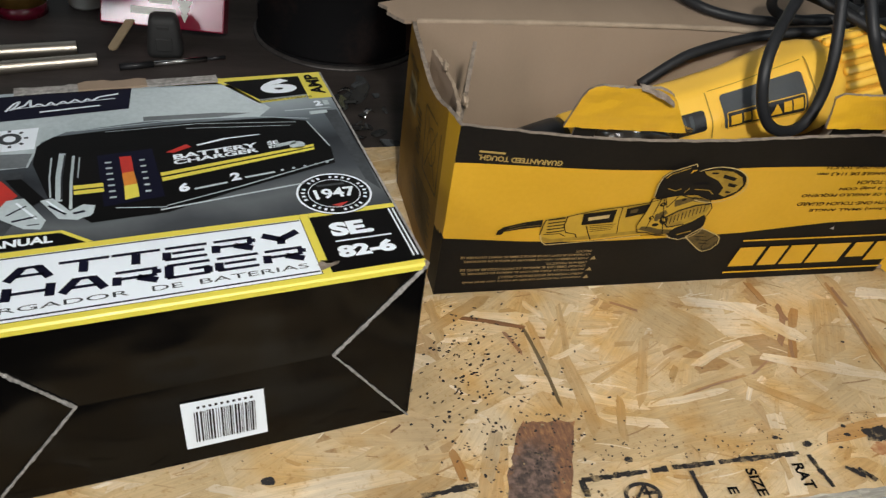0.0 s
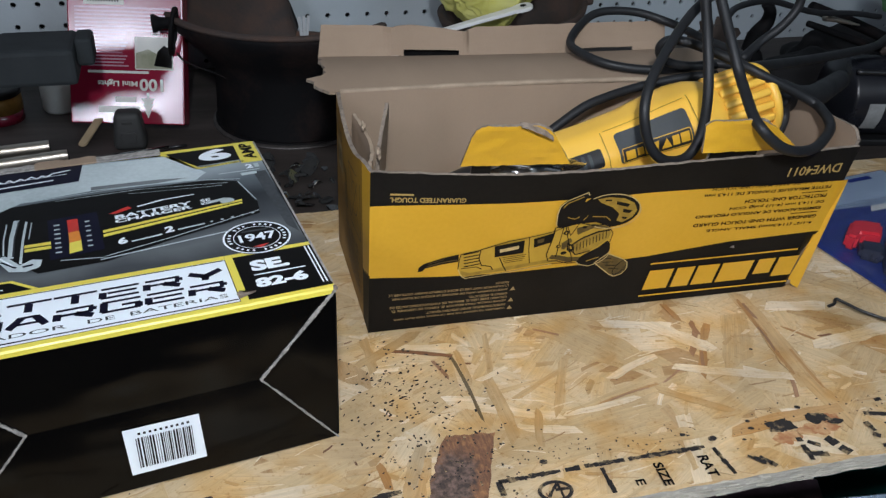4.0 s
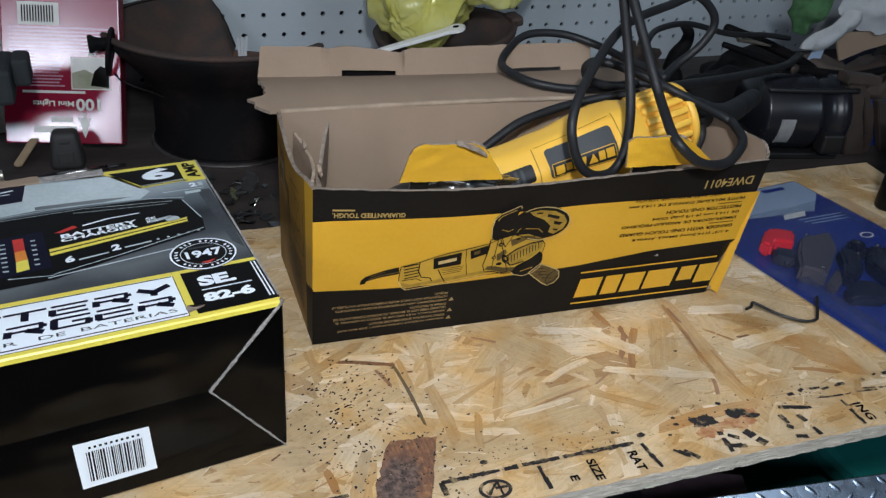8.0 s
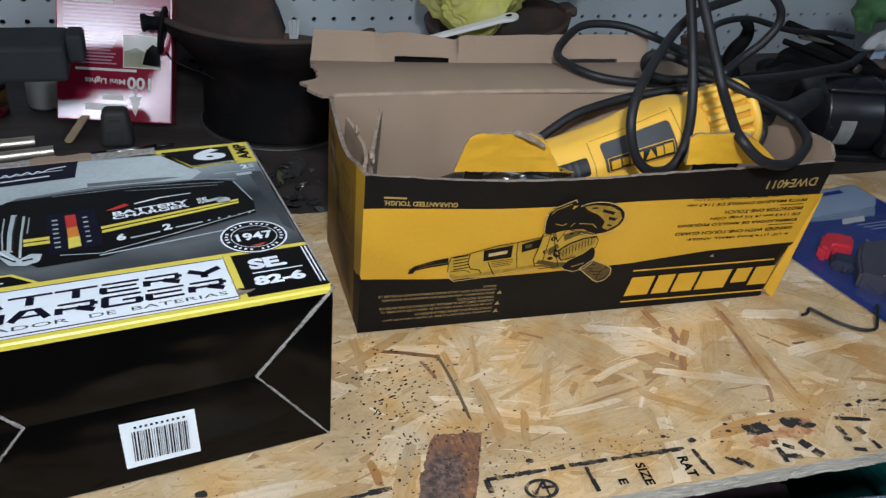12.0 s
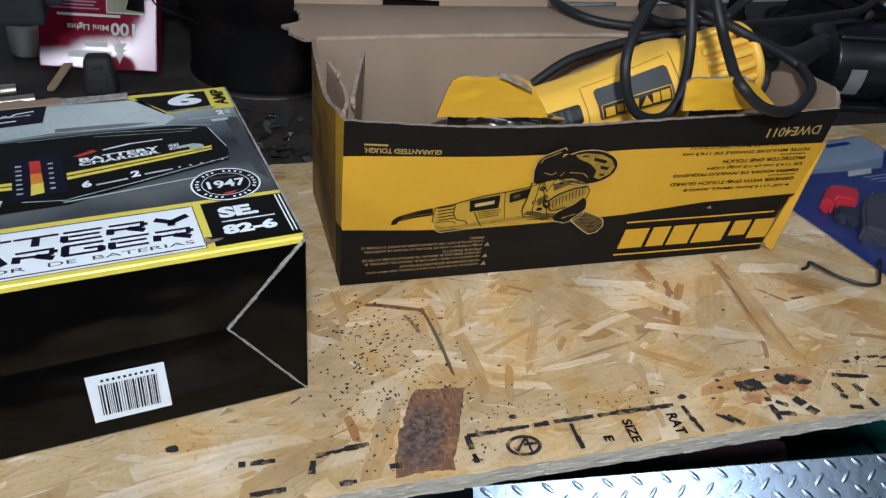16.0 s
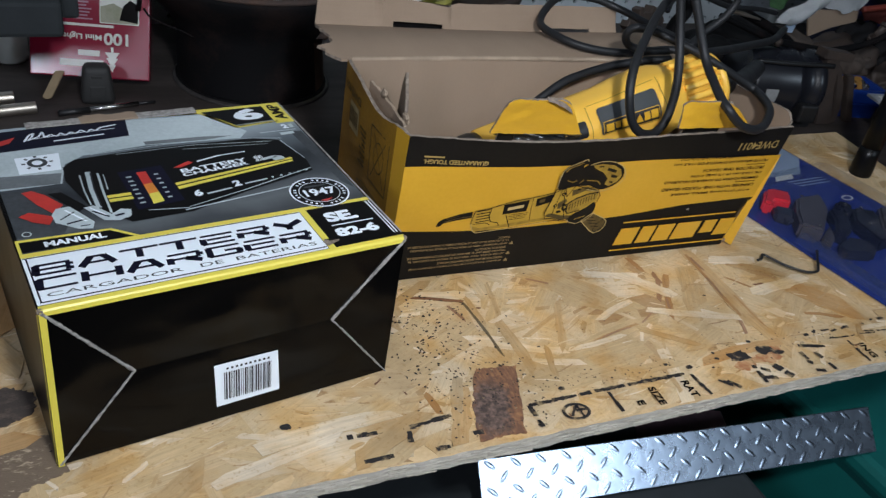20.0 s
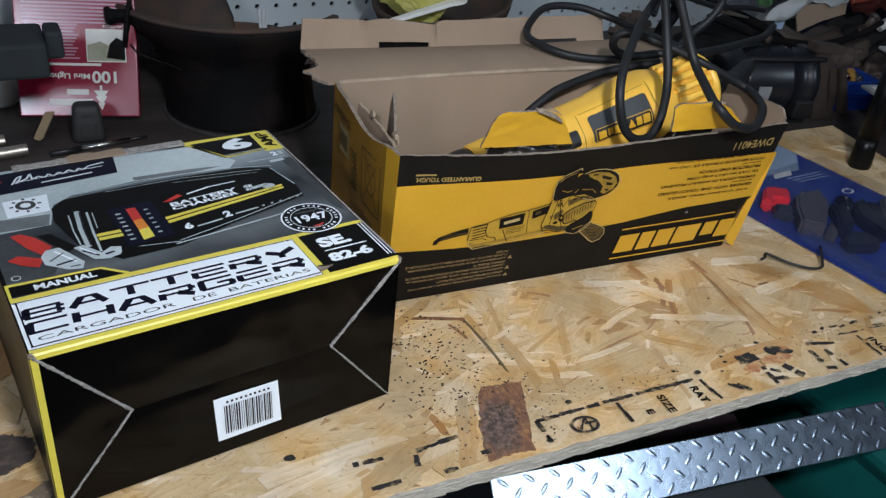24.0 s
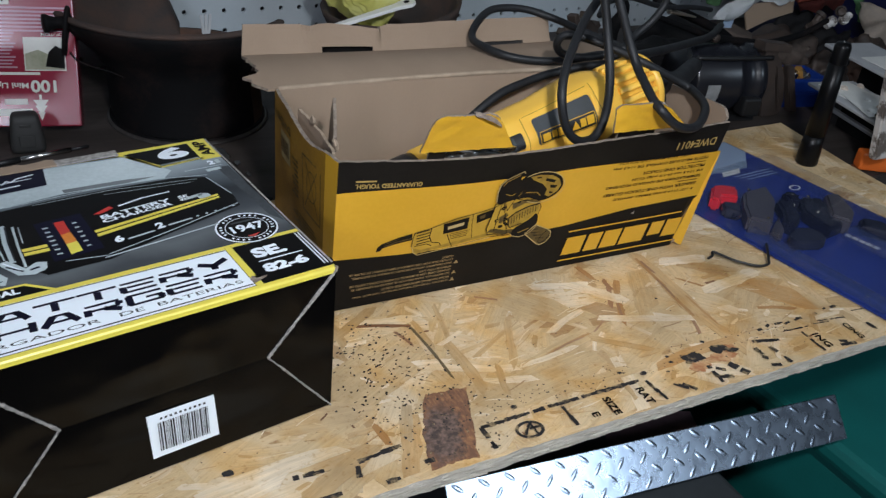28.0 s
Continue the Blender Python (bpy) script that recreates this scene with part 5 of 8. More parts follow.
front = part("front_panel", sheet_bm(110, 50, front_place, 0.0024, front_paint, True), [M_YELLOW, M_KRAFT, M_TORN, M_BLACKPRINT], gbox, "yellow and black printed front panel")
FP = lambda lift: (lambda x, z: front_at(x / 1000, z / 1000, lift))
f1, f2, f3 = FP(0.0004), FP(0.0007), FP(0.0010)
# upside-down print: text runs from its right end to its left, heads down
down = lambda x1, z1, s=0.0, put=None: (lambda u, v: (put or f2)(x1 - u, z1 - v + s * u))
lettering("slogan", "GUARANTEED TOUGH.", 46, 3.6, down(58, 106.6), M_GOLDPRINT, front, 0.03)
decal("web_bar", [rect(12, 108.0, 26, 109.3)], f2, M_GOLDPRINT, front, "unreadable small yellow print", 20)
lettering("model_word", "DWE4011", 42, 7.2, down(323.5, 111.5), M_GOLDPRINT, front, 0.01)
LINES = ((320, 60.5, 86, '4-1/2" (114.3mm) SMALL ANGLE'), (321, 65.8, 99, "GRINDER WITH ONE-TOUCH GUARD"), (321.5, 73.3, 100, "ESMERILADORA DE ANGULO PEQUENO"), (322, 78.6, 76, "DE 114.3 mm (4-1/2 pulg) CON"), (322, 83.6, 66, "PROTECTOR ONE-TOUCH"), (322.5, 91.0, 100, "PETITE MEULEUSE D'ANGLE DE 114,3 mm"), (323, 96.2, 96, "4-1/2 po) AVEC PARE-MAIN ONE-TOUCH"))
for x1, z1, w, body in LINES:
    lettering("product_line", body, w, 3.0, down(x1, z1 + 3.0, 0.02), M_BLACKPRINT, front, 0.02)
decal("print_rules", stroke([(298, 71.6), (320, 71.2)], 0.6) + stroke([(300, 89.2), (321, 88.8)], 0.6), f2, M_BLACKPRINT, front, "", 20)
# brand mark as plain slanted blocks between two rules
MARK = lambda x, z: f2(x + 0.10 * (z - 20), z)
BLOCKS = ((199, 218, 0), (221, 235, 1), (237.5, 255, 2), (257.5, 283, 3), (287, 301, 4), (304, 321, 5))
for x0, x1, k in BLOCKS:
    z0, z1 = (17, 31) if k == 4 else (13, 31)
    notch = (x1 - x0) * 0.30
    lowcut = [(x0 + notch, z0), (x0 + notch, z0 + 6), (x1 - notch, z0 + 6), (x1 - notch, z0)] if k in (0, 3, 5) else []
    topcut = [(x1 - notch, z1), (x1 - notch, z1 - 6.5), (x0 + notch, z1 - 6.5), (x0 + notch, z1)] if k in (1, 2, 4) else []
    decal("brand_shape", [[(x0, z0)] + lowcut + [(x1, z0), (x1, z1)] + topcut + [(x0, z1)]], MARK, M_YELLOW, front, "plain yellow slanted brand block", 14)
decal("brand_rule", stroke([(199, 37.6), (318, 37.4)], 1.4) + stroke([(197, 7.4), (320, 6.4)], 1.4), f2, M_YELLOW, front, "", 20)
# warning block, upside down like the rest
WARN = (("WARNING: TO REDUCE THE RISK OF INJURY, USER MUST READ", 78, 11.4), ("INSTRUCTION MANUAL BEFORE OPERATING PRODUCT.", 56, 14.6), ("ADVERTENCIA: PARA REDUCIR EL RIESGO DE LESIONES, EL", 80, 18.6), ("USUARIO DEBE LEER EL MANUAL DE INSTRUCCIONES ANTES DE", 81, 21.8), ("OPERAR EL PRODUCTO.", 27, 25.0), ("AVERTISSEMENT: AFIN DE REDUIRE LE RISQUE DE BLESSURES,", 80, 29.0), ("L'UTILISATEUR DOIT LIRE LE MODE D'EMPLOI AVANT D'UTILISER LE", 82, 32.2), ("PRODUIT.", 10, 35.4))
for k, (body, w, z) in enumerate(WARN):
    head_line = k in (0, 2, 5)
    lettering("warning_line", body, w, 2.0, down(95.0 - (0.0 if head_line else 0.0), z, -0.012), M_FINEPRINT, front, 0.015)
    if head_line:
        decal("warning_sign", [[(96.4, z - 2.6), (100.4, z - 2.6), (98.4, z + 0.8)]], f2, M_FINEPRINT, front, "small printed triangle", 9)
# printed picture of the tool
G = {
    "cord": [(31.4, 48.5), (32.1, 52.2), (35.2, 55.0), (47.3, 59.3), (57.5, 61.5), (58.0, 55.5), (46.1, 53.7), (36.2, 51.2), (34.7, 48.8)],
    "body": [(57.8, 58.3), (58.7, 62.5), (69.4, 64.9), (79.2, 68.3), (89.9, 71.6), (101.8, 73.5), (118.9, 77.0), (126, 80.5), (136.7, 48.8), (121.9, 48.5), (107.5, 47.1), (91.7, 44.7), (81.2, 43.8), (63.1, 41.9), (59.9, 44.5), (57.6, 50.5)],
    "label": [(80.4, 67.4), (100.0, 71.0), (100.6, 60.2), (81.4, 58.0)],
    "switch": [(105.9, 71.6), (118.6, 75.2), (118.5, 67.4), (107.2, 64.0)],
    "head": [(119.0, 80.0), (126.0, 81.4), (135.6, 82.4), (146.5, 82.5), (156.9, 77.5), (161.3, 70.9), (160.9, 64.2), (152.0, 56.9), (142.5, 47.9), (133.2, 47.7), (125.0, 51.0), (119.2, 51.2), (116.8, 57.2), (118.5, 68.1), (119.1, 74.6)],
}
H = {
    "guard": [(119.0, 82.2), (118.0, 90.8), (118.7, 97.5), (122.5, 101.9), (135.3, 107.6), (136.5, 105.4), (135.1, 100.0), (141.0, 90.0), (150.3, 90.5), (155.8, 86.3), (159.6, 80.3), (157.9, 77.3), (146.5, 82.0), (135.6, 82.0), (128.0, 80.0), (122.0, 79.0)],
    "face": [(143.9, 100.5), (151.4, 101.4), (163.0, 99.3), (171.3, 94.4), (174.8, 88.3), (172.8, 82.8), (166.2, 78.9), (161.7, 81.1), (162.3, 86.5), (156.2, 92.6), (146.8, 97.4)],
    "grille": [(132.1, 61.8), (135.8, 66.6), (145.2, 71.3), (154.0, 74.0), (159.7, 72.6), (159.5, 66.8), (151.5, 59.2), (141.3, 53.9), (136.3, 55.7)],
    "sphere": [(139.6, 48.4), (143.5, 53.4), (153.5, 59.0), (158.9, 64.5), (161.8, 61.5), (162.8, 55.6), (161.3, 49.8), (156.3, 45.5), (149.1, 43.5), (142.0, 45.7)],
    "grip": [(153.6, 45.6), (161.5, 53.2), (175.0, 46.3), (178.6, 43.2), (179.7, 37.6), (176.6, 32.6), (171.3, 31.0), (166.8, 33.6)],
}
f4, f5, f6, f7 = FP(0.0013), FP(0.0016), FP(0.0019), FP(0.0022)
disc = ellipse(155.2, 90.2, 21.6, 14.0, 40, -12)
decal("picture_disc", [disc], f1, M_BLACKPRINT, front, "printed grinding disc", 9)
decal("picture_disc_face", [H["face"]], f2, M_OLIVEPRINT, front, "", 9)
decals("picture_disc_print", [[(158, 97.6), (168, 94.2), (167, 91.8), (158, 95)], [(164, 90.6), (171, 88.6), (169.5, 86.4), (164.5, 87.8)], [(149, 99.7), (154, 99.4), (153.5, 98.2), (149.5, 98.4)], [(165, 84), (169, 83), (168, 81.6), (165, 82.6)]], f3, M_BLACKPRINT, front, "", 9)
decal("picture_cord", [G["cord"]], f1, M_BLACKPRINT, front, "", 12)
decal("picture_cord_light", stroke([(37, 52.6), (46, 55.6), (57, 57.2)], 0.8) + stroke([(38, 54.9), (48, 58.2)], 0.5), f2, M_GREYPRINT, front, "", 9)
decal("picture_body", [G["body"]], f1, M_PICBODY, front, "", 12)
decals("picture_shade", [[(60, 45.0), (64, 42.6), (81, 44.5), (92, 45.4), (107.5, 47.8), (122, 49.2), (134, 49.4), (133, 51.6), (119, 51.8), (99, 49.6), (81, 47.4), (66, 45.4), (60, 47.6)], [(119.5, 78.5), (123.5, 79.5), (124, 54), (121, 52.5)]], f2, M_OLIVEPRINT, front, "olive printed shading", 9)
decals("picture_rib", [q for k in range(5) for q in stroke([(60.5 + 0.3 * k, 61.6 - 2.6 * k), (70.5 + 0.4 * k, 63.4 - 2.6 * k)], 0.9)] + stroke([(71.5, 65), (71.2, 57), (73.5, 51.5), (80, 50), (81.5, 47)], 0.7) + stroke([(60, 49.6), (70, 50.5), (74, 48.2)], 0.6) + [q for k in range(4) for q in stroke([(87 + 0.5 * k, 57 - 1.6 * k), (103 - 0.5 * k, 58.4 - 1.6 * k)], 0.45)] + stroke([(85, 57), (88.5, 49.5), (91, 45)], 0.7) + stroke([(103, 73), (104, 63), (106.5, 50)], 0.5), f3, M_BLACKPRINT, front, "", 9)
decal("picture_head", [G["head"]], f3, M_PICBODY, front, "printed gear head", 9)
decals("picture_head_shade", [[(119, 53), (125, 51.5), (133, 48.4), (142, 48.5), (146, 52), (139, 52.4), (133, 53), (126, 55.4), (121, 56)], [(134, 78), (146, 80.5), (157, 76.5), (158, 74.4), (146, 76.6), (136, 72)], [(126, 66), (131.5, 70), (133.6, 67), (129, 60), (127, 60.5)]], f4, M_GREYPRINT, front, "dark printed shading", 9)
decal("picture_grille", [H["grille"]], f4, M_OLIVEPRINT, front, "", 9)
decals("picture_grille_line", [q for k in range(11) for q in stroke([(136.2 + 2.1 * k, 57.4 + 1.05 * k - 0.6), (135.0 + 2.1 * k, 63.4 + 1.0 * k)], 0.55)] + stroke([(131.8, 62.2), (140, 69.2), (150, 73.2), (159, 74)], 1.3) + stroke([(133, 60), (138, 54.6), (148, 57)], 0.9), f5, M_BLACKPRINT, front, "", 9)
decals("picture_bolt", [ellipse(127.5, 74.8, 2.0, 1.8, 12), ellipse(124.2, 63.6, 1.7, 1.6, 12), ellipse(129.0, 57.2, 2.2, 1.5, 12), ellipse(139.5, 78.6, 1.6, 1.1, 12), [(130, 66), (134, 64), (136, 59.5), (133.5, 57), (130.5, 60)]], f5, M_BLACKPRINT, front, "", 9)
decals("picture_bolt_light", [ellipse(127.6, 75.0, 0.9, 0.8, 8), ellipse(124.3, 63.8, 0.8, 0.7, 8), [(131.2, 63.6), (133.4, 62.6), (134.2, 60.4), (132.2, 60.6)]], f6, M_PICBODY, front, "", 9)
decals("picture_guard", [H["guard"], H["sphere"]], f4, M_BLACKPRINT, front, "", 9)
decal("picture_grip", [H["grip"]], f4, M_GREYPRINT, front, "printed side grip", 9)
decals("picture_grip_line", [q for k in range(4) for q in stroke([(157.0 + 3.0 * k, 46.6 - 3.2 * k + 1.6), (166 + 2.6 * k, 47.8 - 3.6 * k)], 0.6)] + stroke(ellipse(174.4, 38.6, 3.6, 7.0, 16, -32) + ellipse(174.4, 38.6, 3.6, 7.0, 16, -32)[:1], 0.6), f5, M_BLACKPRINT, front, "", 9)
decals("picture_stroke", stroke([(124, 54), (124.8, 80)], 0.6) + stroke([(127, 81), (131, 72), (135, 82)], 0.6) + stroke([(116.9, 57.4), (118.4, 68), (119, 79.6)], 0.6) + stroke([(137, 82), (146, 79), (157, 79.4)], 0.7), f5, M_BLACKPRINT, front, "", 9)
decals("picture_glint", stroke([(121.4, 96), (123.4, 99.4), (133.4, 104)], 0.7) + stroke([(137.2, 84.4), (139.6, 88.0)], 0.6) + stroke([(143, 87), (153, 85.6), (157, 82)], 0.7) + stroke([(147, 47.6), (156, 50.4)], 0.8) + stroke([(125.6, 88), (131, 86), (134, 87.6)], 0.6), f5, M_OLIVEPRINT, front, "", 9)
decals("picture_mark", [G["label"], G["switch"]], f4, M_BLACKPRINT, front, "", 12)
decals("picture_mark_print", [[(84, 64.6), (96.6, 67.0), (96.9, 64.2), (84.4, 61.8)]], f5, M_PALEPRINT, front, "", 9)
decals("picture_mark_print", [[(108.5, 70.6), (113, 71.8), (113.2, 68.6), (109, 67.6)]], f5, M_GREYPRINT, front, "", 9)
for key, w in (("body", 0.6), ("head", 0.6)):
    tagged(decal("picture_outline", stroke(G[key] + G[key][:1], w), f6, M_BLACKPRINT, front, "", 9), "black printed outline", "", "", "stuff")
for line, w in ((disc[-12:] + disc[:17], 0.7), (H["grip"] + H["grip"][:1], 0.7), (H["guard"][:6], 0.7), (H["sphere"][5:] + H["sphere"][:1], 0.6), (G["body"][9:], 0.6)):
    decal("picture_rim", stroke(line, w), f7, M_PALEPRINT, front, "pale printed outline", 9)
# clear tape on the upper front
decals("scuff", [[(258, 46), (262, 45), (261, 48)]], f3, M_CREASE, front, "", 9)

GD = 0.125


def left_place(u, v):
    """From the back to the front corner, seen from outside."""
    y = GD * (1 - u) + bow(0) * v * u
    top = 0.1235 - 0.0065 * math.exp(-((u - 0.62) / 0.22) ** 2) + 0.0013 * noise.noise(Vector((u * 15, 3, 0))) + 0.0004 * noise.noise(Vector((u * 40, 5, 0)))
    return (-0.005 * (1 - u) - 0.004 * math.sin(u * 3.14) * v, y, v * top)


# Slot 0 is the shade-darkened yellow; the front corner keeps the plain one.
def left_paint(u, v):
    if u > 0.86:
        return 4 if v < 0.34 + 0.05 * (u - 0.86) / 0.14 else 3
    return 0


left = part("left_panel", sheet_bm(50, 60, left_place, 0.0028, left_paint, True), [M_SIDESHADED, M_KRAFT, M_TORN, M_YELLOW, M_BLACKPRINT], gbox, "yellow printed end panel, shade put into its colour, torn top edge")
LP = lambda y, z: (left_place(1 - y / 1000 / GD, min(1, z / 123.5))[0] - 0.0005, left_place(1 - y / 1000 / GD, 0)[1], z / 1000)
decal("end_label", [rect(80, 79, 103, 101)], LP, M_BROWNLABEL, left, "small brownish barcode label", 12)
decals("label_bar", [rect(82.5 + 2.6 * k, 84, 84 + 2.6 * k, 97) for k in range(8)], lambda y, z: tuple(a - b for a, b in zip(LP(y, z), (0.0004, 0, 0))), M_GREYPRINT, left)
lettering("model_word", "DWE4011", 46, 7, lambda u, v: LP(78 + u, 111.5 - v), M_GREYPRINT, left, 0.02, "dark printed model number")
decals("end_print", [q for o in (stroke([(20, 60), (20, 104), (52, 104), (52, 60), (20, 60)], 1.3), stroke([(24, 64), (36, 84), (48, 64)], 1.0), stroke([(26, 100), (36, 84), (46, 100)], 1.0), stroke(ellipse(36, 84, 9, 12, 14) + ellipse(36, 84, 9, 12, 14)[:1], 1.0)) for q in o] + [rect(62, 62 + 4 * k, 76 - (k * 5) % 7, 64 + 4 * k) for k in range(8)], LP, M_GREYPRINT, left, "dark end print", 12)
decal("end_text", [rect(24 + 3 * (k % 3), 16 + 3 * k, 60 + (k * 11) % 19, 17.4 + 3 * k) for k in range(12)], LP, M_GREYPRINT, left, "unreadable dark end print", 12)


def right_place(u, v):
    y = 0.006 + (GD - 0.006) * u - 0.006 * v * (1 - u)
    top = lerp_at(u, [0, 0.05, 0.5, 1], [0.124, 0.1305, 0.1245, 0.123]) + 0.0008 * noise.noise(Vector((u * 14, 9, 0)))
    return (0.330 + 0.009 * v * (1 - 0.4 * u) + 0.004 * math.sin(u * 3) * v, y, v * top)


part("right_panel", sheet_bm(24, 14, right_place, 0.0028), [M_YELLOW, M_KRAFT, M_TORN], gbox, "yellow end panel with brown inside")
part("back_panel", sheet_bm(30, 14, lambda u, v: (0.334 - u * 0.339, GD + 0.006 * math.sin(u * 3.14) * v + 0.003 * (1 - u), v * 0.1235), 0.0028), [M_KRAFT, M_KRAFT, M_KRAFT], gbox, "brown cardboard back panel")
decals("torn_patch", [[(6, 112), (22, 108), (20, 100), (12, 103), (7, 98)]], lambda y, z: tuple(Vector(right_place((y - 6) / 119, z / 128)) + Vector((-0.0034, 0, 0))), M_YELLOW, gbox, "torn yellow patch inside the end panel")
part("bottom_panel", box_bm(0.326, GD - 0.008, 0.003, at=(0.165, 0.066, 0.0035)), M_KRAFT, gbox)


def lid_place(u, v):
    """The lid falls back from the rear edge, sagging a little."""
    x = -0.004 + u * 0.338 - 0.012 * math.exp(-u * 60) * (0.5 + 0.9 * noise.noise(Vector((v * 9, 1, 0))) + (1.0 if 0.1 < v < 0.3 else 0))
    y = GD + 0.006 * math.sin(u * 3.14) + 0.0005 + v * (0.083 - 0.012 * math.sin(u * 3.14))
    z = 0.1238 + 0.0045 * math.sin(v * 3.14) - 0.002 * v
    return (x, y, z)


part("lid", sheet_bm(60, 16, lid_place, 0.0024, vslot=0), [M_KRAFT, M_YELLOW, M_TORN], gbox, "brown cardboard lid folded back, torn at its end")


def tuck_place(u, v):
    x0, y0, z0 = lid_place(u, 1.0)
    w = 0.0225 + lerp_at(u, [0, 0.15, 0.21, 0.29, 0.345, 0.37, 0.55, 1], [0.0012, 0.0, 0.0018, -0.0010, -0.0034, -0.0012, 0.0, 0.0]) + 0.0007 * noise.noise(Vector((u * 30, 4, 0)))
    lean_ = lerp_at(u, [0, 0.147, 0.155, 0.21, 0.34, 0.352, 0.40, 0.7, 1], [0.45, 0.50, 0.26, 0.34, 0.20, 0.50, 0.42, 0.52, 0.44])
    crush = 0.0009 * noise.noise(Vector((u * 14, v * 3, 7)))
    return (x0 + 0.004 * v * (1 if u < 0.1 else 0), y0 + v * w * lean_ + crush, z0 - 0.0014 * math.sin(v * 3.14) + v * w * 0.96)


def tuck(u0, u1, low=0.0, name="tuck_flap", high=1.0):
    n = max(6, int(110 * (u1 - u0)))
    part(name, sheet_bm(n, 6, lambda u, v: tuck_place(u0 + (u1 - u0) * u, low + (high - low) * v), 0.0022), [M_KRAFT, M_YELLOW, M_TORN], gbox, "creased brown tuck flap")


tuck(0.0, 0.188)
tuck(0.188, 0.325, 0.24)
tuck(0.325, 0.645)
tuck(0.645, 0.785, 0.16)
tuck(0.785, 0.88)
# crest where the lid folds back, its highlight put into paler kraft
part("fold_crest", tube_bm([(-0.002 + 0.334 * k / 24, GD - 0.0002 + 0.006 * math.sin(k / 24 * 3.14), 0.1236 + 0.0003 * noise.noise(Vector((k * 0.9, 0, 0)))) for k in range(25)], lambda s: 0.0021 + 0.0003 * noise.noise(Vector((s * 20, 3, 0))), 12, 3), M_FOLD, gbox, "lid fold with its highlight put into paler kraft", True)
# dark sheet added behind the locking slot in place of the shade there
part("slot_shade_sheet", sheet_bm(8, 3, lambda u, v: tuple(Vector(tuck_place(0.180 + 0.155 * u, -0.1 + 0.6 * v)) + Vector((0, 0.006, -0.003))), 0.0015), M_DARK, gbox, "dark sheet standing for the shade behind the locking slot")
# yellow tabs that stick up from the front edge
TABS = (
    ((0.0515, -0.0195, 0.1305), (0.0575, -0.0260, 0.1585), (0.0990, -0.0330, 0.1605), (0.1160, -0.0290, 0.1330)),
    ((0.2105, -0.0160, 0.1285), (0.2095, -0.0145, 0.1495), (0.2470, -0.0215, 0.1530), (0.2780, -0.0170, 0.1285)),
)
for k, corners in enumerate(TABS):
    bl, tl, tr, br = (Vector(c) for c in corners)
    def tab_place(u, v, bl=bl, tl=tl, tr=tr, br=br, k=k):
        p = (bl * (1 - u) + br * u) * (1 - v) + (tl * (1 - u) + tr * u) * v
        rag = 0.0007 * noise.noise(Vector((u * 30, v * 30, k * 7)))
        clip_ = -0.003 * max(0, v - 0.7) / 0.3 * (max(0, u - 0.85) / 0.15 + max(0, 0.10 - u) / 0.1)
        return p + Vector((rag * (1 if u in (0, 1) else 0), -0.0018 * math.sin(u * 3.14) * v + 0.0008 * noise.noise(Vector((u * 5, v * 4, 3 + k))), clip_ + (rag if v in (0, 1) else 0)))
    part("front_tab", sheet_bm(26, 10, tab_place, 0.0020), [M_YELLOW, M_KRAFT, M_TORN], gbox, "yellow cardboard tab bent over the front edge")
    # the tab's root runs down behind the front panel, painted black for its shade
    a, b = bl.lerp(br, 0.12), bl.lerp(br, 0.62 if k else 0.30)
    def root_place(u, v, a=a, b=b):
        p = a.lerp(b, u)
        return (p.x, p.y + 0.0035 + 0.006 * (1 - v), 0.108 + v * (p.z + 0.001 - 0.108))
    part("tab_root", sheet_bm(10, 6, root_place, 0.0018), [M_BLACKPRINT, M_KRAFT, M_TORN], gbox, "tab root painted black for the shade under the bent tab")
bm = sheet_bm(10, 5, lambda u, v: (0.082 + 0.020 * u, -0.0335 + 0.004 * v - 0.002 * math.sin(u * 3), 0.1600 - 0.0055 * u * u + 0.0015 * v + 0.0012 * noise.noise(Vector((u * 6, v * 3, 2))) - 0.004 * (1 - v) * u), 0.0005)
part("peeled_paper", bm, M_TORN, gbox, "peeled grey paper corner")
# inner dust flap standing up, torn, and ragged layers along the end
for (y0, y1, x, h, s) in ((0.034, 0.076, 0.0090, 0.015, 1),):
    out = []
    for k in range(15):
        t = k / 14
        out.append((y0 + (y1 - y0) * t, 0.122 + h * max(0.0, 1 - abs(t - 0.80) / (0.8 if t < 0.8 else 0.2)) ** 0.8 + 0.004 * noise.noise(Vector((t * 13, s, 0)))))
    out += [(y1, 0.085), (y0, 0.085)]
    bm = bmesh.new()
    a = [bm.verts.new((x + (y - y0) * 0.29 + (z - 0.09) * 0.05, y, z)) for y, z in out]
    b = [bm.verts.new((x + 0.0024 + (y - y0) * 0.29 + (z - 0.09) * 0.05, y, z)) for y, z in out]
    bm.faces.new(a)
    bm.faces.new(list(reversed(b)))
    for k in range(len(a)):
        n = (k + 1) % len(a)
        bm.faces.new((a[k], a[n], b[n], b[k])).material_index = 1
    part("dust_flap", bm, [M_KRAFT, M_TORN], gbox, "torn brown dust flap standing up")
# torn inner layers behind the end panel, with a dark gap between
def layer_place(u, v):
    y = 0.086 - 0.076 * u
    rag = 0.0016 * noise.noise(Vector((u * 6, 1, 0))) + 0.0010 * noise.noise(Vector((u * 23, 1, 4)))
    top = left_place(1 - y / GD, 1.0)[2] - 0.0004 + rag
    return (0.0012 + 0.0062 * math.sin(u * 3.14) * (0.4 + 0.6 * v) + 0.0010 * noise.noise(Vector((u * 7, v * 2, 1))), y, 0.085 + v * (top - 0.085))


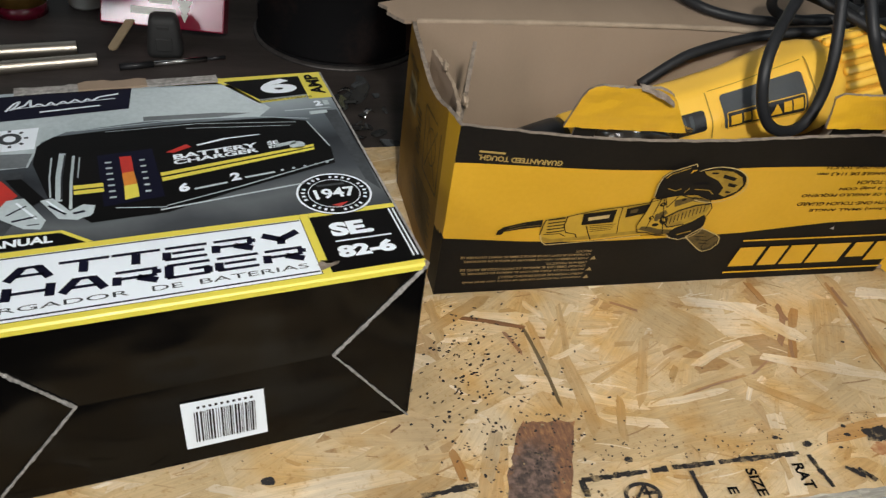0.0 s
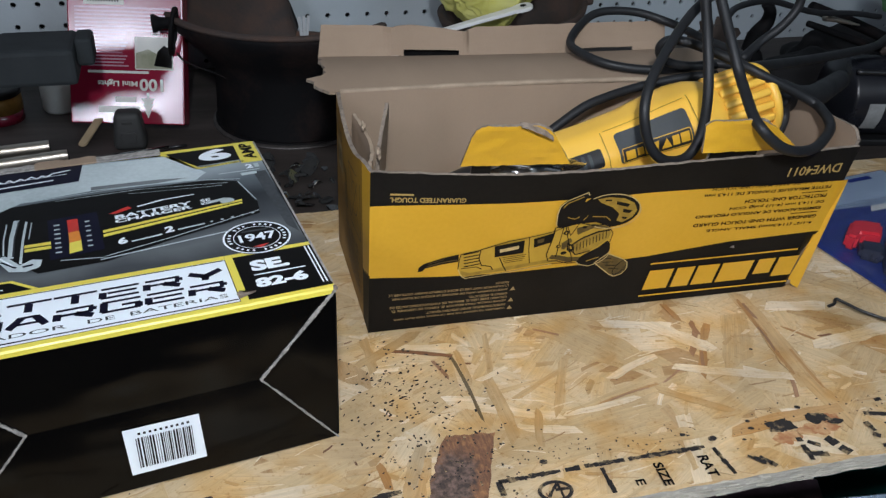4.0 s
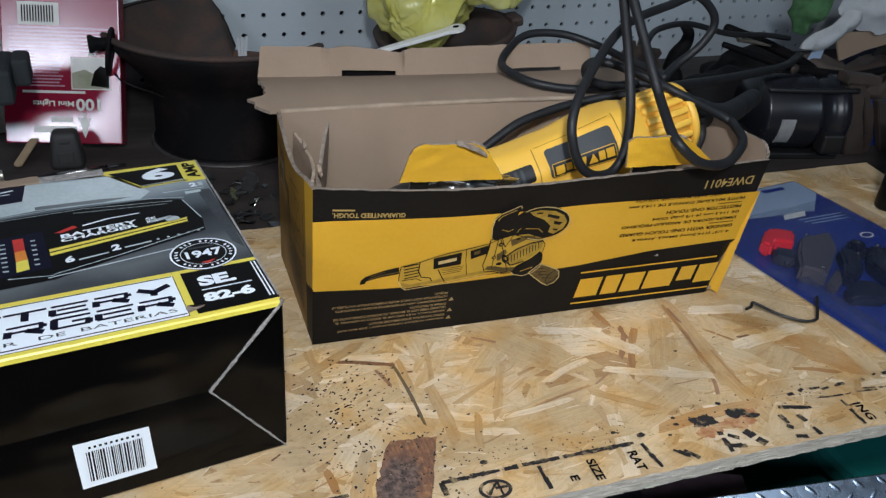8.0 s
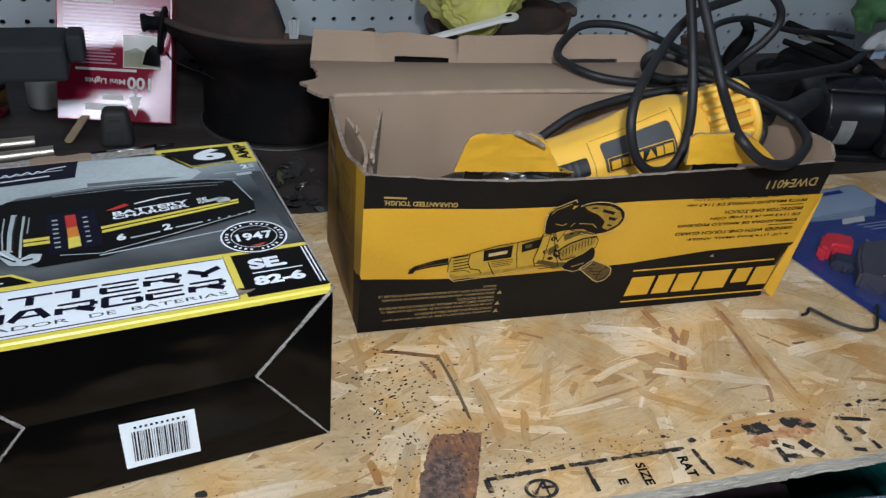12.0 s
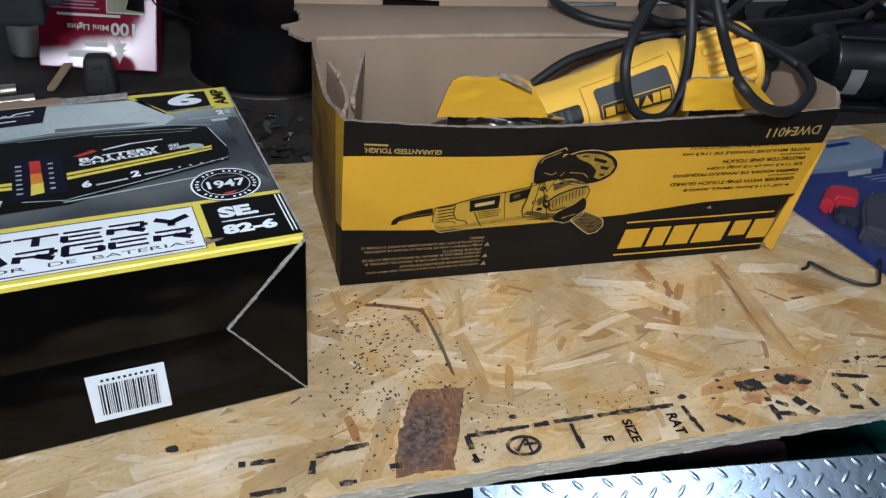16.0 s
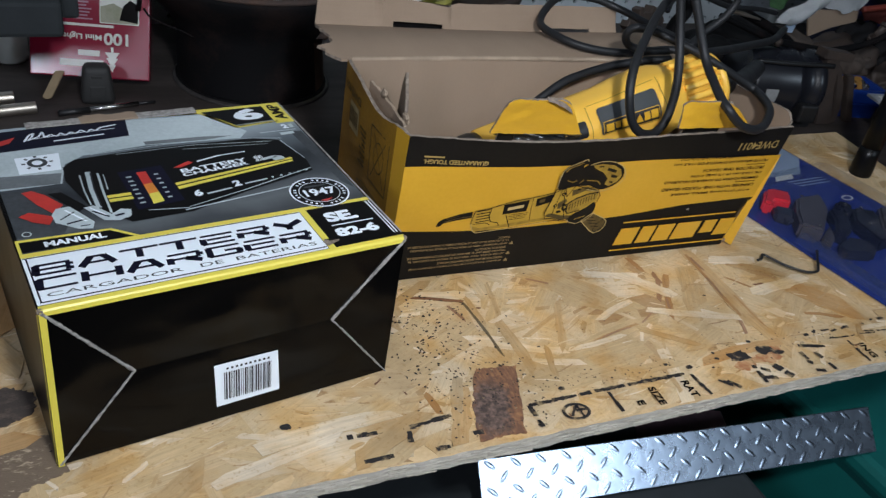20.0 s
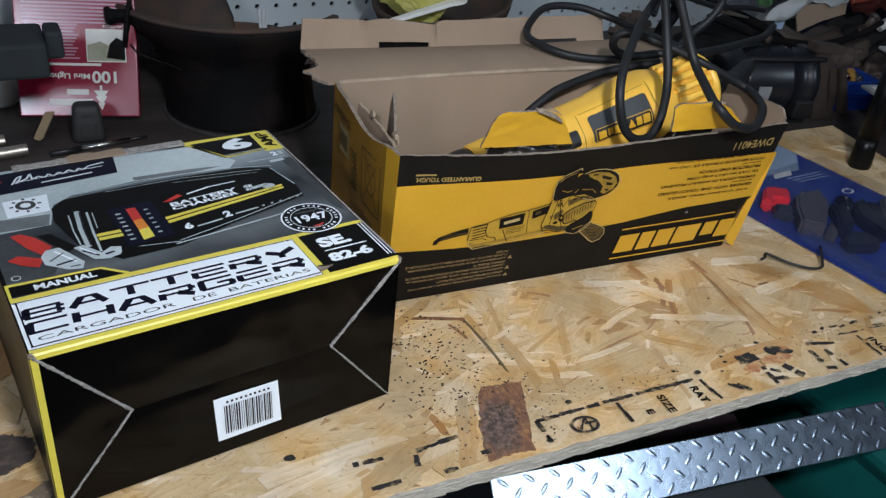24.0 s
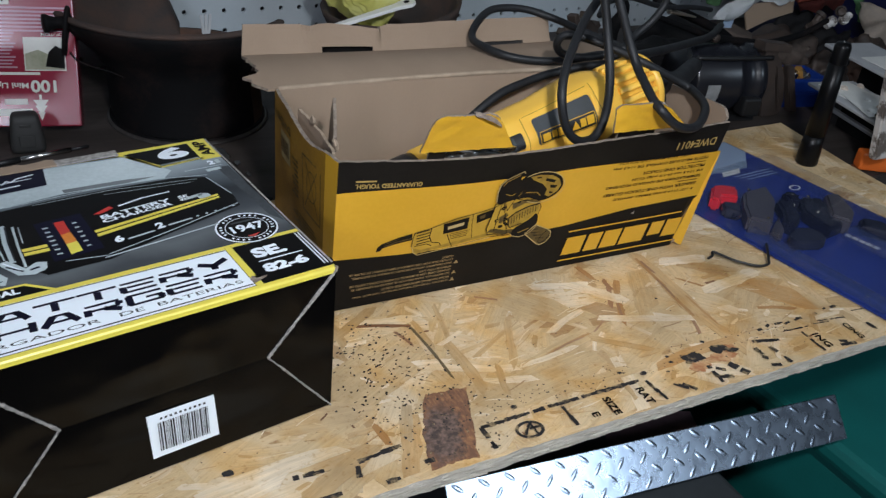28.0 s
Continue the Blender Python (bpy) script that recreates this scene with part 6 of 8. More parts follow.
part("torn_layer", sheet_bm(60, 8, layer_place, 0.0022), [M_KRAFT, M_KRAFT, M_FOLD], gbox, "ragged torn inner cardboard layer")
for k, (x, y, z, sx, sy, sz) in enumerate(((0.0105, 0.030, 0.1185, 0.0016, 0.0050, 0.0040), (0.0060, 0.066, 0.1215, 0.0016, 0.0048, 0.0034))):
    tuft = blob_bm((sx, sy, sz), 40 + k, 0.5, 1.6, 4)
    bmesh.ops.translate(tuft, vec=(x, y, z), verts=tuft.verts)
    part("paper_tuft", tuft, M_FOLD, gbox, "torn tuft of grey paper fibre", True)
# fold flap at the lower right corner
flat("corner_fold", [front_at(0.3238, 0.003, 0.001), (0.3295, 0.003, 0.0005), (0.3345, -0.006, 0.097), front_at(0.3305, 0.097, 0.001)], [(0, 1, 2, 3)], M_YELLOW, gbox, "bent yellow corner flap")
# clear plastic bag and a chrome shine in the box
b = blob_bm((0.030, 0.012, 0.007), 3, 0.5, 3, 3, True)
bmesh.ops.translate(b, vec=(0.105, 0.008, 0.114), verts=b.verts)
tagged(part("plastic_bag", b, M_STEEL, None, "", True), "crumpled shiny clear plastic in the carton", "plastic bag")

# ---- angle grinder ----
ga, gb = Vector((0.147, 0.060, 0.085)), Vector((0.318, 0.075, 0.129))
axis = (gb - ga).normalized()
gm = Matrix.Translation(ga) @ axis.to_track_quat("Z", "Y").to_matrix().to_4x4()
grinder = thing("angle_grinder", "yellow and black corded angle grinder lying in the open carton", "power tool", gm)


def grinder_body():
    prof = [(0.0, -0.06), (0.024, -0.06), (0.026, -0.02), (0.0262, 0.02), (0.0275, 0.05), (0.0312, 0.076), (0.0328, 0.092), (0.0318, 0.106), (0.0290, 0.116), (0.0268, 0.121), (0.0252, 0.123), (0.025, 0.160), (0.0, 0.160)]
    bm = lathe_bm(prof, 48)
    for v in bm.verts:
        a = math.atan2(v.co.y, v.co.x)
        k = 1 - 0.045 * math.cos(4 * a) ** 2
        v.co.x *= k
        v.co.y *= k
    return bm


part("housing", grinder_body(), M_TOOLYELLOW, grinder, "smooth yellow plastic housing", True)
for k in range(18):
    a = 2 * math.pi * k / 18
    fin = box_bm(0.0052, 0.0056, 0.036, 0.0016, at=(0.0262, 0, 0.140))
    bmesh.ops.transform(fin, matrix=Matrix.Rotation(a, 4, "Z"), verts=fin.verts)
    part("vent_fin", fin, M_TOOLYELLOW, grinder, "", True)
part("end_cap", lathe_bm([(0.0, 0.158), (0.026, 0.158), (0.0282, 0.159), (0.0292, 0.161), (0.0284, 0.164), (0.022, 0.166), (0.0, 0.167)], 40), M_TOOLYELLOW, grinder, "flared yellow end cap", True)
# the side that faces the room: which way round the axis
room_side = gm.to_3x3().inverted() @ Vector((-0.12, -0.86, 0.48))
ANG = math.atan2(room_side.y, room_side.x)


def on_body(lift):
    def put(s, h):
        z = s / 1000
        r = lerp_at(z, [-0.06, -0.02, 0.02, 0.05, 0.078, 0.098], [0.0243, 0.026, 0.0262, 0.0275, 0.0315, 0.0335]) + lift
        a = ANG - h / 1000 / 0.030
        r *= 1 - 0.045 * math.cos(4 * a) ** 2
        return (r * math.cos(a), r * math.sin(a), z)
    return put


def rounded(x0, y0, x1, y1, r, n=5):
    out = []
    for cx, cy, a in ((x1 - r, y1 - r, 0), (x0 + r, y1 - r, 90), (x0 + r, y0 + r, 180), (x1 - r, y0 + r, 270)):
        out += [(cx + r * math.cos(radians(a + 90 * k / n)), cy + r * math.sin(radians(a + 90 * k / n))) for k in range(n + 1)]
    return out


sign = 1.0
lab = lambda lift: (lambda x, y: on_body(lift)(x, y * sign))
plate = decal("name_plate", [rounded(36, -12.5, 90, 12.5, 3)], lab(0.0011), M_GREYPLASTIC, grinder, "dark grey name plate", 5)
decal("plate_border", [p for p in stroke(rounded(34.5, -14, 91.5, 14, 4) + rounded(34.5, -14, 91.5, 14, 4)[:1], 1.2)], lab(0.0008), M_TOOLYELLOW, grinder, "", 5)
decal("plate_ground", [rounded(38, -11.5, 88, -1.0, 1)], lab(0.0015), M_BLACKPLASTIC, grinder, "", 5)
decal("brand_shape", [rect(40, -10, 47, -3.5), rect(48.5, -9, 53, -3.5), [(54, -10), (63, -10), (64.5, -3.2), (54, -3.2)], [(65.5, -9.6), (73, -9.6), (70, -3)], rect(74, -9.3, 79, -3), rect(80, -9.2, 86.5, -2.8)], lab(0.0018), M_YELLOW, grinder, "plain yellow brand blocks", 5)
decal("plate_edge", [p for p in stroke(rounded(38, -11.5, 88, -1.0, 1) + rounded(38, -11.5, 88, -1.0, 1)[:1], 0.6)], lab(0.0018), M_YELLOW, grinder, "", 5)
decal("switch_recess", [rounded(-10, -11, 27, 8, 3)], lab(0.0009), M_TOOLYELLOW, grinder, "raised switch surround", 5)
decal("switch_slot", [rounded(-8, -9.5, 24, 5.5, 2)], lab(0.0013), M_BLACKPLASTIC, grinder, "black switch slot", 4)
for k in range(4):
    decal("switch_rib", [rounded(-2 + 5 * k, -7.5, 0.6 + 5 * k, 3.5, 1)], lab(0.0022), M_GREYPLASTIC, grinder, "moulded thumb rib", 4)
decal("seam_line", stroke([(28, -17), (28, 17)], 0.7) + stroke([(96, -20), (95, 20)], 0.7) + stroke([(30, 17.2), (92, 18.6)], 0.5), lab(0.0009), M_OLIVEPRINT, grinder, "dark moulded seam line", 4)
# gear head hidden lower in the box
part("gear_head", lathe_bm([(0, -0.092), (0.018, -0.092), (0.022, -0.088), (0.023, -0.066), (0.022, -0.06), (0, -0.06)], 32), M_BLACKPLASTIC, grinder, "dark metal gear head", True)
part("strain_relief", tube_bm([gm.inverted() @ Vector(p) for p in ((0.318, 0.076, 0.129), (0.350, 0.093, 0.117), (0.389, 0.12, 0.108), (0.445, 0.163, 0.104))], lambda s: 0.0125 - 0.004 * s, 14), M_RUBBER, grinder, "black rubber cord sleeve", True)

# ---- power cord of the grinder: one cable in loose hanks ----
cord = thing("power_cord", "thick black rubber power cord looped over the carton", "cable")
CR = 0.0035
for pts in (
    [(0.308, 0.100, 0.139), (0.293, 0.120, 0.138), (0.263, 0.130, 0.131), (0.235, 0.135, 0.130), (0.210, 0.145, 0.132), (0.197, 0.165, 0.134), (0.197, 0.190, 0.134), (0.209, 0.208, 0.141), (0.232, 0.222, 0.150), (0.266, 0.222, 0.150), (0.294, 0.208, 0.144), (0.307, 0.180, 0.141), (0.319, 0.150, 0.139), (0.318, 0.120, 0.142)],
    [(0.150, 0.098, 0.096), (0.178, 0.105, 0.112), (0.199, 0.110, 0.118), (0.230, 0.115, 0.124), (0.260, 0.115, 0.129), (0.288, 0.110, 0.133)],
    [(0.223, 0.060, 0.245), (0.227, 0.055, 0.223), (0.233, 0.045, 0.186), (0.234, 0.030, 0.149), (0.232, 0.025, 0.121), (0.221, 0.020, 0.108), (0.202, 0.015, 0.110), (0.189, 0.015, 0.123), (0.184, 0.020, 0.145), (0.194, 0.035, 0.162), (0.218, 0.060, 0.179), (0.241, 0.080, 0.192), (0.268, 0.100, 0.198), (0.309, 0.120, 0.203), (0.336, 0.130, 0.207), (0.355, 0.130, 0.194), (0.359, 0.130, 0.180), (0.349, 0.130, 0.164), (0.333, 0.130, 0.151), (0.313, 0.120, 0.141)],
    [(0.223, 0.060, 0.245), (0.218, 0.062, 0.262), (0.214, 0.058, 0.268), (0.217, 0.053, 0.262), (0.223, 0.050, 0.247), (0.229, 0.045, 0.225), (0.236, 0.038, 0.205), (0.247, 0.022, 0.169), (0.243, -0.001, 0.158), (0.240, -0.017, 0.152), (0.241, -0.027, 0.148), (0.249, -0.029, 0.141), (0.259, -0.029, 0.135), (0.276, -0.024, 0.130), (0.296, -0.012, 0.127), (0.315, 0.004, 0.128), (0.326, 0.018, 0.129), (0.331, 0.034, 0.131), (0.331, 0.050, 0.133), (0.293, 0.060, 0.150), (0.276, 0.080, 0.156), (0.256, 0.100, 0.161), (0.242, 0.110, 0.161), (0.238, 0.115, 0.153), (0.247, 0.120, 0.142), (0.266, 0.120, 0.137), (0.292, 0.120, 0.137)],
    [(0.296, 0.100, 0.146), (0.310, 0.090, 0.139), (0.322, 0.075, 0.128), (0.328, 0.070, 0.113), (0.320, 0.062, 0.100)],
):
    part("cable_loop", tube_bm(pts, CR, 12, 7), M_RUBBER, cord, "", True)


# ---- tread plate and things under the bench ----
tp_a, tp_b = Vector((0.568, -0.048, -0.20)), Vector((0.108, -0.018, -0.20))
tp_x = (tp_a - tp_b).normalized()
tp_y = Vector((0.0, 0.72, 0.70))
tp_y = (tp_y - tp_x * tp_y.dot(tp_x)).normalized()
tp_z = tp_x.cross(tp_y)
tread_m = Matrix.Translation(tp_b) @ Matrix((tp_x, tp_y, tp_z)).transposed().to_4x4()
tread = thing("tread_plate", "bright aluminium diamond tread plate strip below the bench edge", "metal plate", tread_m)
TL, TW = (tp_a - tp_b).length, 0.048
part("plate_sheet", box_bm(TL, TW, 0.003, 0.0006, at=(TL / 2, -TW / 2, -0.0015)), M_TREAD, tread)
part("plate_lip", box_bm(TL, 0.003, 0.03, 0.0006, at=(TL / 2, -TW + 0.0012, -0.0165)), M_TREAD, tread, "bent down lip")


def lug_mesh():
    bm = bmesh.new()
    n = 10
    ring = [bm.verts.new((0.0070 * math.cos(a), 0.0024 * math.sin(a), 0)) for a in (2 * math.pi * k / n for k in range(n))]
    mid = [bm.verts.new((0.0040 * math.cos(a), 0.0008 * math.sin(a), 0.00034)) for a in (2 * math.pi * k / n for k in range(n))]
    for k in range(n):
        bm.faces.new((ring[k], ring[(k + 1) % n], mid[(k + 1) % n], mid[k]))
    bm.faces.new(mid)
    me = bpy.data.meshes.new("lug")
    bm.to_mesh(me)
    bm.free()
    me.materials.append(M_TREAD)
    me.polygons.foreach_set("use_smooth", [True] * len(me.polygons))
    return me


lug = lug_mesh()
for i in range(22):
    for j in range(4):
        x = TL - 0.008 - i * 0.026 - (j % 2) * 0.013
        if x < 0.006:
            continue
        ob = new("lug", lug)
        ob.parent = tread
        ob.matrix_local = pose(x, -0.006 - j * 0.0118, 0.0, 0, 0, 50 if j % 2 else -40)

tote = thing("storage_tote", "teal plastic storage tote under the bench", "storage tote", pose(0.86, -0.02, -0.90, 0, 0, 4))
part("tote_body", box_bm(0.56, 0.40, 0.58, 0.02, at=(0, 0, 0.33)), M_TEAL, tote)
part("tote_lid", box_bm(0.60, 0.44, 0.03, 0.01, at=(0, 0, 0.635)), M_TEAL, tote, "teal lid")
crate = thing("storage_crate", "dark cluttered crate under the bench", "crate", pose(0.1, 0.05, -0.92, 0, 0, 2))
part("crate_body", box_bm(0.60, 0.5, 0.64, 0.01, at=(0, 0, 0.32)), M_BLACKPLASTIC, crate)
part("crate_rim", box_bm(0.63, 0.53, 0.03, 0.008, at=(0, 0, 0.648)), M_GREYPLASTIC, crate, "grey moulded rim")
paper = thing("paper_label", "small printed paper lying in the dark under the bench", "paper", pose(0.385, 0.02, -0.2565, 0, 0, -20))
part("paper_sheet", box_bm(0.11, 0.06, 0.0012), M_DULLPINK, paper)

# ---- blister pack, hook, flashlight ----
pack = thing("blister_pack", "blue carded blister pack with red and black parts inside", "package", pose(0.366, 0.146, 0.0004, 0, 0, -79.0))
PL, PW = 0.32, 0.176
card = part("backing_card", slab_bm(rounded(0, 0, PL, PW, 0.005), 0, 0.0012), M_BLUECARD, pack, "blue printed card")
PK = lambda lift: (lambda x, y: (x / 1000, y / 1000, 0.0012 + lift))
decal("pale_header", [[(1, 30), (1, 175), (30, 175), (58, 140), (48, 62)]], PK(0.0002), M_PALEBLUE, card, "pale blue header print")
decal("white_label", [[(54, 101), (55, 129), (63, 121), (62, 93)]], PK(0.0005), M_PAPER, card, "small white label")
decal("header_bar", [rect(6, 120, 12, 150)], PK(0.0005), M_BLUECARD, card)
decals("print_line", [q for k in range(3) for q in stroke([(67 + 5 * k, 106 + 4 * k), (71 + 5 * k, 162)], 1.4)], PK(0.0005), M_PALEBLUE, card, "pale printed line")
decal("round_mark", ring_polys(113, 147, 5, 8, 1.8, 20), PK(0.0005), M_WHITE, card, "white printed mark")
decals("brand_bar", [rect(198 + 6.6 * k, 100 + k, 203.4 + 6.6 * k, 106 + k) for k in range(5)], PK(0.0005), M_PAPER, card, "pale printed bar")


def bubble_bm(x0, y0, x1, y1, h, r=0.012):
    bm = bmesh.new()
    rings = []
    for inset, z in ((0, 0.0), (0.002, h * 0.7), (0.006, h), ):
        rings.append([bm.verts.new((x, y, z)) for x, y in rounded(x0 + inset, y0 + inset, x1 - inset, y1 - inset, r)])
    for a, b in zip(rings, rings[1:]):
        for k in range(len(a)):
            bm.faces.new((a[k], a[(k + 1) % len(a)], b[(k + 1) % len(b)], b[k]))
    bm.faces.new(rings[-1])
    bmesh.ops.translate(bm, vec=(0, 0, 0.0014), verts=bm.verts)
    return bm


bub = part("clear_bubble", bubble_bm(0.066, 0.004, 0.300, 0.156, 0.022), M_CLEAR, pack, "clear plastic bubble", True)
bub.visible_shadow = False
flange = part("clear_flange", slab_bm(rounded(0.0005, -0.0050, PL + 0.003, PW - 0.001, 0.005), 0.0015, 0.0024), M_CLEAR, pack, "clear plastic rim")
flange.visible_shadow = False
for x0, x1, y0, y1, h in ((0.150, 0.305, 0.006, 0.018, 0.010), (0.196, 0.306, 0.094, 0.112, 0.012)):
    ridge = part("moulded_ridge", bubble_bm(x0, y0, x1, y1, h, 0.004), M_BLISTER, pack, "long moulded plastic channel", True)
    ridge.visible_shadow = False
PACKED = (
    ("red_cap", "red plastic jaw cap", M_REDPLASTIC, 0.015, ((84, 40), (87, 50), (98, 62), (113, 44), (104, 32), (110, 20), (101, 16))),
    ("black_jaw", "black plastic jaw", M_PACKDARK, 0.012, ((107, 26), (119, 41), (134, 24), (119, 14))),
    ("grey_housing", "smoky grey plastic housing", M_SMOKE, 0.018, ((111, 53), (113, 88), (136, 71), (165, 24), (148, 11), (128, 31))),
    ("black_body", "black moulded tool body", M_PACKDARK, 0.015, ((134, 76), (142, 88), (152, 84), (170, 64), (176, 46), (166, 44), (152, 62))),
    ("black_grip", "black moulded grip", M_PACKDARK, 0.012, ((174, 50), (182, 62), (198, 64), (205, 50), (192, 22), (182, 26))),
    ("grey_plate", "smoky grey inner plate", M_SMOKE, 0.009, ((150, 60), (168, 44), (178, 22), (166, 24))),
    ("black_lever", "black moulded lever", M_PACKDARK, 0.015, ((141, 106), (154, 124), (196, 96), (196, 72), (160, 83))),
    ("grey_wing", "smoky grey moulded wing", M_SMOKE, 0.018, ((153, 130), (159, 146), (188, 126), (200, 100), (183, 93))),
    ("black_tail", "black tool tail", M_PACKDARK, 0.013, ((194, 128), (209, 141), (236, 138), (236, 128), (206, 114))),
    ("tool_hinge", "black round hinge", M_PACKDARK, 0.017, ((128, 96), (134, 104), (144, 103), (148, 95), (142, 88), (132, 89))),
)
for name, lab, m, h, pts in PACKED:
    part(name, slab_bm([(x / 1000, y / 1000) for x, y in pts], 0.0015, h, 0.0025), m, pack, lab)
# Small steel studs added to give the glints seen on the packed parts.
for x, y, z in ((112, 60, 0.0182), (150, 82, 0.0152), (146, 112, 0.0152), (138, 96, 0.0172), (170, 92, 0.0152), (158, 26, 0.0182), (270, 13, 0.004), (286, 40, 0.004)):
    part("glint_stud", lathe_bm([(0, 0.0), (0.0019, 0.0), (0.0015, 0.0009), (0, 0.0011)], 12, m=Matrix.Translation((x / 1000, y / 1000, z))), M_STEEL, pack, "", True)

hook = tagged(part("wire_hook", tube_bm([(0.336, -0.026, 0.0035), (0.342, -0.024, 0.0035), (0.346, -0.020, 0.0045), (0.350, -0.024, 0.004), (0.358, -0.037, 0.0035), (0.371, -0.049, 0.0035), (0.383, -0.050, 0.0035), (0.388, -0.045, 0.005), (0.398, -0.030, 0.010)], 0.0012, 8), M_BLACKPLASTIC, None, "", True), "thin bent black wire hook on the board", "hook")

torch = thing("flashlight", "slim black metal flashlight standing on its head", "flashlight", pose(0.600, 0.112, 0.0008, 0, -3, 0))
part("head", lathe_bm([(0, 0), (0.0116, 0), (0.0121, 0.002), (0.0120, 0.012), (0.0114, 0.022), (0.0108, 0.034), (0, 0.034)], 32), M_TORCH, torch, "flared black head", True)
part("barrel", lathe_bm([(0, 0.034), (0.0106, 0.034), (0.0096, 0.080), (0.0090, 0.116), (0, 0.116)], 28), M_TORCH, torch, "smooth black barrel", True)
part("tail_cap", lathe_bm([(0, 0.116), (0.0090, 0.116), (0.0091, 0.117), (0.0086, 0.134), (0.0070, 0.138), (0, 0.1385)], 28), M_TORCH, torch, "", True)
part("tail_stud", lathe_bm([(0, 0.138), (0.0016, 0.138), (0.0011, 0.1396), (0, 0.140)], 12), M_STEEL, torch, "small bright stud", True)

WT = -0.0125
# ---- red carton, leaning upside down ----
redbox = thing("light_carton", "glossy red string light carton leaning upside down", "box", pose(-0.243, 0.388, WT, -23, 0, -10))
RW, RD, RH = 0.112, 0.022, 0.23
part("carton_body", box_bm(RW, RD, RH, 0.0015, at=(RW / 2, RD / 2, RH / 2 + 0.012)), M_REDBOX, redbox)
RP = lambda lift: (lambda x, z: (x * 0.926 / 1000, -lift, z / 1000 + 0.012))
decals("print_rule", [rect(8, 91 + 3.6 * k, 113, 92.7 + 3.6 * k) for k in range(7)], RP(0.0005), M_PINKLINE, redbox, "pale printed line")
decals("print_rule", [rect(8 + (k * 7) % 4, 56.6 + 3.2 * k, 63 - (k * 5) % 7, 58.0 + 3.2 * k) for k in range(11)], RP(0.0005), M_PINKLINE, redbox)
decal("printed_picture", [rect(70, 54, 110, 86)], RP(0.0005), M_PAPER, redbox, "pale printed picture")
decal("picture_scene", [[(71, 55), (109, 55), (109, 72), (95, 69), (84, 74), (71, 70)]], RP(0.0008), M_PICGREEN, redbox)
decal("picture_dark", [[(90, 58), (109, 56), (109, 74), (101, 78), (94, 72)]], RP(0.0011), M_CH_BLACK, redbox, "dark part of the printed picture")
decal("white_rule", [rect(20, 50, 84, 52.5)], RP(0.0005), M_PAPER, redbox)
upside = lambda x1, z1: (lambda u, v: RP(0.0006)(x1 - u, z1 - v))
lettering("count_word", "100", 25, 12, upside(99, 45), M_PAPER, redbox, 0.03)
lettering("light_word", "Mini Lights", 42, 7, upside(72, 44), M_PAPER, redbox, 0.02)
lettering("caution_word", "CAUTION", 22, 3, upside(110, 90), M_PAPER, redbox, 0.02)
decal("tree_shape", [[(75, 26), (90, 26), (86, 20.5), (88.5, 20.5), (84.4, 14), (86.2, 14), (82.5, 6), (78.8, 14), (80.6, 14), (76.5, 20.5), (79, 20.5)], rect(81.2, 26.2, 83.8, 31)], RP(0.0005), M_PAPER, redbox, "white tree shape")
decals("brand_bar", [rect(48, 21.5, 70, 27), rect(30, 11, 74, 17.5)], RP(0.0005), M_PAPER, redbox, "pale brand bar")
decal("barcode_label", [rect(18, 116, 60, 138)], RP(0.0006), M_PAPER, redbox, "white barcode label")
decals("barcode_bar", [rect(22 + 2.8 * k, 119, 23.5 + 2.8 * k, 135) for k in range(12)], RP(0.0009), M_CH_BLACK, redbox)

# ---- broken cast iron pot ----
pot = thing("iron_pot", "rusty dark cast iron pot with a broken rim", "pot", pose(-0.021, 0.452, WT))
PR, PH = 0.120, 0.112
OUT = [(0.076, 0.0), (0.079, 0.008), (0.078, 0.055), (0.093, 0.074), (0.114, 0.094), (0.122, 0.104), (0.124, 0.112)]
wall_prof = lambda h: [(r, min(z, h)) for r, z in OUT if z <= h + 0.02] + [(r - 0.006, min(z, h)) for r, z in reversed(OUT) if z <= h + 0.02 and z > 0]
def broken(bm):
    """Cuts the wall down along a slant where the pot is broken."""
    for v in bm.verts:
        a = math.degrees(math.atan2(v.co.y, v.co.x)) % 360
        if 80 < a < 101:
            top = lerp_at(a, [81, 86, 91, 94, 101], [0.058, 0.088, 0.104, PH - 0.003, PH]) + 0.002 * noise.noise(Vector((a * 0.6, 2, 0)))
            v.co.z = min(v.co.z, top)
    return lean(bm)


def lean(bm):
    """The pot leans back: its foot stands further forward than its rim."""
    for v in bm.verts:
        v.co.y -= 0.044 * (1 - v.co.z / PH)
    return bm


part("pot_wall", broken(lathe_bm(wall_prof(PH), 66, 81, 318)), M_IRON, pot, "dark rusty flared pot wall", True)
inner = lathe_bm([(r - 0.0066, z) for r, z in OUT], 60, 81, 300)
part("pot_inside", broken(inner), M_POTDUST, pot, "dusty rust brown inner face", True)
part("broken_wall", lean(lathe_bm(wall_prof(0.060), 36, -42, 81)), M_RUST, pot, "broken low stretch of wall", True)
part("rim_lip", lathe_bm([(0.120, 0.108), (0.1258, 0.109), (0.1265, 0.1115), (0.1245, 0.1135), (0.119, 0.1130)], 60, 102, 318), M_POTDUST, pot, "rusty rolled rim", True)
part("pot_floor", lean(lathe_bm([(0, 0.002), (0.081, 0.0), (0.081, 0.005), (0, 0.006)], 48)), M_IRON, pot)
part("pot_foot", lean(lathe_bm([(0.078, 0.0), (0.0838, 0.0), (0.0842, 0.0014), (0.0826, 0.0026), (0.078, 0.0040)], 60)), M_WORNIRON, pot, "thin worn foot flange", True)
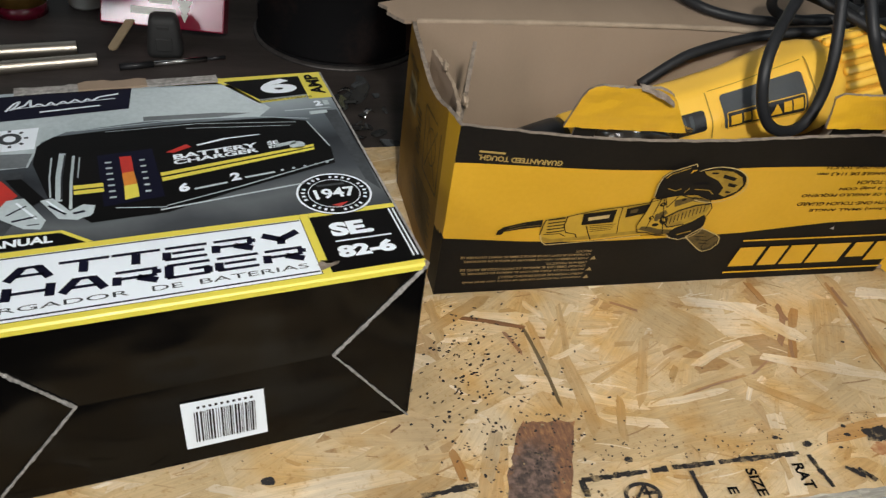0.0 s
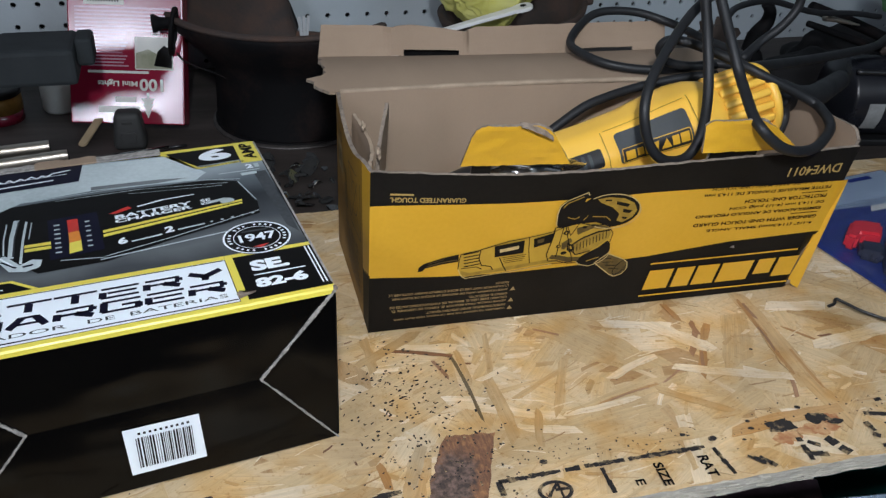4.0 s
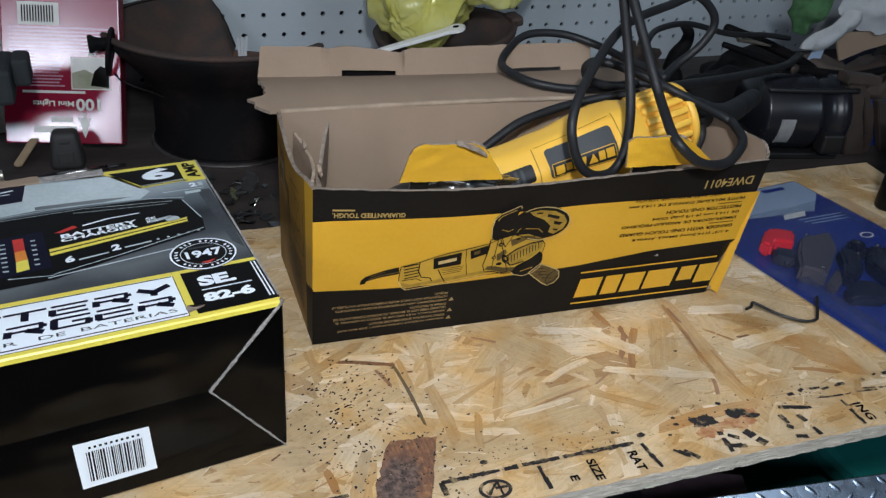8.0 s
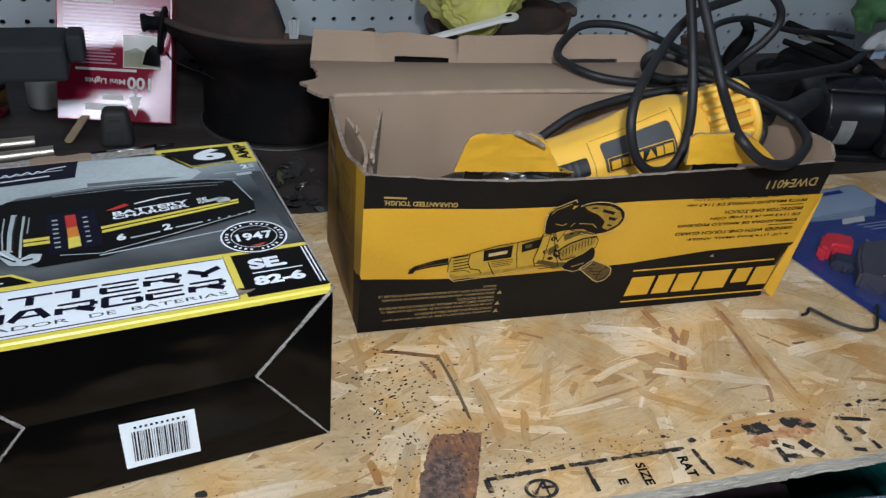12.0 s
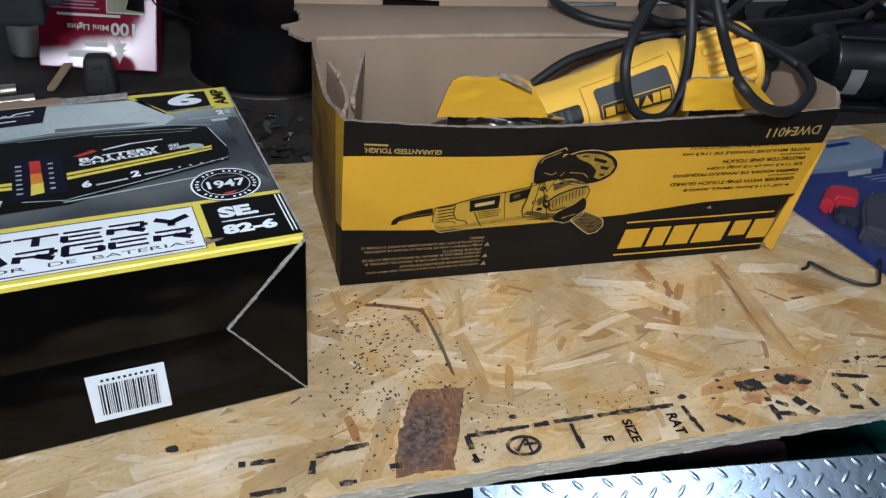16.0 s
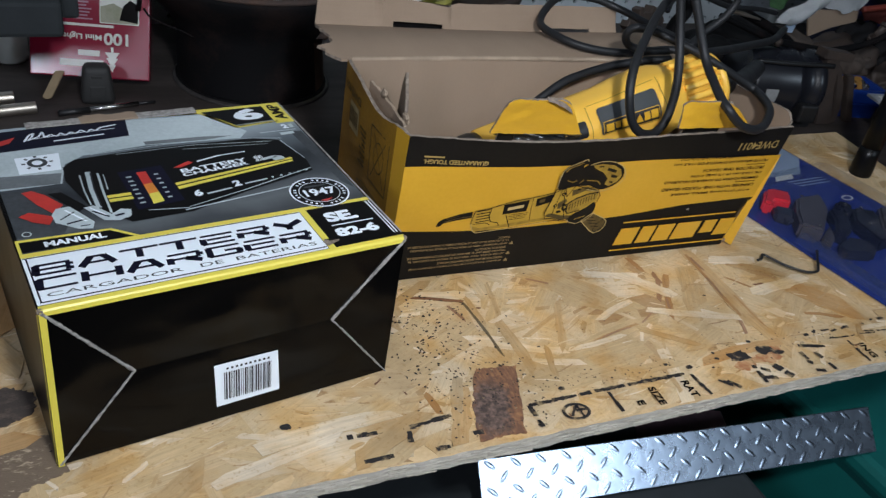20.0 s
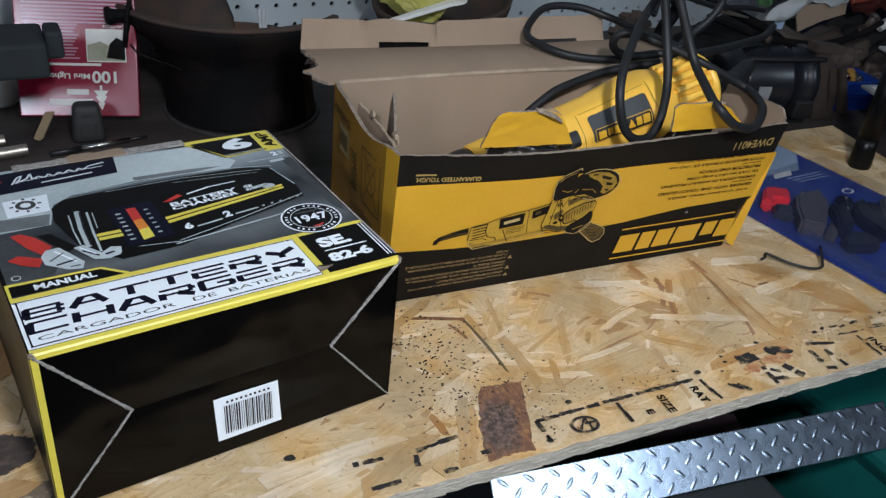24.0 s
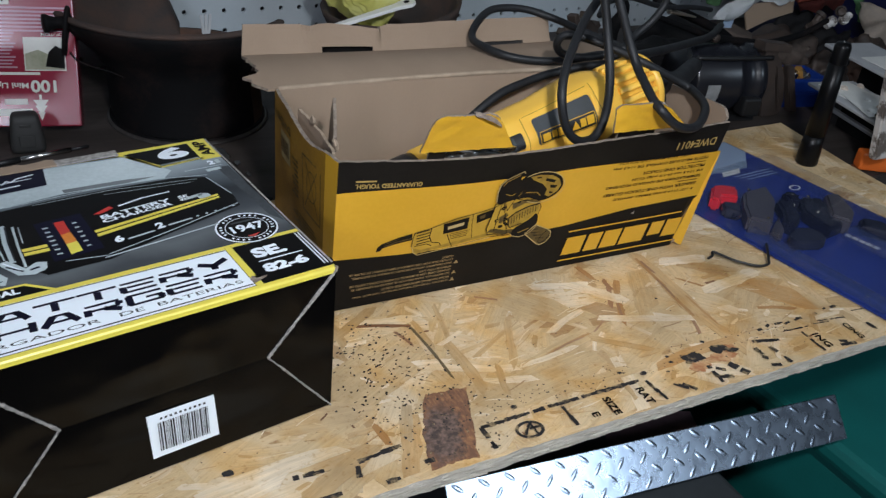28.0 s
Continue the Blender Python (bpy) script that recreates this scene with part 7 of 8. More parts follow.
lug_axis = pose(-0.107, -0.050, 0.1075, 0, -90, 8)
part("pot_ear", lathe_bm([(0, 0), (0.0085, 0), (0.006, 0.006), (0.0055, 0.014), (0.0068, 0.019), (0.0092, 0.0225), (0.0084, 0.0255), (0, 0.0260)], 18, m=lug_axis), M_IRON, pot, "spool shaped cast ear", True)
ring = [Vector((-0.113 + 0.0042 * math.sin(a + 0.5), -0.053 + 0.0105 * math.cos(a), 0.0995 + 0.022 * math.sin(a))) for a in (2 * math.pi * k / 18 for k in range(19))]
part("bail_wire", tube_bm(ring, 0.0023, 8, 3), M_IRON, pot, "wire bail eye", True)
part("bail_wire", tube_bm([(-0.112, -0.053, 0.078), (-0.106, -0.054, 0.070), (-0.094, -0.056, 0.064), (-0.076, -0.060, 0.058), (-0.066, -0.066, 0.054)], 0.0009, 8), M_IRON, pot, "bent wire bail", True)
clip = thing("metal_clip", "small bright metal clip on the pot rim", "clip", pose(-0.010, 0.352, WT + 0.106, 0, 0, 20))
for k in range(3):
    part("clip_leaf", box_bm(0.0030, 0.0012, 0.022, 0.0004, at=((k - 1) * 0.0038, 0, 0.009), turn=pose(0, 0, 0, 0, (k - 1) * 7, 0)), M_TRAY, clip)

# ---- skillet with the bag and spoon ----
pan = thing("iron_skillet", "rusty brown iron skillet behind the carton", "pan", pose(0.246, 0.470, WT + 0.012, 0, -7, 0))
part("skillet_bowl", lathe_bm([(0, 0.03), (0.060, 0.032), (0.078, 0.085), (0.086, 0.088), (0.084, 0.080), (0.064, 0.026), (0.045, 0.0), (0, 0.0)], 48), M_POTDUST, pan, "", True)
part("skillet_handle", box_bm(0.016, 0.030, 0.012, 0.004, at=(0.087, 0.0, 0.086)), M_POTDUST, pan, "short cast grip")


def sack_bm(size, seed, at=(0, 0, 0), planes=34):
    """Crumpled thin film: taut facets that meet in sharp creases, with finer crinkles on them."""
    bm = bmesh.new()
    bmesh.ops.create_icosphere(bm, subdivisions=6, radius=1.0)
    off = Vector((seed * 3.1, seed * 1.7, seed))
    rnd = random.Random(seed)
    facets = []
    for _ in range(planes):
        n = Vector((rnd.gauss(0, 1), rnd.gauss(0, 1), rnd.gauss(0, 1))).normalized()
        facets.append((n, rnd.uniform(0.72, 1.0)))
    for v in bm.verts:
        p = v.co.copy()
        q = (p + 0.22 * Vector((noise.noise(p * 2.3 + off), noise.noise(p * 2.3 - off), noise.noise(p * 1.9 + off * 2)))).normalized()
        reach = min(h / max(n.dot(q), 0.05) for n, h in facets)
        fine = noise.voronoi(Vector((q.x * 4.6, q.y * 4.6, q.z * 3.0)) - off)[0]
        d = min(reach, 1.25) + 0.09 * (fine[1] - fine[0]) - 0.10 * abs(noise.noise(q * 2.9 + off))
        v.co = Vector((p.x * size[0], p.y * size[1], p.z * size[2])) * d + Vector(at)
    return bm


bag = thing("plastic_sack", "crumpled translucent yellow plastic bag in the skillet", "plastic bag", pose(0.210, 0.478, 0.141))
part("bag_film", sack_bm((0.078, 0.050, 0.072), 5, planes=28), M_BAG, bag, "", True)
part("bag_fold", sack_bm((0.044, 0.022, 0.046), 3, (-0.010, -0.040, -0.016), 14), M_BAG, bag, "slack fold of the bag", True)
part("gathered_mouth", sack_bm((0.054, 0.036, 0.040), 9, (0.080, -0.006, 0.014), 16), M_BAG, bag, "gathered mouth of the bag", True)
spoon = thing("plastic_spoon", "white plastic spoon handle with a hole", "spoon", pose(0.190, 0.405, 0.0915, 0, -13, 6))
part("spoon_handle", slab_bm([(-0.095, -0.003), (-0.095, 0.003), (0.028, 0.0068)] + [(0.040 + 0.0105 * math.cos(a), 0.0105 * math.sin(a)) for a in (radians(100 - 20 * k) for k in range(11))] + [(0.028, -0.0068)], 0, 0.004, 0.0008), M_WHITE, spoon)
# No hole is cut: a dark disc on the handle paints its shade.
part("hole_shade_disc", lathe_bm([(0, 0.0044), (0.0036, 0.0044), (0.0036, 0.0046), (0, 0.0047)], 14, m=Matrix.Translation((0.040, 0, 0))), M_DARK, spoon, "dark disc for the hanging hole's shade")

# ---- left side clutter ----
for name, a, b, r in (("chrome_tube", (-0.66, 0.261), (-0.256, 0.348), 0.0060), ("chrome_tube", (-0.60, 0.231), (-0.237, 0.327), 0.0055)):
    t = thing(name, "polished steel tube lying on the worktop", "tube", None, "steel tubes")
    p0, p1 = Vector((*a, WT + r)), Vector((*b, WT + r))
    part("tube_wall", tube_bm([p0.lerp(p1, k) for k in (0, 0.002, 0.01, 0.5, 0.99, 0.998, 1)], r, 24, 1, False), M_TUBE, t, "", True)
    # The tube is closed; a dark disc paints the shade of its bore.
    part("bore_shade_disc", tube_bm([p1, p1 + (p1 - p0).normalized() * 0.0004], r * 0.75, 16, 1, False), M_DARK, t, "dark disc for the shade in the open end")
bit = thing("drill_bit", "dark drill bit with a bright shank", "drill bit")
part("bit_shank", tube_bm([(-0.191, 0.3255, WT + 0.003), (-0.146, 0.338, WT + 0.003)], 0.0026, 10, 1, False), M_STEEL, bit, "bright shank", True)
part("bit_flute", tube_bm([(-0.191, 0.3255, WT + 0.003), (-0.218, 0.318, WT + 0.003)], 0.003, 10, 1, False), M_BLACKPLASTIC, bit, "", True)
part("bit_tip", tube_bm([(-0.146, 0.338, WT + 0.003), (-0.130, 0.3425, WT + 0.003)], 0.0018, 8, 1, False), M_BLACKPLASTIC, bit, "", True)
plug = thing("plug_socket", "black rubber plug socket standing on the worktop", "plug", pose(-0.182, 0.352, WT))
plug_bm = box_bm(0.031, 0.024, 0.038, 0.006, at=(0, 0, 0.019), seg=4)
for v in plug_bm.verts:
    k = 1 - 0.30 * max(0.0, v.co.z - 0.012) / 0.032
    v.co.x, v.co.y = v.co.x * k, v.co.y * k
part("plug_body", plug_bm, M_PLUG, plug, "black rubber body", True)
part("plug_slot", box_bm(0.010, 0.002, 0.003, 0.0006, at=(0, -0.0098, 0.029)), M_PLUG, plug, "small moulded bar")
part("plug_slot", box_bm(0.014, 0.002, 0.012, 0.0008, at=(0, -0.0117, 0.014)), M_PLUG, plug, "recessed socket face")
stick = tagged(part("wooden_stick", slab_bm([(0.0042 * math.cos(a), -0.016 + 0.0042 * math.sin(a)) for a in (radians(180 + 20 * k) for k in range(10))] + [(0.0042, 0.026), (-0.0042, 0.026)], 0, 0.0018, 0.0004), M_TREADWOOD), "flat birch craft stick", "stick")
stick.matrix_world = pose(-0.222, 0.368, WT + 0.008, 14, 0, -18)
tin = thing("amber_tin", "small amber and red tin", "tin", pose(-0.318, 0.437, WT))
part("tin_body", lathe_bm([(0, 0), (0.0235, 0), (0.0235, 0.011), (0, 0.011)], 28), M_REDBOX, tin, "dark red lower band", True)
part("tin_label", lathe_bm([(0, 0.011), (0.0237, 0.011), (0.0237, 0.028), (0, 0.028)], 28), M_BRASS, tin, "amber printed band", True)
part("tin_lid", lathe_bm([(0, 0.028), (0.0243, 0.028), (0.0243, 0.033), (0.02, 0.035), (0, 0.035)], 28), M_BLACKPLASTIC, tin, "dark lid", True)
jar = thing("white_jar", "off-white plastic jar in the shade", "jar", pose(-0.262, 0.458, WT))
part("jar_body", lathe_bm([(0, 0), (0.016, 0), (0.018, 0.003), (0.018, 0.028), (0.014, 0.032), (0, 0.032)], 28), M_PAPER, jar, "", True)
part("jar_cap", lathe_bm([(0, 0.032), (0.013, 0.032), (0.013, 0.040), (0, 0.040)], 24), M_BLACKPLASTIC, jar, "", True)
saw = thing("tool_case", "dark grey plastic tool body resting on a block", "power tool", pose(-0.270, 0.275, -0.0125, 0, 0, 4))
part("tool_body", box_bm(0.34, 0.07, 0.029, 0.004, at=(-0.17, 0.03, 0.0985)), M_TOOLGREY, saw, "dark grey plastic body")
part("tool_nose", box_bm(0.064, 0.06, 0.031, 0.004, at=(0.032, 0.03, 0.1060)), M_TOOLGREY, saw, "black nose")
part("tool_knob", box_bm(0.014, 0.03, 0.024, 0.003, at=(0.071, 0.03, 0.1140)), M_TOOLGREY, saw, "black end knob")
part("tool_top", box_bm(0.30, 0.05, 0.05, 0.01, at=(-0.20, 0.05, 0.137)), M_TOOLGREY, saw, "black upper housing")
part("tool_foot", box_bm(0.12, 0.05, 0.086, 0.003, at=(-0.27, 0.05, 0.0430)), M_TOOLGREY, saw, "dark supporting foot")
wrap = tagged(part("plastic_wrap", (lambda b: (bmesh.ops.translate(b, vec=(-0.313, 0.190, WT + 0.009), verts=b.verts), b)[1])(blob_bm((0.026, 0.018, 0.006), 9, 0.7, 3.4, 4, True)), M_CLEAR, None, "", True), "crumpled clear plastic wrap on the worktop", "plastic wrap")
green_clip = tagged(part("green_wire", tube_bm([(-0.3286, 0.183, 0.002), (-0.3171, 0.174, 0.0022), (-0.3037, 0.176, 0.003), (-0.296, 0.181, 0.005), (-0.3048, 0.186, 0.006), (-0.3209, 0.186, 0.005), (-0.326, 0.180, 0.003)], 0.0011, 8), M_GREENWIRE, None, "", True), "coil of green insulated wire on the board's edge", "wire")
rnd = random.Random(31)
for k in range(52):
    s = thing("dark_shard", "glossy black broken plastic shard", "debris", pose(rnd.uniform(-0.080, 0.004), rnd.uniform(0.145, 0.300), WT + 0.003, rnd.uniform(-38, 38), rnd.uniform(-38, 38), rnd.uniform(0, 360)), "plastic shards")
    n = rnd.randint(3, 6)
    size = rnd.uniform(0.6, 1.5)
    out = [(rnd.uniform(0.004, 0.011) * size * math.cos(2 * math.pi * i / n), rnd.uniform(0.003, 0.008) * size * math.sin(2 * math.pi * i / n)) for i in range(n)]
    part("shard_piece", slab_bm(out, 0, rnd.uniform(0.0012, 0.003), 0.0004), M_SHARD, s)
# Steel curls added as bright glints between the black shards.
for k in range(5):
    s = thing("glint_curl", "curled steel-bright scrap added as a glint among the shards", "debris", pose(-0.066 + 0.013 * k, 0.205 + 0.019 * (k * 3 % 5), WT + 0.002, 0, 0, 55 * k), "film curls")
    part("curl_sheet", sheet_bm(10, 3, lambda u, v, k=k: (0.014 * u - 0.007, 0.005 * v, 0.0045 * math.sin(u * (2.4 + 0.3 * k)) + 0.001), 0.0004), M_STEEL, s, "", True)

# ---- right side clutter ----
motor = thing("electric_motor", "black cylindrical electric motor with a paper label", "motor", pose(0.557, 0.300, WT + 0.046, 0, 0, -8))
along = Matrix.Rotation(radians(90), 4, "Y")
part("motor_shell", lathe_bm([(0, 0), (0.040, 0), (0.043, 0.004), (0.043, 0.060), (0.044, 0.062), (0.044, 0.068), (0.041, 0.070), (0.041, 0.088), (0.044, 0.090), (0.044, 0.102), (0.036, 0.108), (0, 0.108)], 44, m=along), M_MOTOR, motor, "black painted shell", True)
part("motor_shaft", lathe_bm([(0, 0.108), (0.006, 0.108), (0.006, 0.135), (0, 0.135)], 14, m=along), M_STEEL, motor, "", True)
lbl = [((0.0434) * math.sin(a), -(0.0434) * math.cos(a)) for a in (radians(d) for d in range(-34, 10, 6))]
flat("paper_label", [(x, y, z) for z, y in lbl for x in (0.017, 0.035)], [(2 * k, 2 * k + 1, 2 * k + 3, 2 * k + 2) for k in range(len(lbl) - 1)], M_LABELGREY, motor, "pale printed paper label")
part("motor_foot", box_bm(0.10, 0.07, 0.008, 0.002, at=(0.055, 0.0, -0.042)), M_BLACKPLASTIC, motor, "steel mounting foot")
part("terminal_box", box_bm(0.026, 0.02, 0.024, 0.003, at=(0.085, -0.040, -0.022)), M_BLACKPLASTIC, motor)
part("motor_tie", tube_bm([(0.0, -0.03, 0.036), (0.05, -0.032, 0.036), (0.11, -0.03, 0.036)], 0.003, 8), M_BLACKPLASTIC, motor, "", True)

press_m = pose(0.694, 0.262, WT, 0, 0, -10)
press = thing("old_clamp", "grimy brown metal clamp standing beside the motor", "clamp", press_m)
UPRIGHT = Matrix.Rotation(radians(90), 4, "X")
for outline, d, name, lab in (
    (((0.646, 0.083), (0.671, 0.083), (0.682, 0.040), (0.704, -0.012), (0.676, -0.012), (0.662, 0.030)), 0.014, "clamp_bar", "broad brown metal bar"),
    (((0.673, 0.070), (0.684, 0.066), (0.702, 0.040), (0.714, 0.008), (0.714, -0.012), (0.704, -0.012), (0.702, 0.010), (0.690, 0.036)), 0.010, "clamp_arm", "curved arm"),
    (((0.702, 0.053), (0.714, 0.053), (0.746, -0.012), (0.732, -0.012)), 0.010, "clamp_arm", "narrow brown metal bar"),
    (((0.640, 0.090), (0.690, 0.084), (0.690, 0.074), (0.640, 0.079)), 0.018, "clamp_head", "grimy cross head"),
):
    bar = slab_bm(outline, 0, d, 0.0012)
    bmesh.ops.transform(bar, matrix=press_m.inverted() @ Matrix.Translation((0, 0.272, 0)) @ UPRIGHT, verts=bar.verts)
    part(name, bar, M_OLDMETAL, press, lab)
arch = thing("spring_tongs", "long curved dark metal tongs across the clutter", "tongs")
part("tong_arm", tube_bm([(0.5007, 0.30, 0.1125), (0.5506, 0.30, 0.0975), (0.5968, 0.30, 0.0844), (0.6506, 0.30, 0.0755), (0.6896, 0.30, 0.0714), (0.7256, 0.30, 0.0757), (0.7604, 0.30, 0.0843), (0.7927, 0.30, 0.0987)], lambda s: 0.0058 - 0.0025 * abs(2 * s - 1), 10), M_IRON, arch, "", True)
part("tong_rivet", lathe_bm([(0, 0), (0.006, 0), (0.0055, 0.003), (0, 0.004)], 16, m=pose(0.60, 0.297, 0.0835, 90, 0, 0)), M_OLDMETAL, arch, "", True)
part("tong_arm", tube_bm([(0.53, 0.34, 0.118), (0.60, 0.345, 0.095), (0.66, 0.34, 0.070), (0.70, 0.34, 0.04)], 0.006, 10), M_IRON, arch, "", True)
cable = tagged(part("thin_cable", tube_bm([(0.342, 0.200, 0.148), (0.371, 0.230, 0.151), (0.424, 0.260, 0.147), (0.489, 0.280, 0.130), (0.553, 0.300, 0.122), (0.593, 0.310, 0.115)], 0.003, 10), M_RUBBER, None, "", True), "thin black cable running into the clutter", "cable")
cable2 = tagged(part("thick_cable", tube_bm([(0.325, 0.125, 0.132), (0.353, 0.140, 0.128), (0.420, 0.180, 0.117), (0.489, 0.220, 0.108), (0.554, 0.260, 0.100), (0.606, 0.300, 0.098)], 0.0043, 10), M_RUBBER, None, "", True), "black rubber cable leading to the motor", "cable")
pulley = thing("rusty_gear", "rusty brown cast gear piece behind the cord", "gear", pose(0.405, 0.31, 0.075, 80, 0, 20))
part("gear_disc", lathe_bm([(0.012, -0.006), (0.034, -0.006), (0.034, 0.006), (0.012, 0.006), (0.012, -0.006)], 30), M_OLDMETAL, pulley)
for k in range(10):
    part("gear_tooth", box_bm(0.010, 0.008, 0.012, 0.001, at=(0.037 * math.cos(k * 0.628), 0.037 * math.sin(k * 0.628), 0), turn=Matrix.Rotation(k * 0.628, 4, "Z")), M_OLDMETAL, pulley)
part("gear_stem", tube_bm([(0, -0.012, 0), (0, -0.06, 0.0), (0.0, -0.103, 0.02)], 0.012, 12), M_OLDMETAL, pulley, "", True)
hookd = tagged(part("cast_hook", tube_bm([(0.461, 0.32, -0.01), (0.461, 0.32, 0.061), (0.455, 0.32, 0.078), (0.457, 0.32, 0.095), (0.466, 0.32, 0.108), (0.467, 0.32, 0.120), (0.460, 0.32, 0.128)], lambda s: 0.012 - 0.007 * s, 12), M_IRON, None, "", True), "dark rusty cast iron hook", "hook")
for k, (x, y, z, sx, sy, sz, m, lab) in enumerate((
    (0.585, 0.38, 0.018, 0.065, 0.05, 0.040, M_LUMP, "black plastic tool housing in the shade"),
    (0.66, 0.43, 0.020, 0.075, 0.05, 0.045, M_LUMP, "black rubber lump in the shade"),
    (0.75, 0.42, 0.02, 0.05, 0.04, 0.032, M_LEATHER, "crumpled brown leather work glove"),
    (0.48, 0.27, 0.012, 0.05, 0.05, 0.026, M_LUMP, "dark lumpy rubber boot"),
    (0.84, 0.40, 0.02, 0.06, 0.05, 0.035, M_OLDMETAL, "grimy dark metal part"),
)):
    b = blob_bm((sx, sy, sz), k + 11, 0.35, 1.8, 4)
    bmesh.ops.translate(b, vec=(x, y, z), verts=b.verts)
    tagged(part(("tool_housing", "rubber_lump", "work_glove", "rubber_boot", "metal_part")[k], b, m, None, "", True), lab, ("tool", "rubber", "glove", "boot", "metal part")[k])


def cloth(name, rows, material, label, seed):
    """A draped rag: a grid hung between rows of points, wrinkled."""
    bm = bmesh.new()
    lines = [spline(r, 6) for r in rows]
    cols = [spline([l[i] for l in lines], 6) for i in range(len(lines[0]))]
    g = []
    for i, col in enumerate(cols):
        g.append([bm.verts.new(p + 0.009 * Vector((noise.noise(p * 45 + Vector((seed, 0, 0))), noise.noise(p * 45 + Vector((0, seed, 0))), noise.noise(p * 40 + Vector((0, 0, seed)))))) for p in col])
    for a, b in zip(g, g[1:]):
        for k in range(len(a) - 1):
            bm.faces.new((a[k], b[k], b[k + 1], a[k + 1]))
    bmesh.ops.solidify(bm, geom=bm.faces[:], thickness=0.002)
    return tagged(part(name, bm, material, None, "", True), label, "rag" if name == "red_rag" else "glove")


cloth("green_glove", [[(0.665, 0.42, 0.150), (0.705, 0.41, 0.155), (0.750, 0.42, 0.150)], [(0.676, 0.425, 0.120), (0.708, 0.40, 0.122), (0.746, 0.42, 0.122)], [(0.684, 0.43, 0.104), (0.710, 0.41, 0.102), (0.738, 0.425, 0.108)], [(0.698, 0.43, 0.090), (0.708, 0.42, 0.086), (0.718, 0.43, 0.092)]], M_CLOTHGREEN, "green knitted glove on the pile", 1)
cloth("white_glove", [[(0.775, 0.415, 0.150), (0.795, 0.405, 0.152), (0.820, 0.415, 0.150)], [(0.750, 0.41, 0.112), (0.766, 0.398, 0.112), (0.782, 0.41, 0.104)], [(0.722, 0.41, 0.092), (0.735, 0.398, 0.090), (0.748, 0.41, 0.080)], [(0.700, 0.41, 0.074), (0.712, 0.40, 0.070), (0.728, 0.41, 0.067)]], M_CLOTHWHITE, "dirty white cotton glove finger on the pile", 2)
cloth("white_glove", [[(0.745, 0.415, 0.165), (0.80, 0.405, 0.170), (0.858, 0.415, 0.165)], [(0.748, 0.41, 0.118), (0.80, 0.395, 0.120), (0.856, 0.41, 0.115)], [(0.768, 0.41, 0.096), (0.81, 0.40, 0.092), (0.850, 0.41, 0.090)]], M_CLOTHWHITE, "dirty white cotton glove on the pile", 6)
flap = part("cardboard_flap", slab_bm([(0.750, 0.090), (0.846, 0.092), (0.850, 0.076), (0.806, 0.066), (0.769, 0.052)], 0, 0.003), M_KRAFT)
flap.matrix_world = pose(0, 0.412, 0, 90, 0, 0)
tagged(flap, "torn brown cardboard flap on the pile", "cardboard")
scrap = part("paper_scrap", slab_bm([(0.722, 0.052), (0.742, 0.050), (0.748, 0.086), (0.736, 0.090)], 0, 0.001), M_PALEBLUE)
scrap.matrix_world = pose(0, 0.416, 0, 90, 0, 0)
tagged(scrap, "pale blue paper scrap on the pile", "paper")
tote = thing("storage_tote", "dark blue plastic tote behind the pile", "tote", pose(1.06, 0.490, WT))
part("tote_body", box_bm(0.36, 0.06, 0.19, 0.006, at=(0, 0, 0.095)), M_TOTE, tote)
part("tote_rim", box_bm(0.37, 0.07, 0.014, 0.003, at=(0, 0, 0.196)), M_TOTE, tote)
cloth("green_glove", [[(0.955, 0.41, 0.120), (0.975, 0.40, 0.125), (1.0, 0.41, 0.120)], [(0.968, 0.41, 0.088), (0.984, 0.40, 0.090), (1.002, 0.41, 0.086)], [(1.0, 0.41, 0.056), (1.012, 0.405, 0.052), (1.026, 0.41, 0.050)]], M_CLOTHGREEN, "green knitted glove on the pile", 4)
cloth("green_glove", [[(0.868, 0.42, 0.130), (0.920, 0.41, 0.134), (0.975, 0.42, 0.130)], [(0.880, 0.415, 0.114), (0.925, 0.40, 0.116), (0.985, 0.415, 0.112)], [(0.900, 0.415, 0.106), (0.938, 0.405, 0.108), (0.990, 0.415, 0.094)]], M_CLOTHGREEN, "green knitted glove cuff over the pile", 11)
cloth("tan_glove", [[(0.975, 0.40, 0.092), (1.02, 0.39, 0.086), (1.10, 0.40, 0.070)], [(0.992, 0.40, 0.062), (1.035, 0.385, 0.058), (1.10, 0.40, 0.045)], [(1.015, 0.40, 0.030), (1.045, 0.395, 0.024), (1.10, 0.40, 0.008)]], M_TANHIDE, "tan leather glove on the pile", 5)

bin_ = thing("blue_bin", "small blue plastic parts bin", "bin", pose(0.766, 0.300, WT, 0, 0, -10))
part("bin_wall", lathe_bm([(0.040, 0.0), (0.046, 0.036), (0.050, 0.036), (0.050, 0.041), (0.044, 0.041), (0.038, 0.004), (0, 0.004)], 4, m=Matrix.Diagonal((1, 0.8, 1, 1)) @ Matrix.Rotation(radians(45), 4, "Z")), M_BLUEBIN, bin_)
part("bin_rim", box_bm(0.066, 0.003, 0.004, 0.001, at=(0, -0.0265, 0.020)), M_BLUEBIN, bin_)
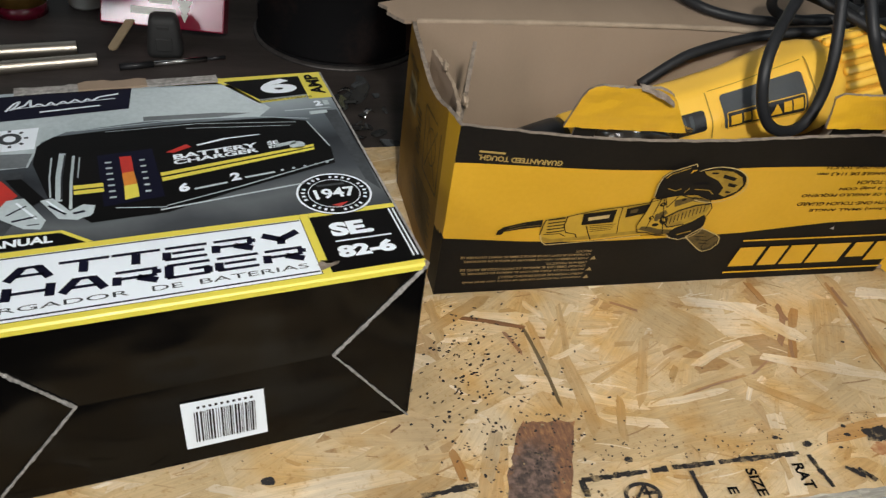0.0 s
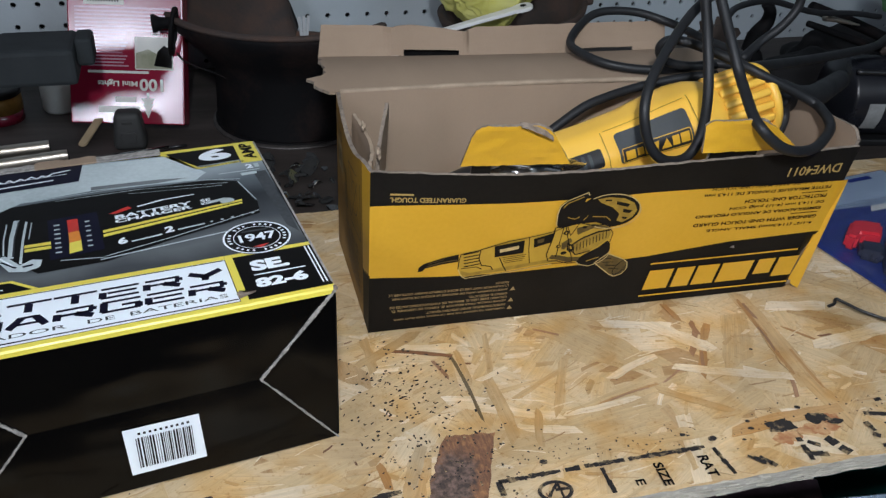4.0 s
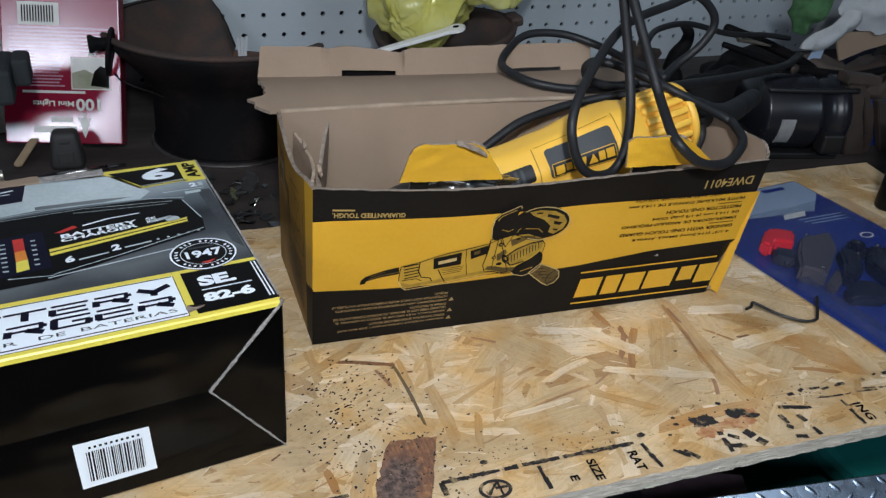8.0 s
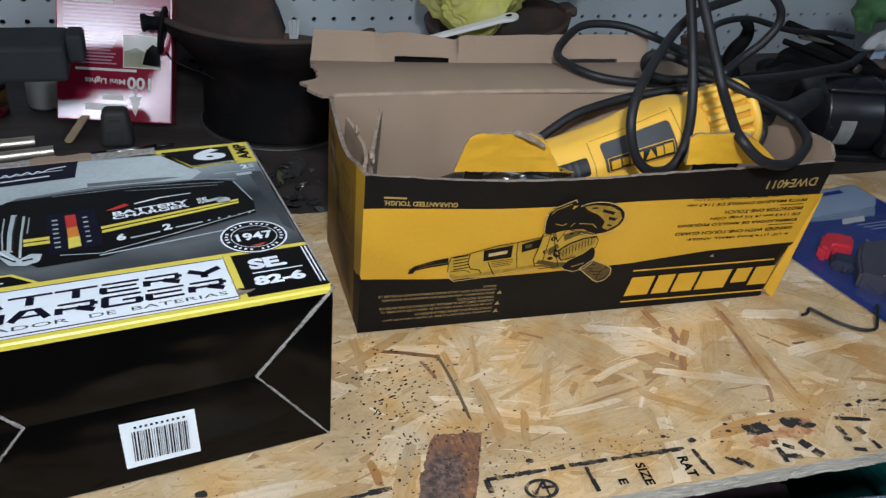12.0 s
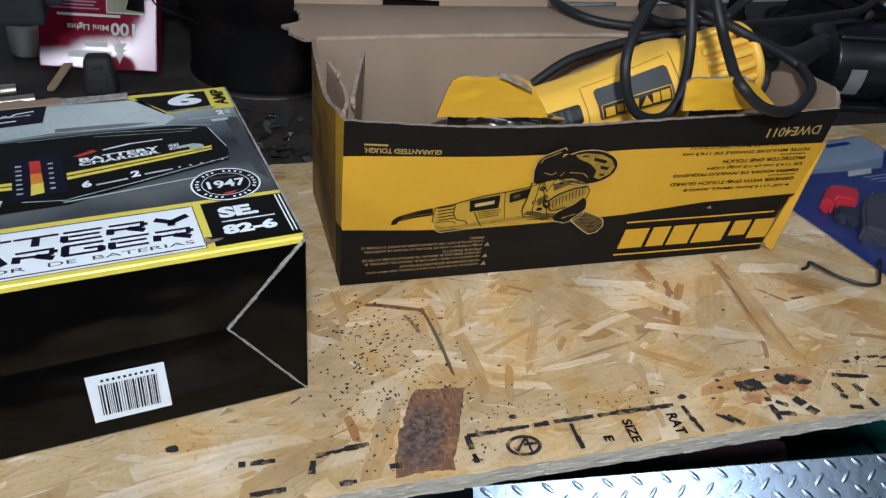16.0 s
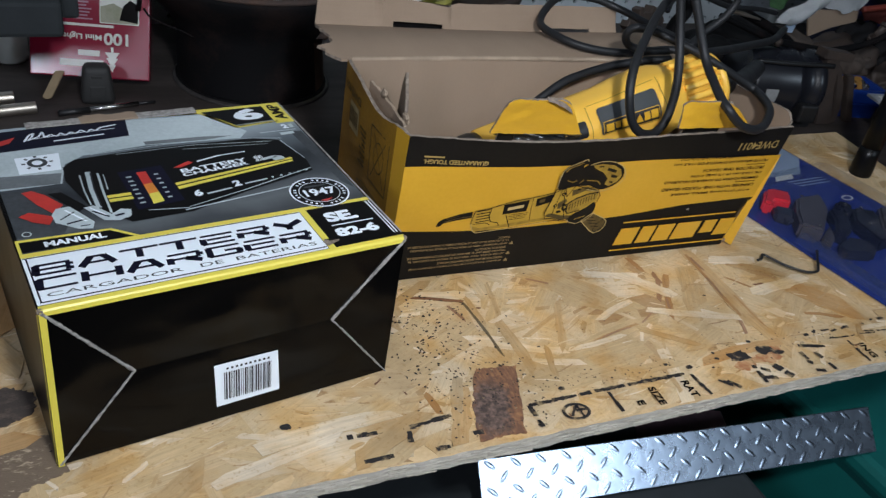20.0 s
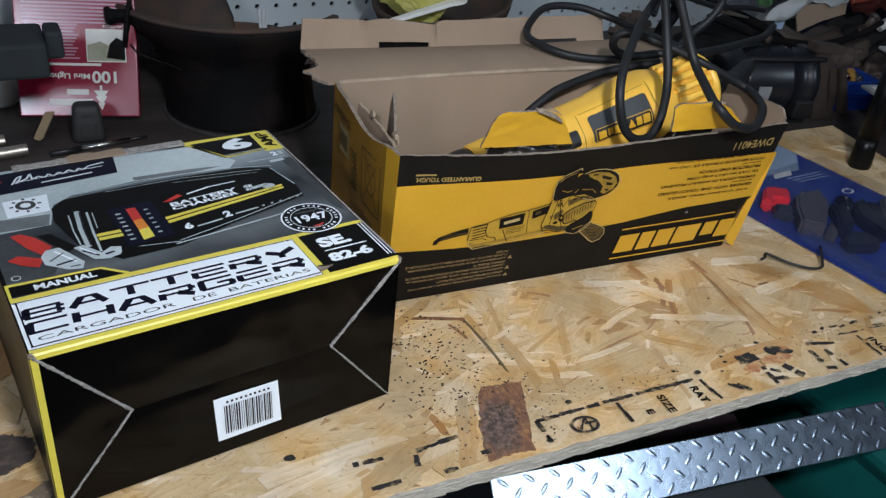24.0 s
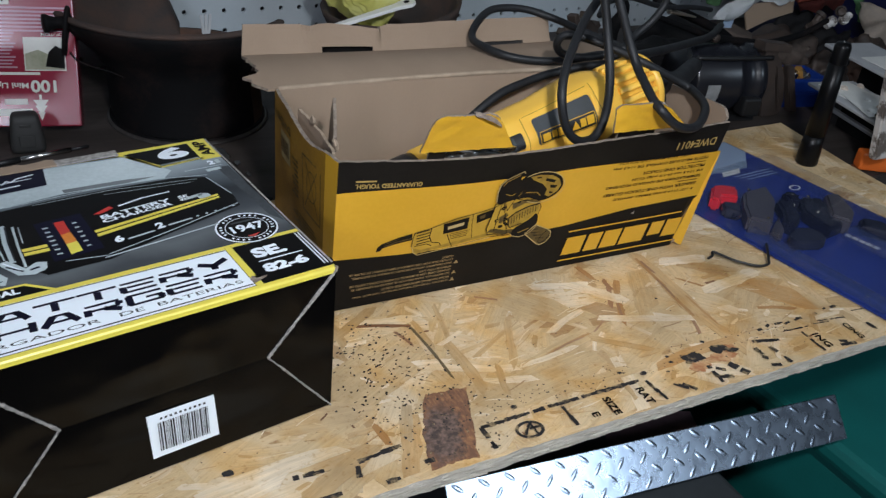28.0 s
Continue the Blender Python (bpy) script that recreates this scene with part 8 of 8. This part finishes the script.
for k in range(6):
    t = thing("metal_fitting", "small bright metal fitting in the bin", "fitting", pose(0.752 + 0.012 * (k % 3), 0.294 + 0.012 * (k // 3), WT + 0.038, 70 * k, 30, 40 * k), "metal fittings")
    part("fitting_body", lathe_bm([(0, -0.008), (0.005, -0.008), (0.005, 0.0), (0.007, 0.001), (0.007, 0.006), (0, 0.006)], 6), M_BRASS if k % 2 else M_STEEL, t)
tray = thing("paper_tray", "white stepped tray holding loose papers", "tray", pose(0.800, 0.210, WT, 0, 0, -102))
part("tray_shelf", box_bm(0.20, 0.072, 0.004, 0.001, at=(0.035, 0.0, 0.0865), turn=pose(0, 0, 0, 2, 0, 0)), M_TRAY, tray, "dusty white shelf")
part("tray_shelf", box_bm(0.16, 0.066, 0.004, 0.001, at=(0.080, -0.062, 0.0565), turn=pose(0, 0, 0, 2, 0, 0)), M_TRAY, tray, "dusty white shelf")
part("tray_lip", box_bm(0.16, 0.007, 0.005, 0.001, at=(0.070, -0.050, 0.0235)), M_TRAY, tray, "white front lip")
# Near-black panels put the shade of the gaps between shelves into colour.
part("tray_back", box_bm(0.19, 0.004, 0.084, 0.001, at=(0.035, 0.033, 0.042)), M_LUMP, tray, "back panel coloured dark for the shade under the shelf")
part("tray_step", box_bm(0.15, 0.004, 0.054, 0.001, at=(0.080, -0.034, 0.027)), M_LUMP, tray, "step panel coloured dark for the shade under the shelf")
for k, (x, y, z, a) in enumerate(((0.045, -0.060, 0.0593, 8), (0.085, -0.064, 0.0604, -12), (0.03, 0.002, 0.0893, 4))):
    sheet = tagged(part("loose_paper", box_bm(0.075, 0.048, 0.0008), M_PAPER), "creased pale paper sheet in the tray", "paper")
    sheet.matrix_world = tray.matrix_world @ pose(x, y, z, 2, 0, a)
clampo = thing("orange_clamp", "orange painted bar clamp with a steel bolt", "clamp", pose(0.685, 0.103, WT, 0, 0, -28))
part("clamp_jaw", box_bm(0.085, 0.018, 0.022, 0.003, at=(0.035, 0.0, 0.012)), M_ORANGE, clampo, "orange jaw")
bar = slab_bm([(0.654, 0.016), (0.680, 0.016), (0.648, 0.118), (0.642, 0.126), (0.634, 0.127), (0.625, 0.120)], 0, 0.010, 0.002)
bmesh.ops.transform(bar, matrix=clampo.matrix_world.inverted() @ Matrix.Translation((0, 0.080, 0)) @ UPRIGHT, verts=bar.verts)
part("clamp_bar", bar, M_BARSTEEL, clampo, "worn grey steel bar")
part("jaw_bolt", lathe_bm([(0, 0), (0.006, 0), (0.007, 0.004), (0.004, 0.009), (0, 0.010)], 18, m=Matrix.Translation((-0.020, -0.016, 0.0))), M_STEEL, clampo, "bright bolt head", True)

# low heap behind the bin: grimy parts and a red rag
rnd = random.Random(77)
for k, (x, y, z, sx, sy, sz) in enumerate(((0.86, 0.33, 0.010, 0.034, 0.026, 0.024), (0.90, 0.37, 0.022, 0.040, 0.030, 0.034), (0.95, 0.36, 0.010, 0.036, 0.028, 0.024), (0.82, 0.37, 0.018, 0.034, 0.028, 0.030), (1.0, 0.39, 0.012, 0.044, 0.032, 0.026), (0.88, 0.42, 0.030, 0.050, 0.030, 0.042), (1.06, 0.37, 0.006, 0.040, 0.03, 0.02))):
    b = blob_bm((sx, sy, sz), 21 + k, 0.5, 2.4, 4)
    bmesh.ops.translate(b, vec=(x, y, z), verts=b.verts)
    tagged(part("metal_part", b, (M_OLDMETAL, M_LUMP, M_RUST, M_LEATHER)[k % 4], None, "", True), ("grimy brown metal part in the heap", "black plastic part in the heap", "rusty casting in the heap", "crumpled brown leather scrap in the heap")[k % 4], "metal part")
cloth("red_rag", [[(0.848, 0.41, 0.098), (0.89, 0.40, 0.104), (0.935, 0.41, 0.104)], [(0.850, 0.40, 0.090), (0.89, 0.39, 0.095), (0.937, 0.40, 0.094)], [(0.856, 0.40, 0.078), (0.89, 0.39, 0.083), (0.935, 0.40, 0.082)]], M_RAGRED, "dull red shop rag on the heap", 8)
for k, (x, y, z) in enumerate(((0.90, 0.325, 0.040), (0.93, 0.335, 0.036), (0.955, 0.33, 0.032))):
    t = thing("metal_fitting", "small bright metal fitting on the heap", "fitting", pose(x, y, z, 60 * k, 40, 30 * k), "metal fittings")
    part("fitting_body", lathe_bm([(0, -0.010), (0.006, -0.010), (0.006, 0.0), (0.009, 0.001), (0.009, 0.008), (0, 0.008)], 6), M_OLDMETAL if k % 2 else M_BARSTEEL, t)
for k, (x, y, z) in enumerate(((0.849, 0.36, 0.084), (0.876, 0.36, 0.075), (0.889, 0.36, 0.091), (0.903, 0.36, 0.080), (0.839, 0.36, 0.070))):
    t = thing("metal_fitting", "small bright metal fitting on the heap", "fitting", pose(x, y, z, 50 * k, 35, 70 * k), "metal fittings")
    part("fitting_body", lathe_bm([(0, -0.009), (0.005, -0.010), (0.006, 0.0), (0.008, 0.001), (0.0075, 0.006), (0, 0.007)], 9), M_BARSTEEL if k % 2 else M_OLDMETAL, t)
rod = tagged(part("red_rod", tube_bm([(0.837, 0.395, 0.0984), (0.876, 0.395, 0.103), (0.916, 0.395, 0.1073)], 0.0042, 10), M_RUSTRED, None, "", True), "red painted metal handle on the heap", "handle")
rnd = random.Random(12)
for k in range(14):
    crumb = blob_bm((rnd.uniform(0.003, 0.007), rnd.uniform(0.002, 0.005), 0.003), 60 + k, 0.5, 2.0, 2)
    ob = tagged(part("crumpled_scrap", crumb, (M_PAPER, M_OLDMETAL, M_TANHIDE)[k % 3], None, "", False), ("small pale paper scrap in the tray", "small grimy metal scrap in the tray", "small tan scrap in the tray")[k % 3], "scrap")
    ob.matrix_world = tray.matrix_world @ pose(rnd.uniform(0.01, 0.15), rnd.uniform(-0.09, -0.035), 0.061, 2, 0, rnd.uniform(0, 360))
# A bright tapered rod stands in for the highlight along the tongs.
strip = tagged(part("tong_highlight", tube_bm([(0.522, 0.305, 0.117), (0.545, 0.305, 0.1125), (0.567, 0.305, 0.108)], lambda s: 0.0036 - 0.0026 * s, 10, 6), M_TUBE, None, "", True), "tapered bright rod added as the tongs' highlight", "metal strip")
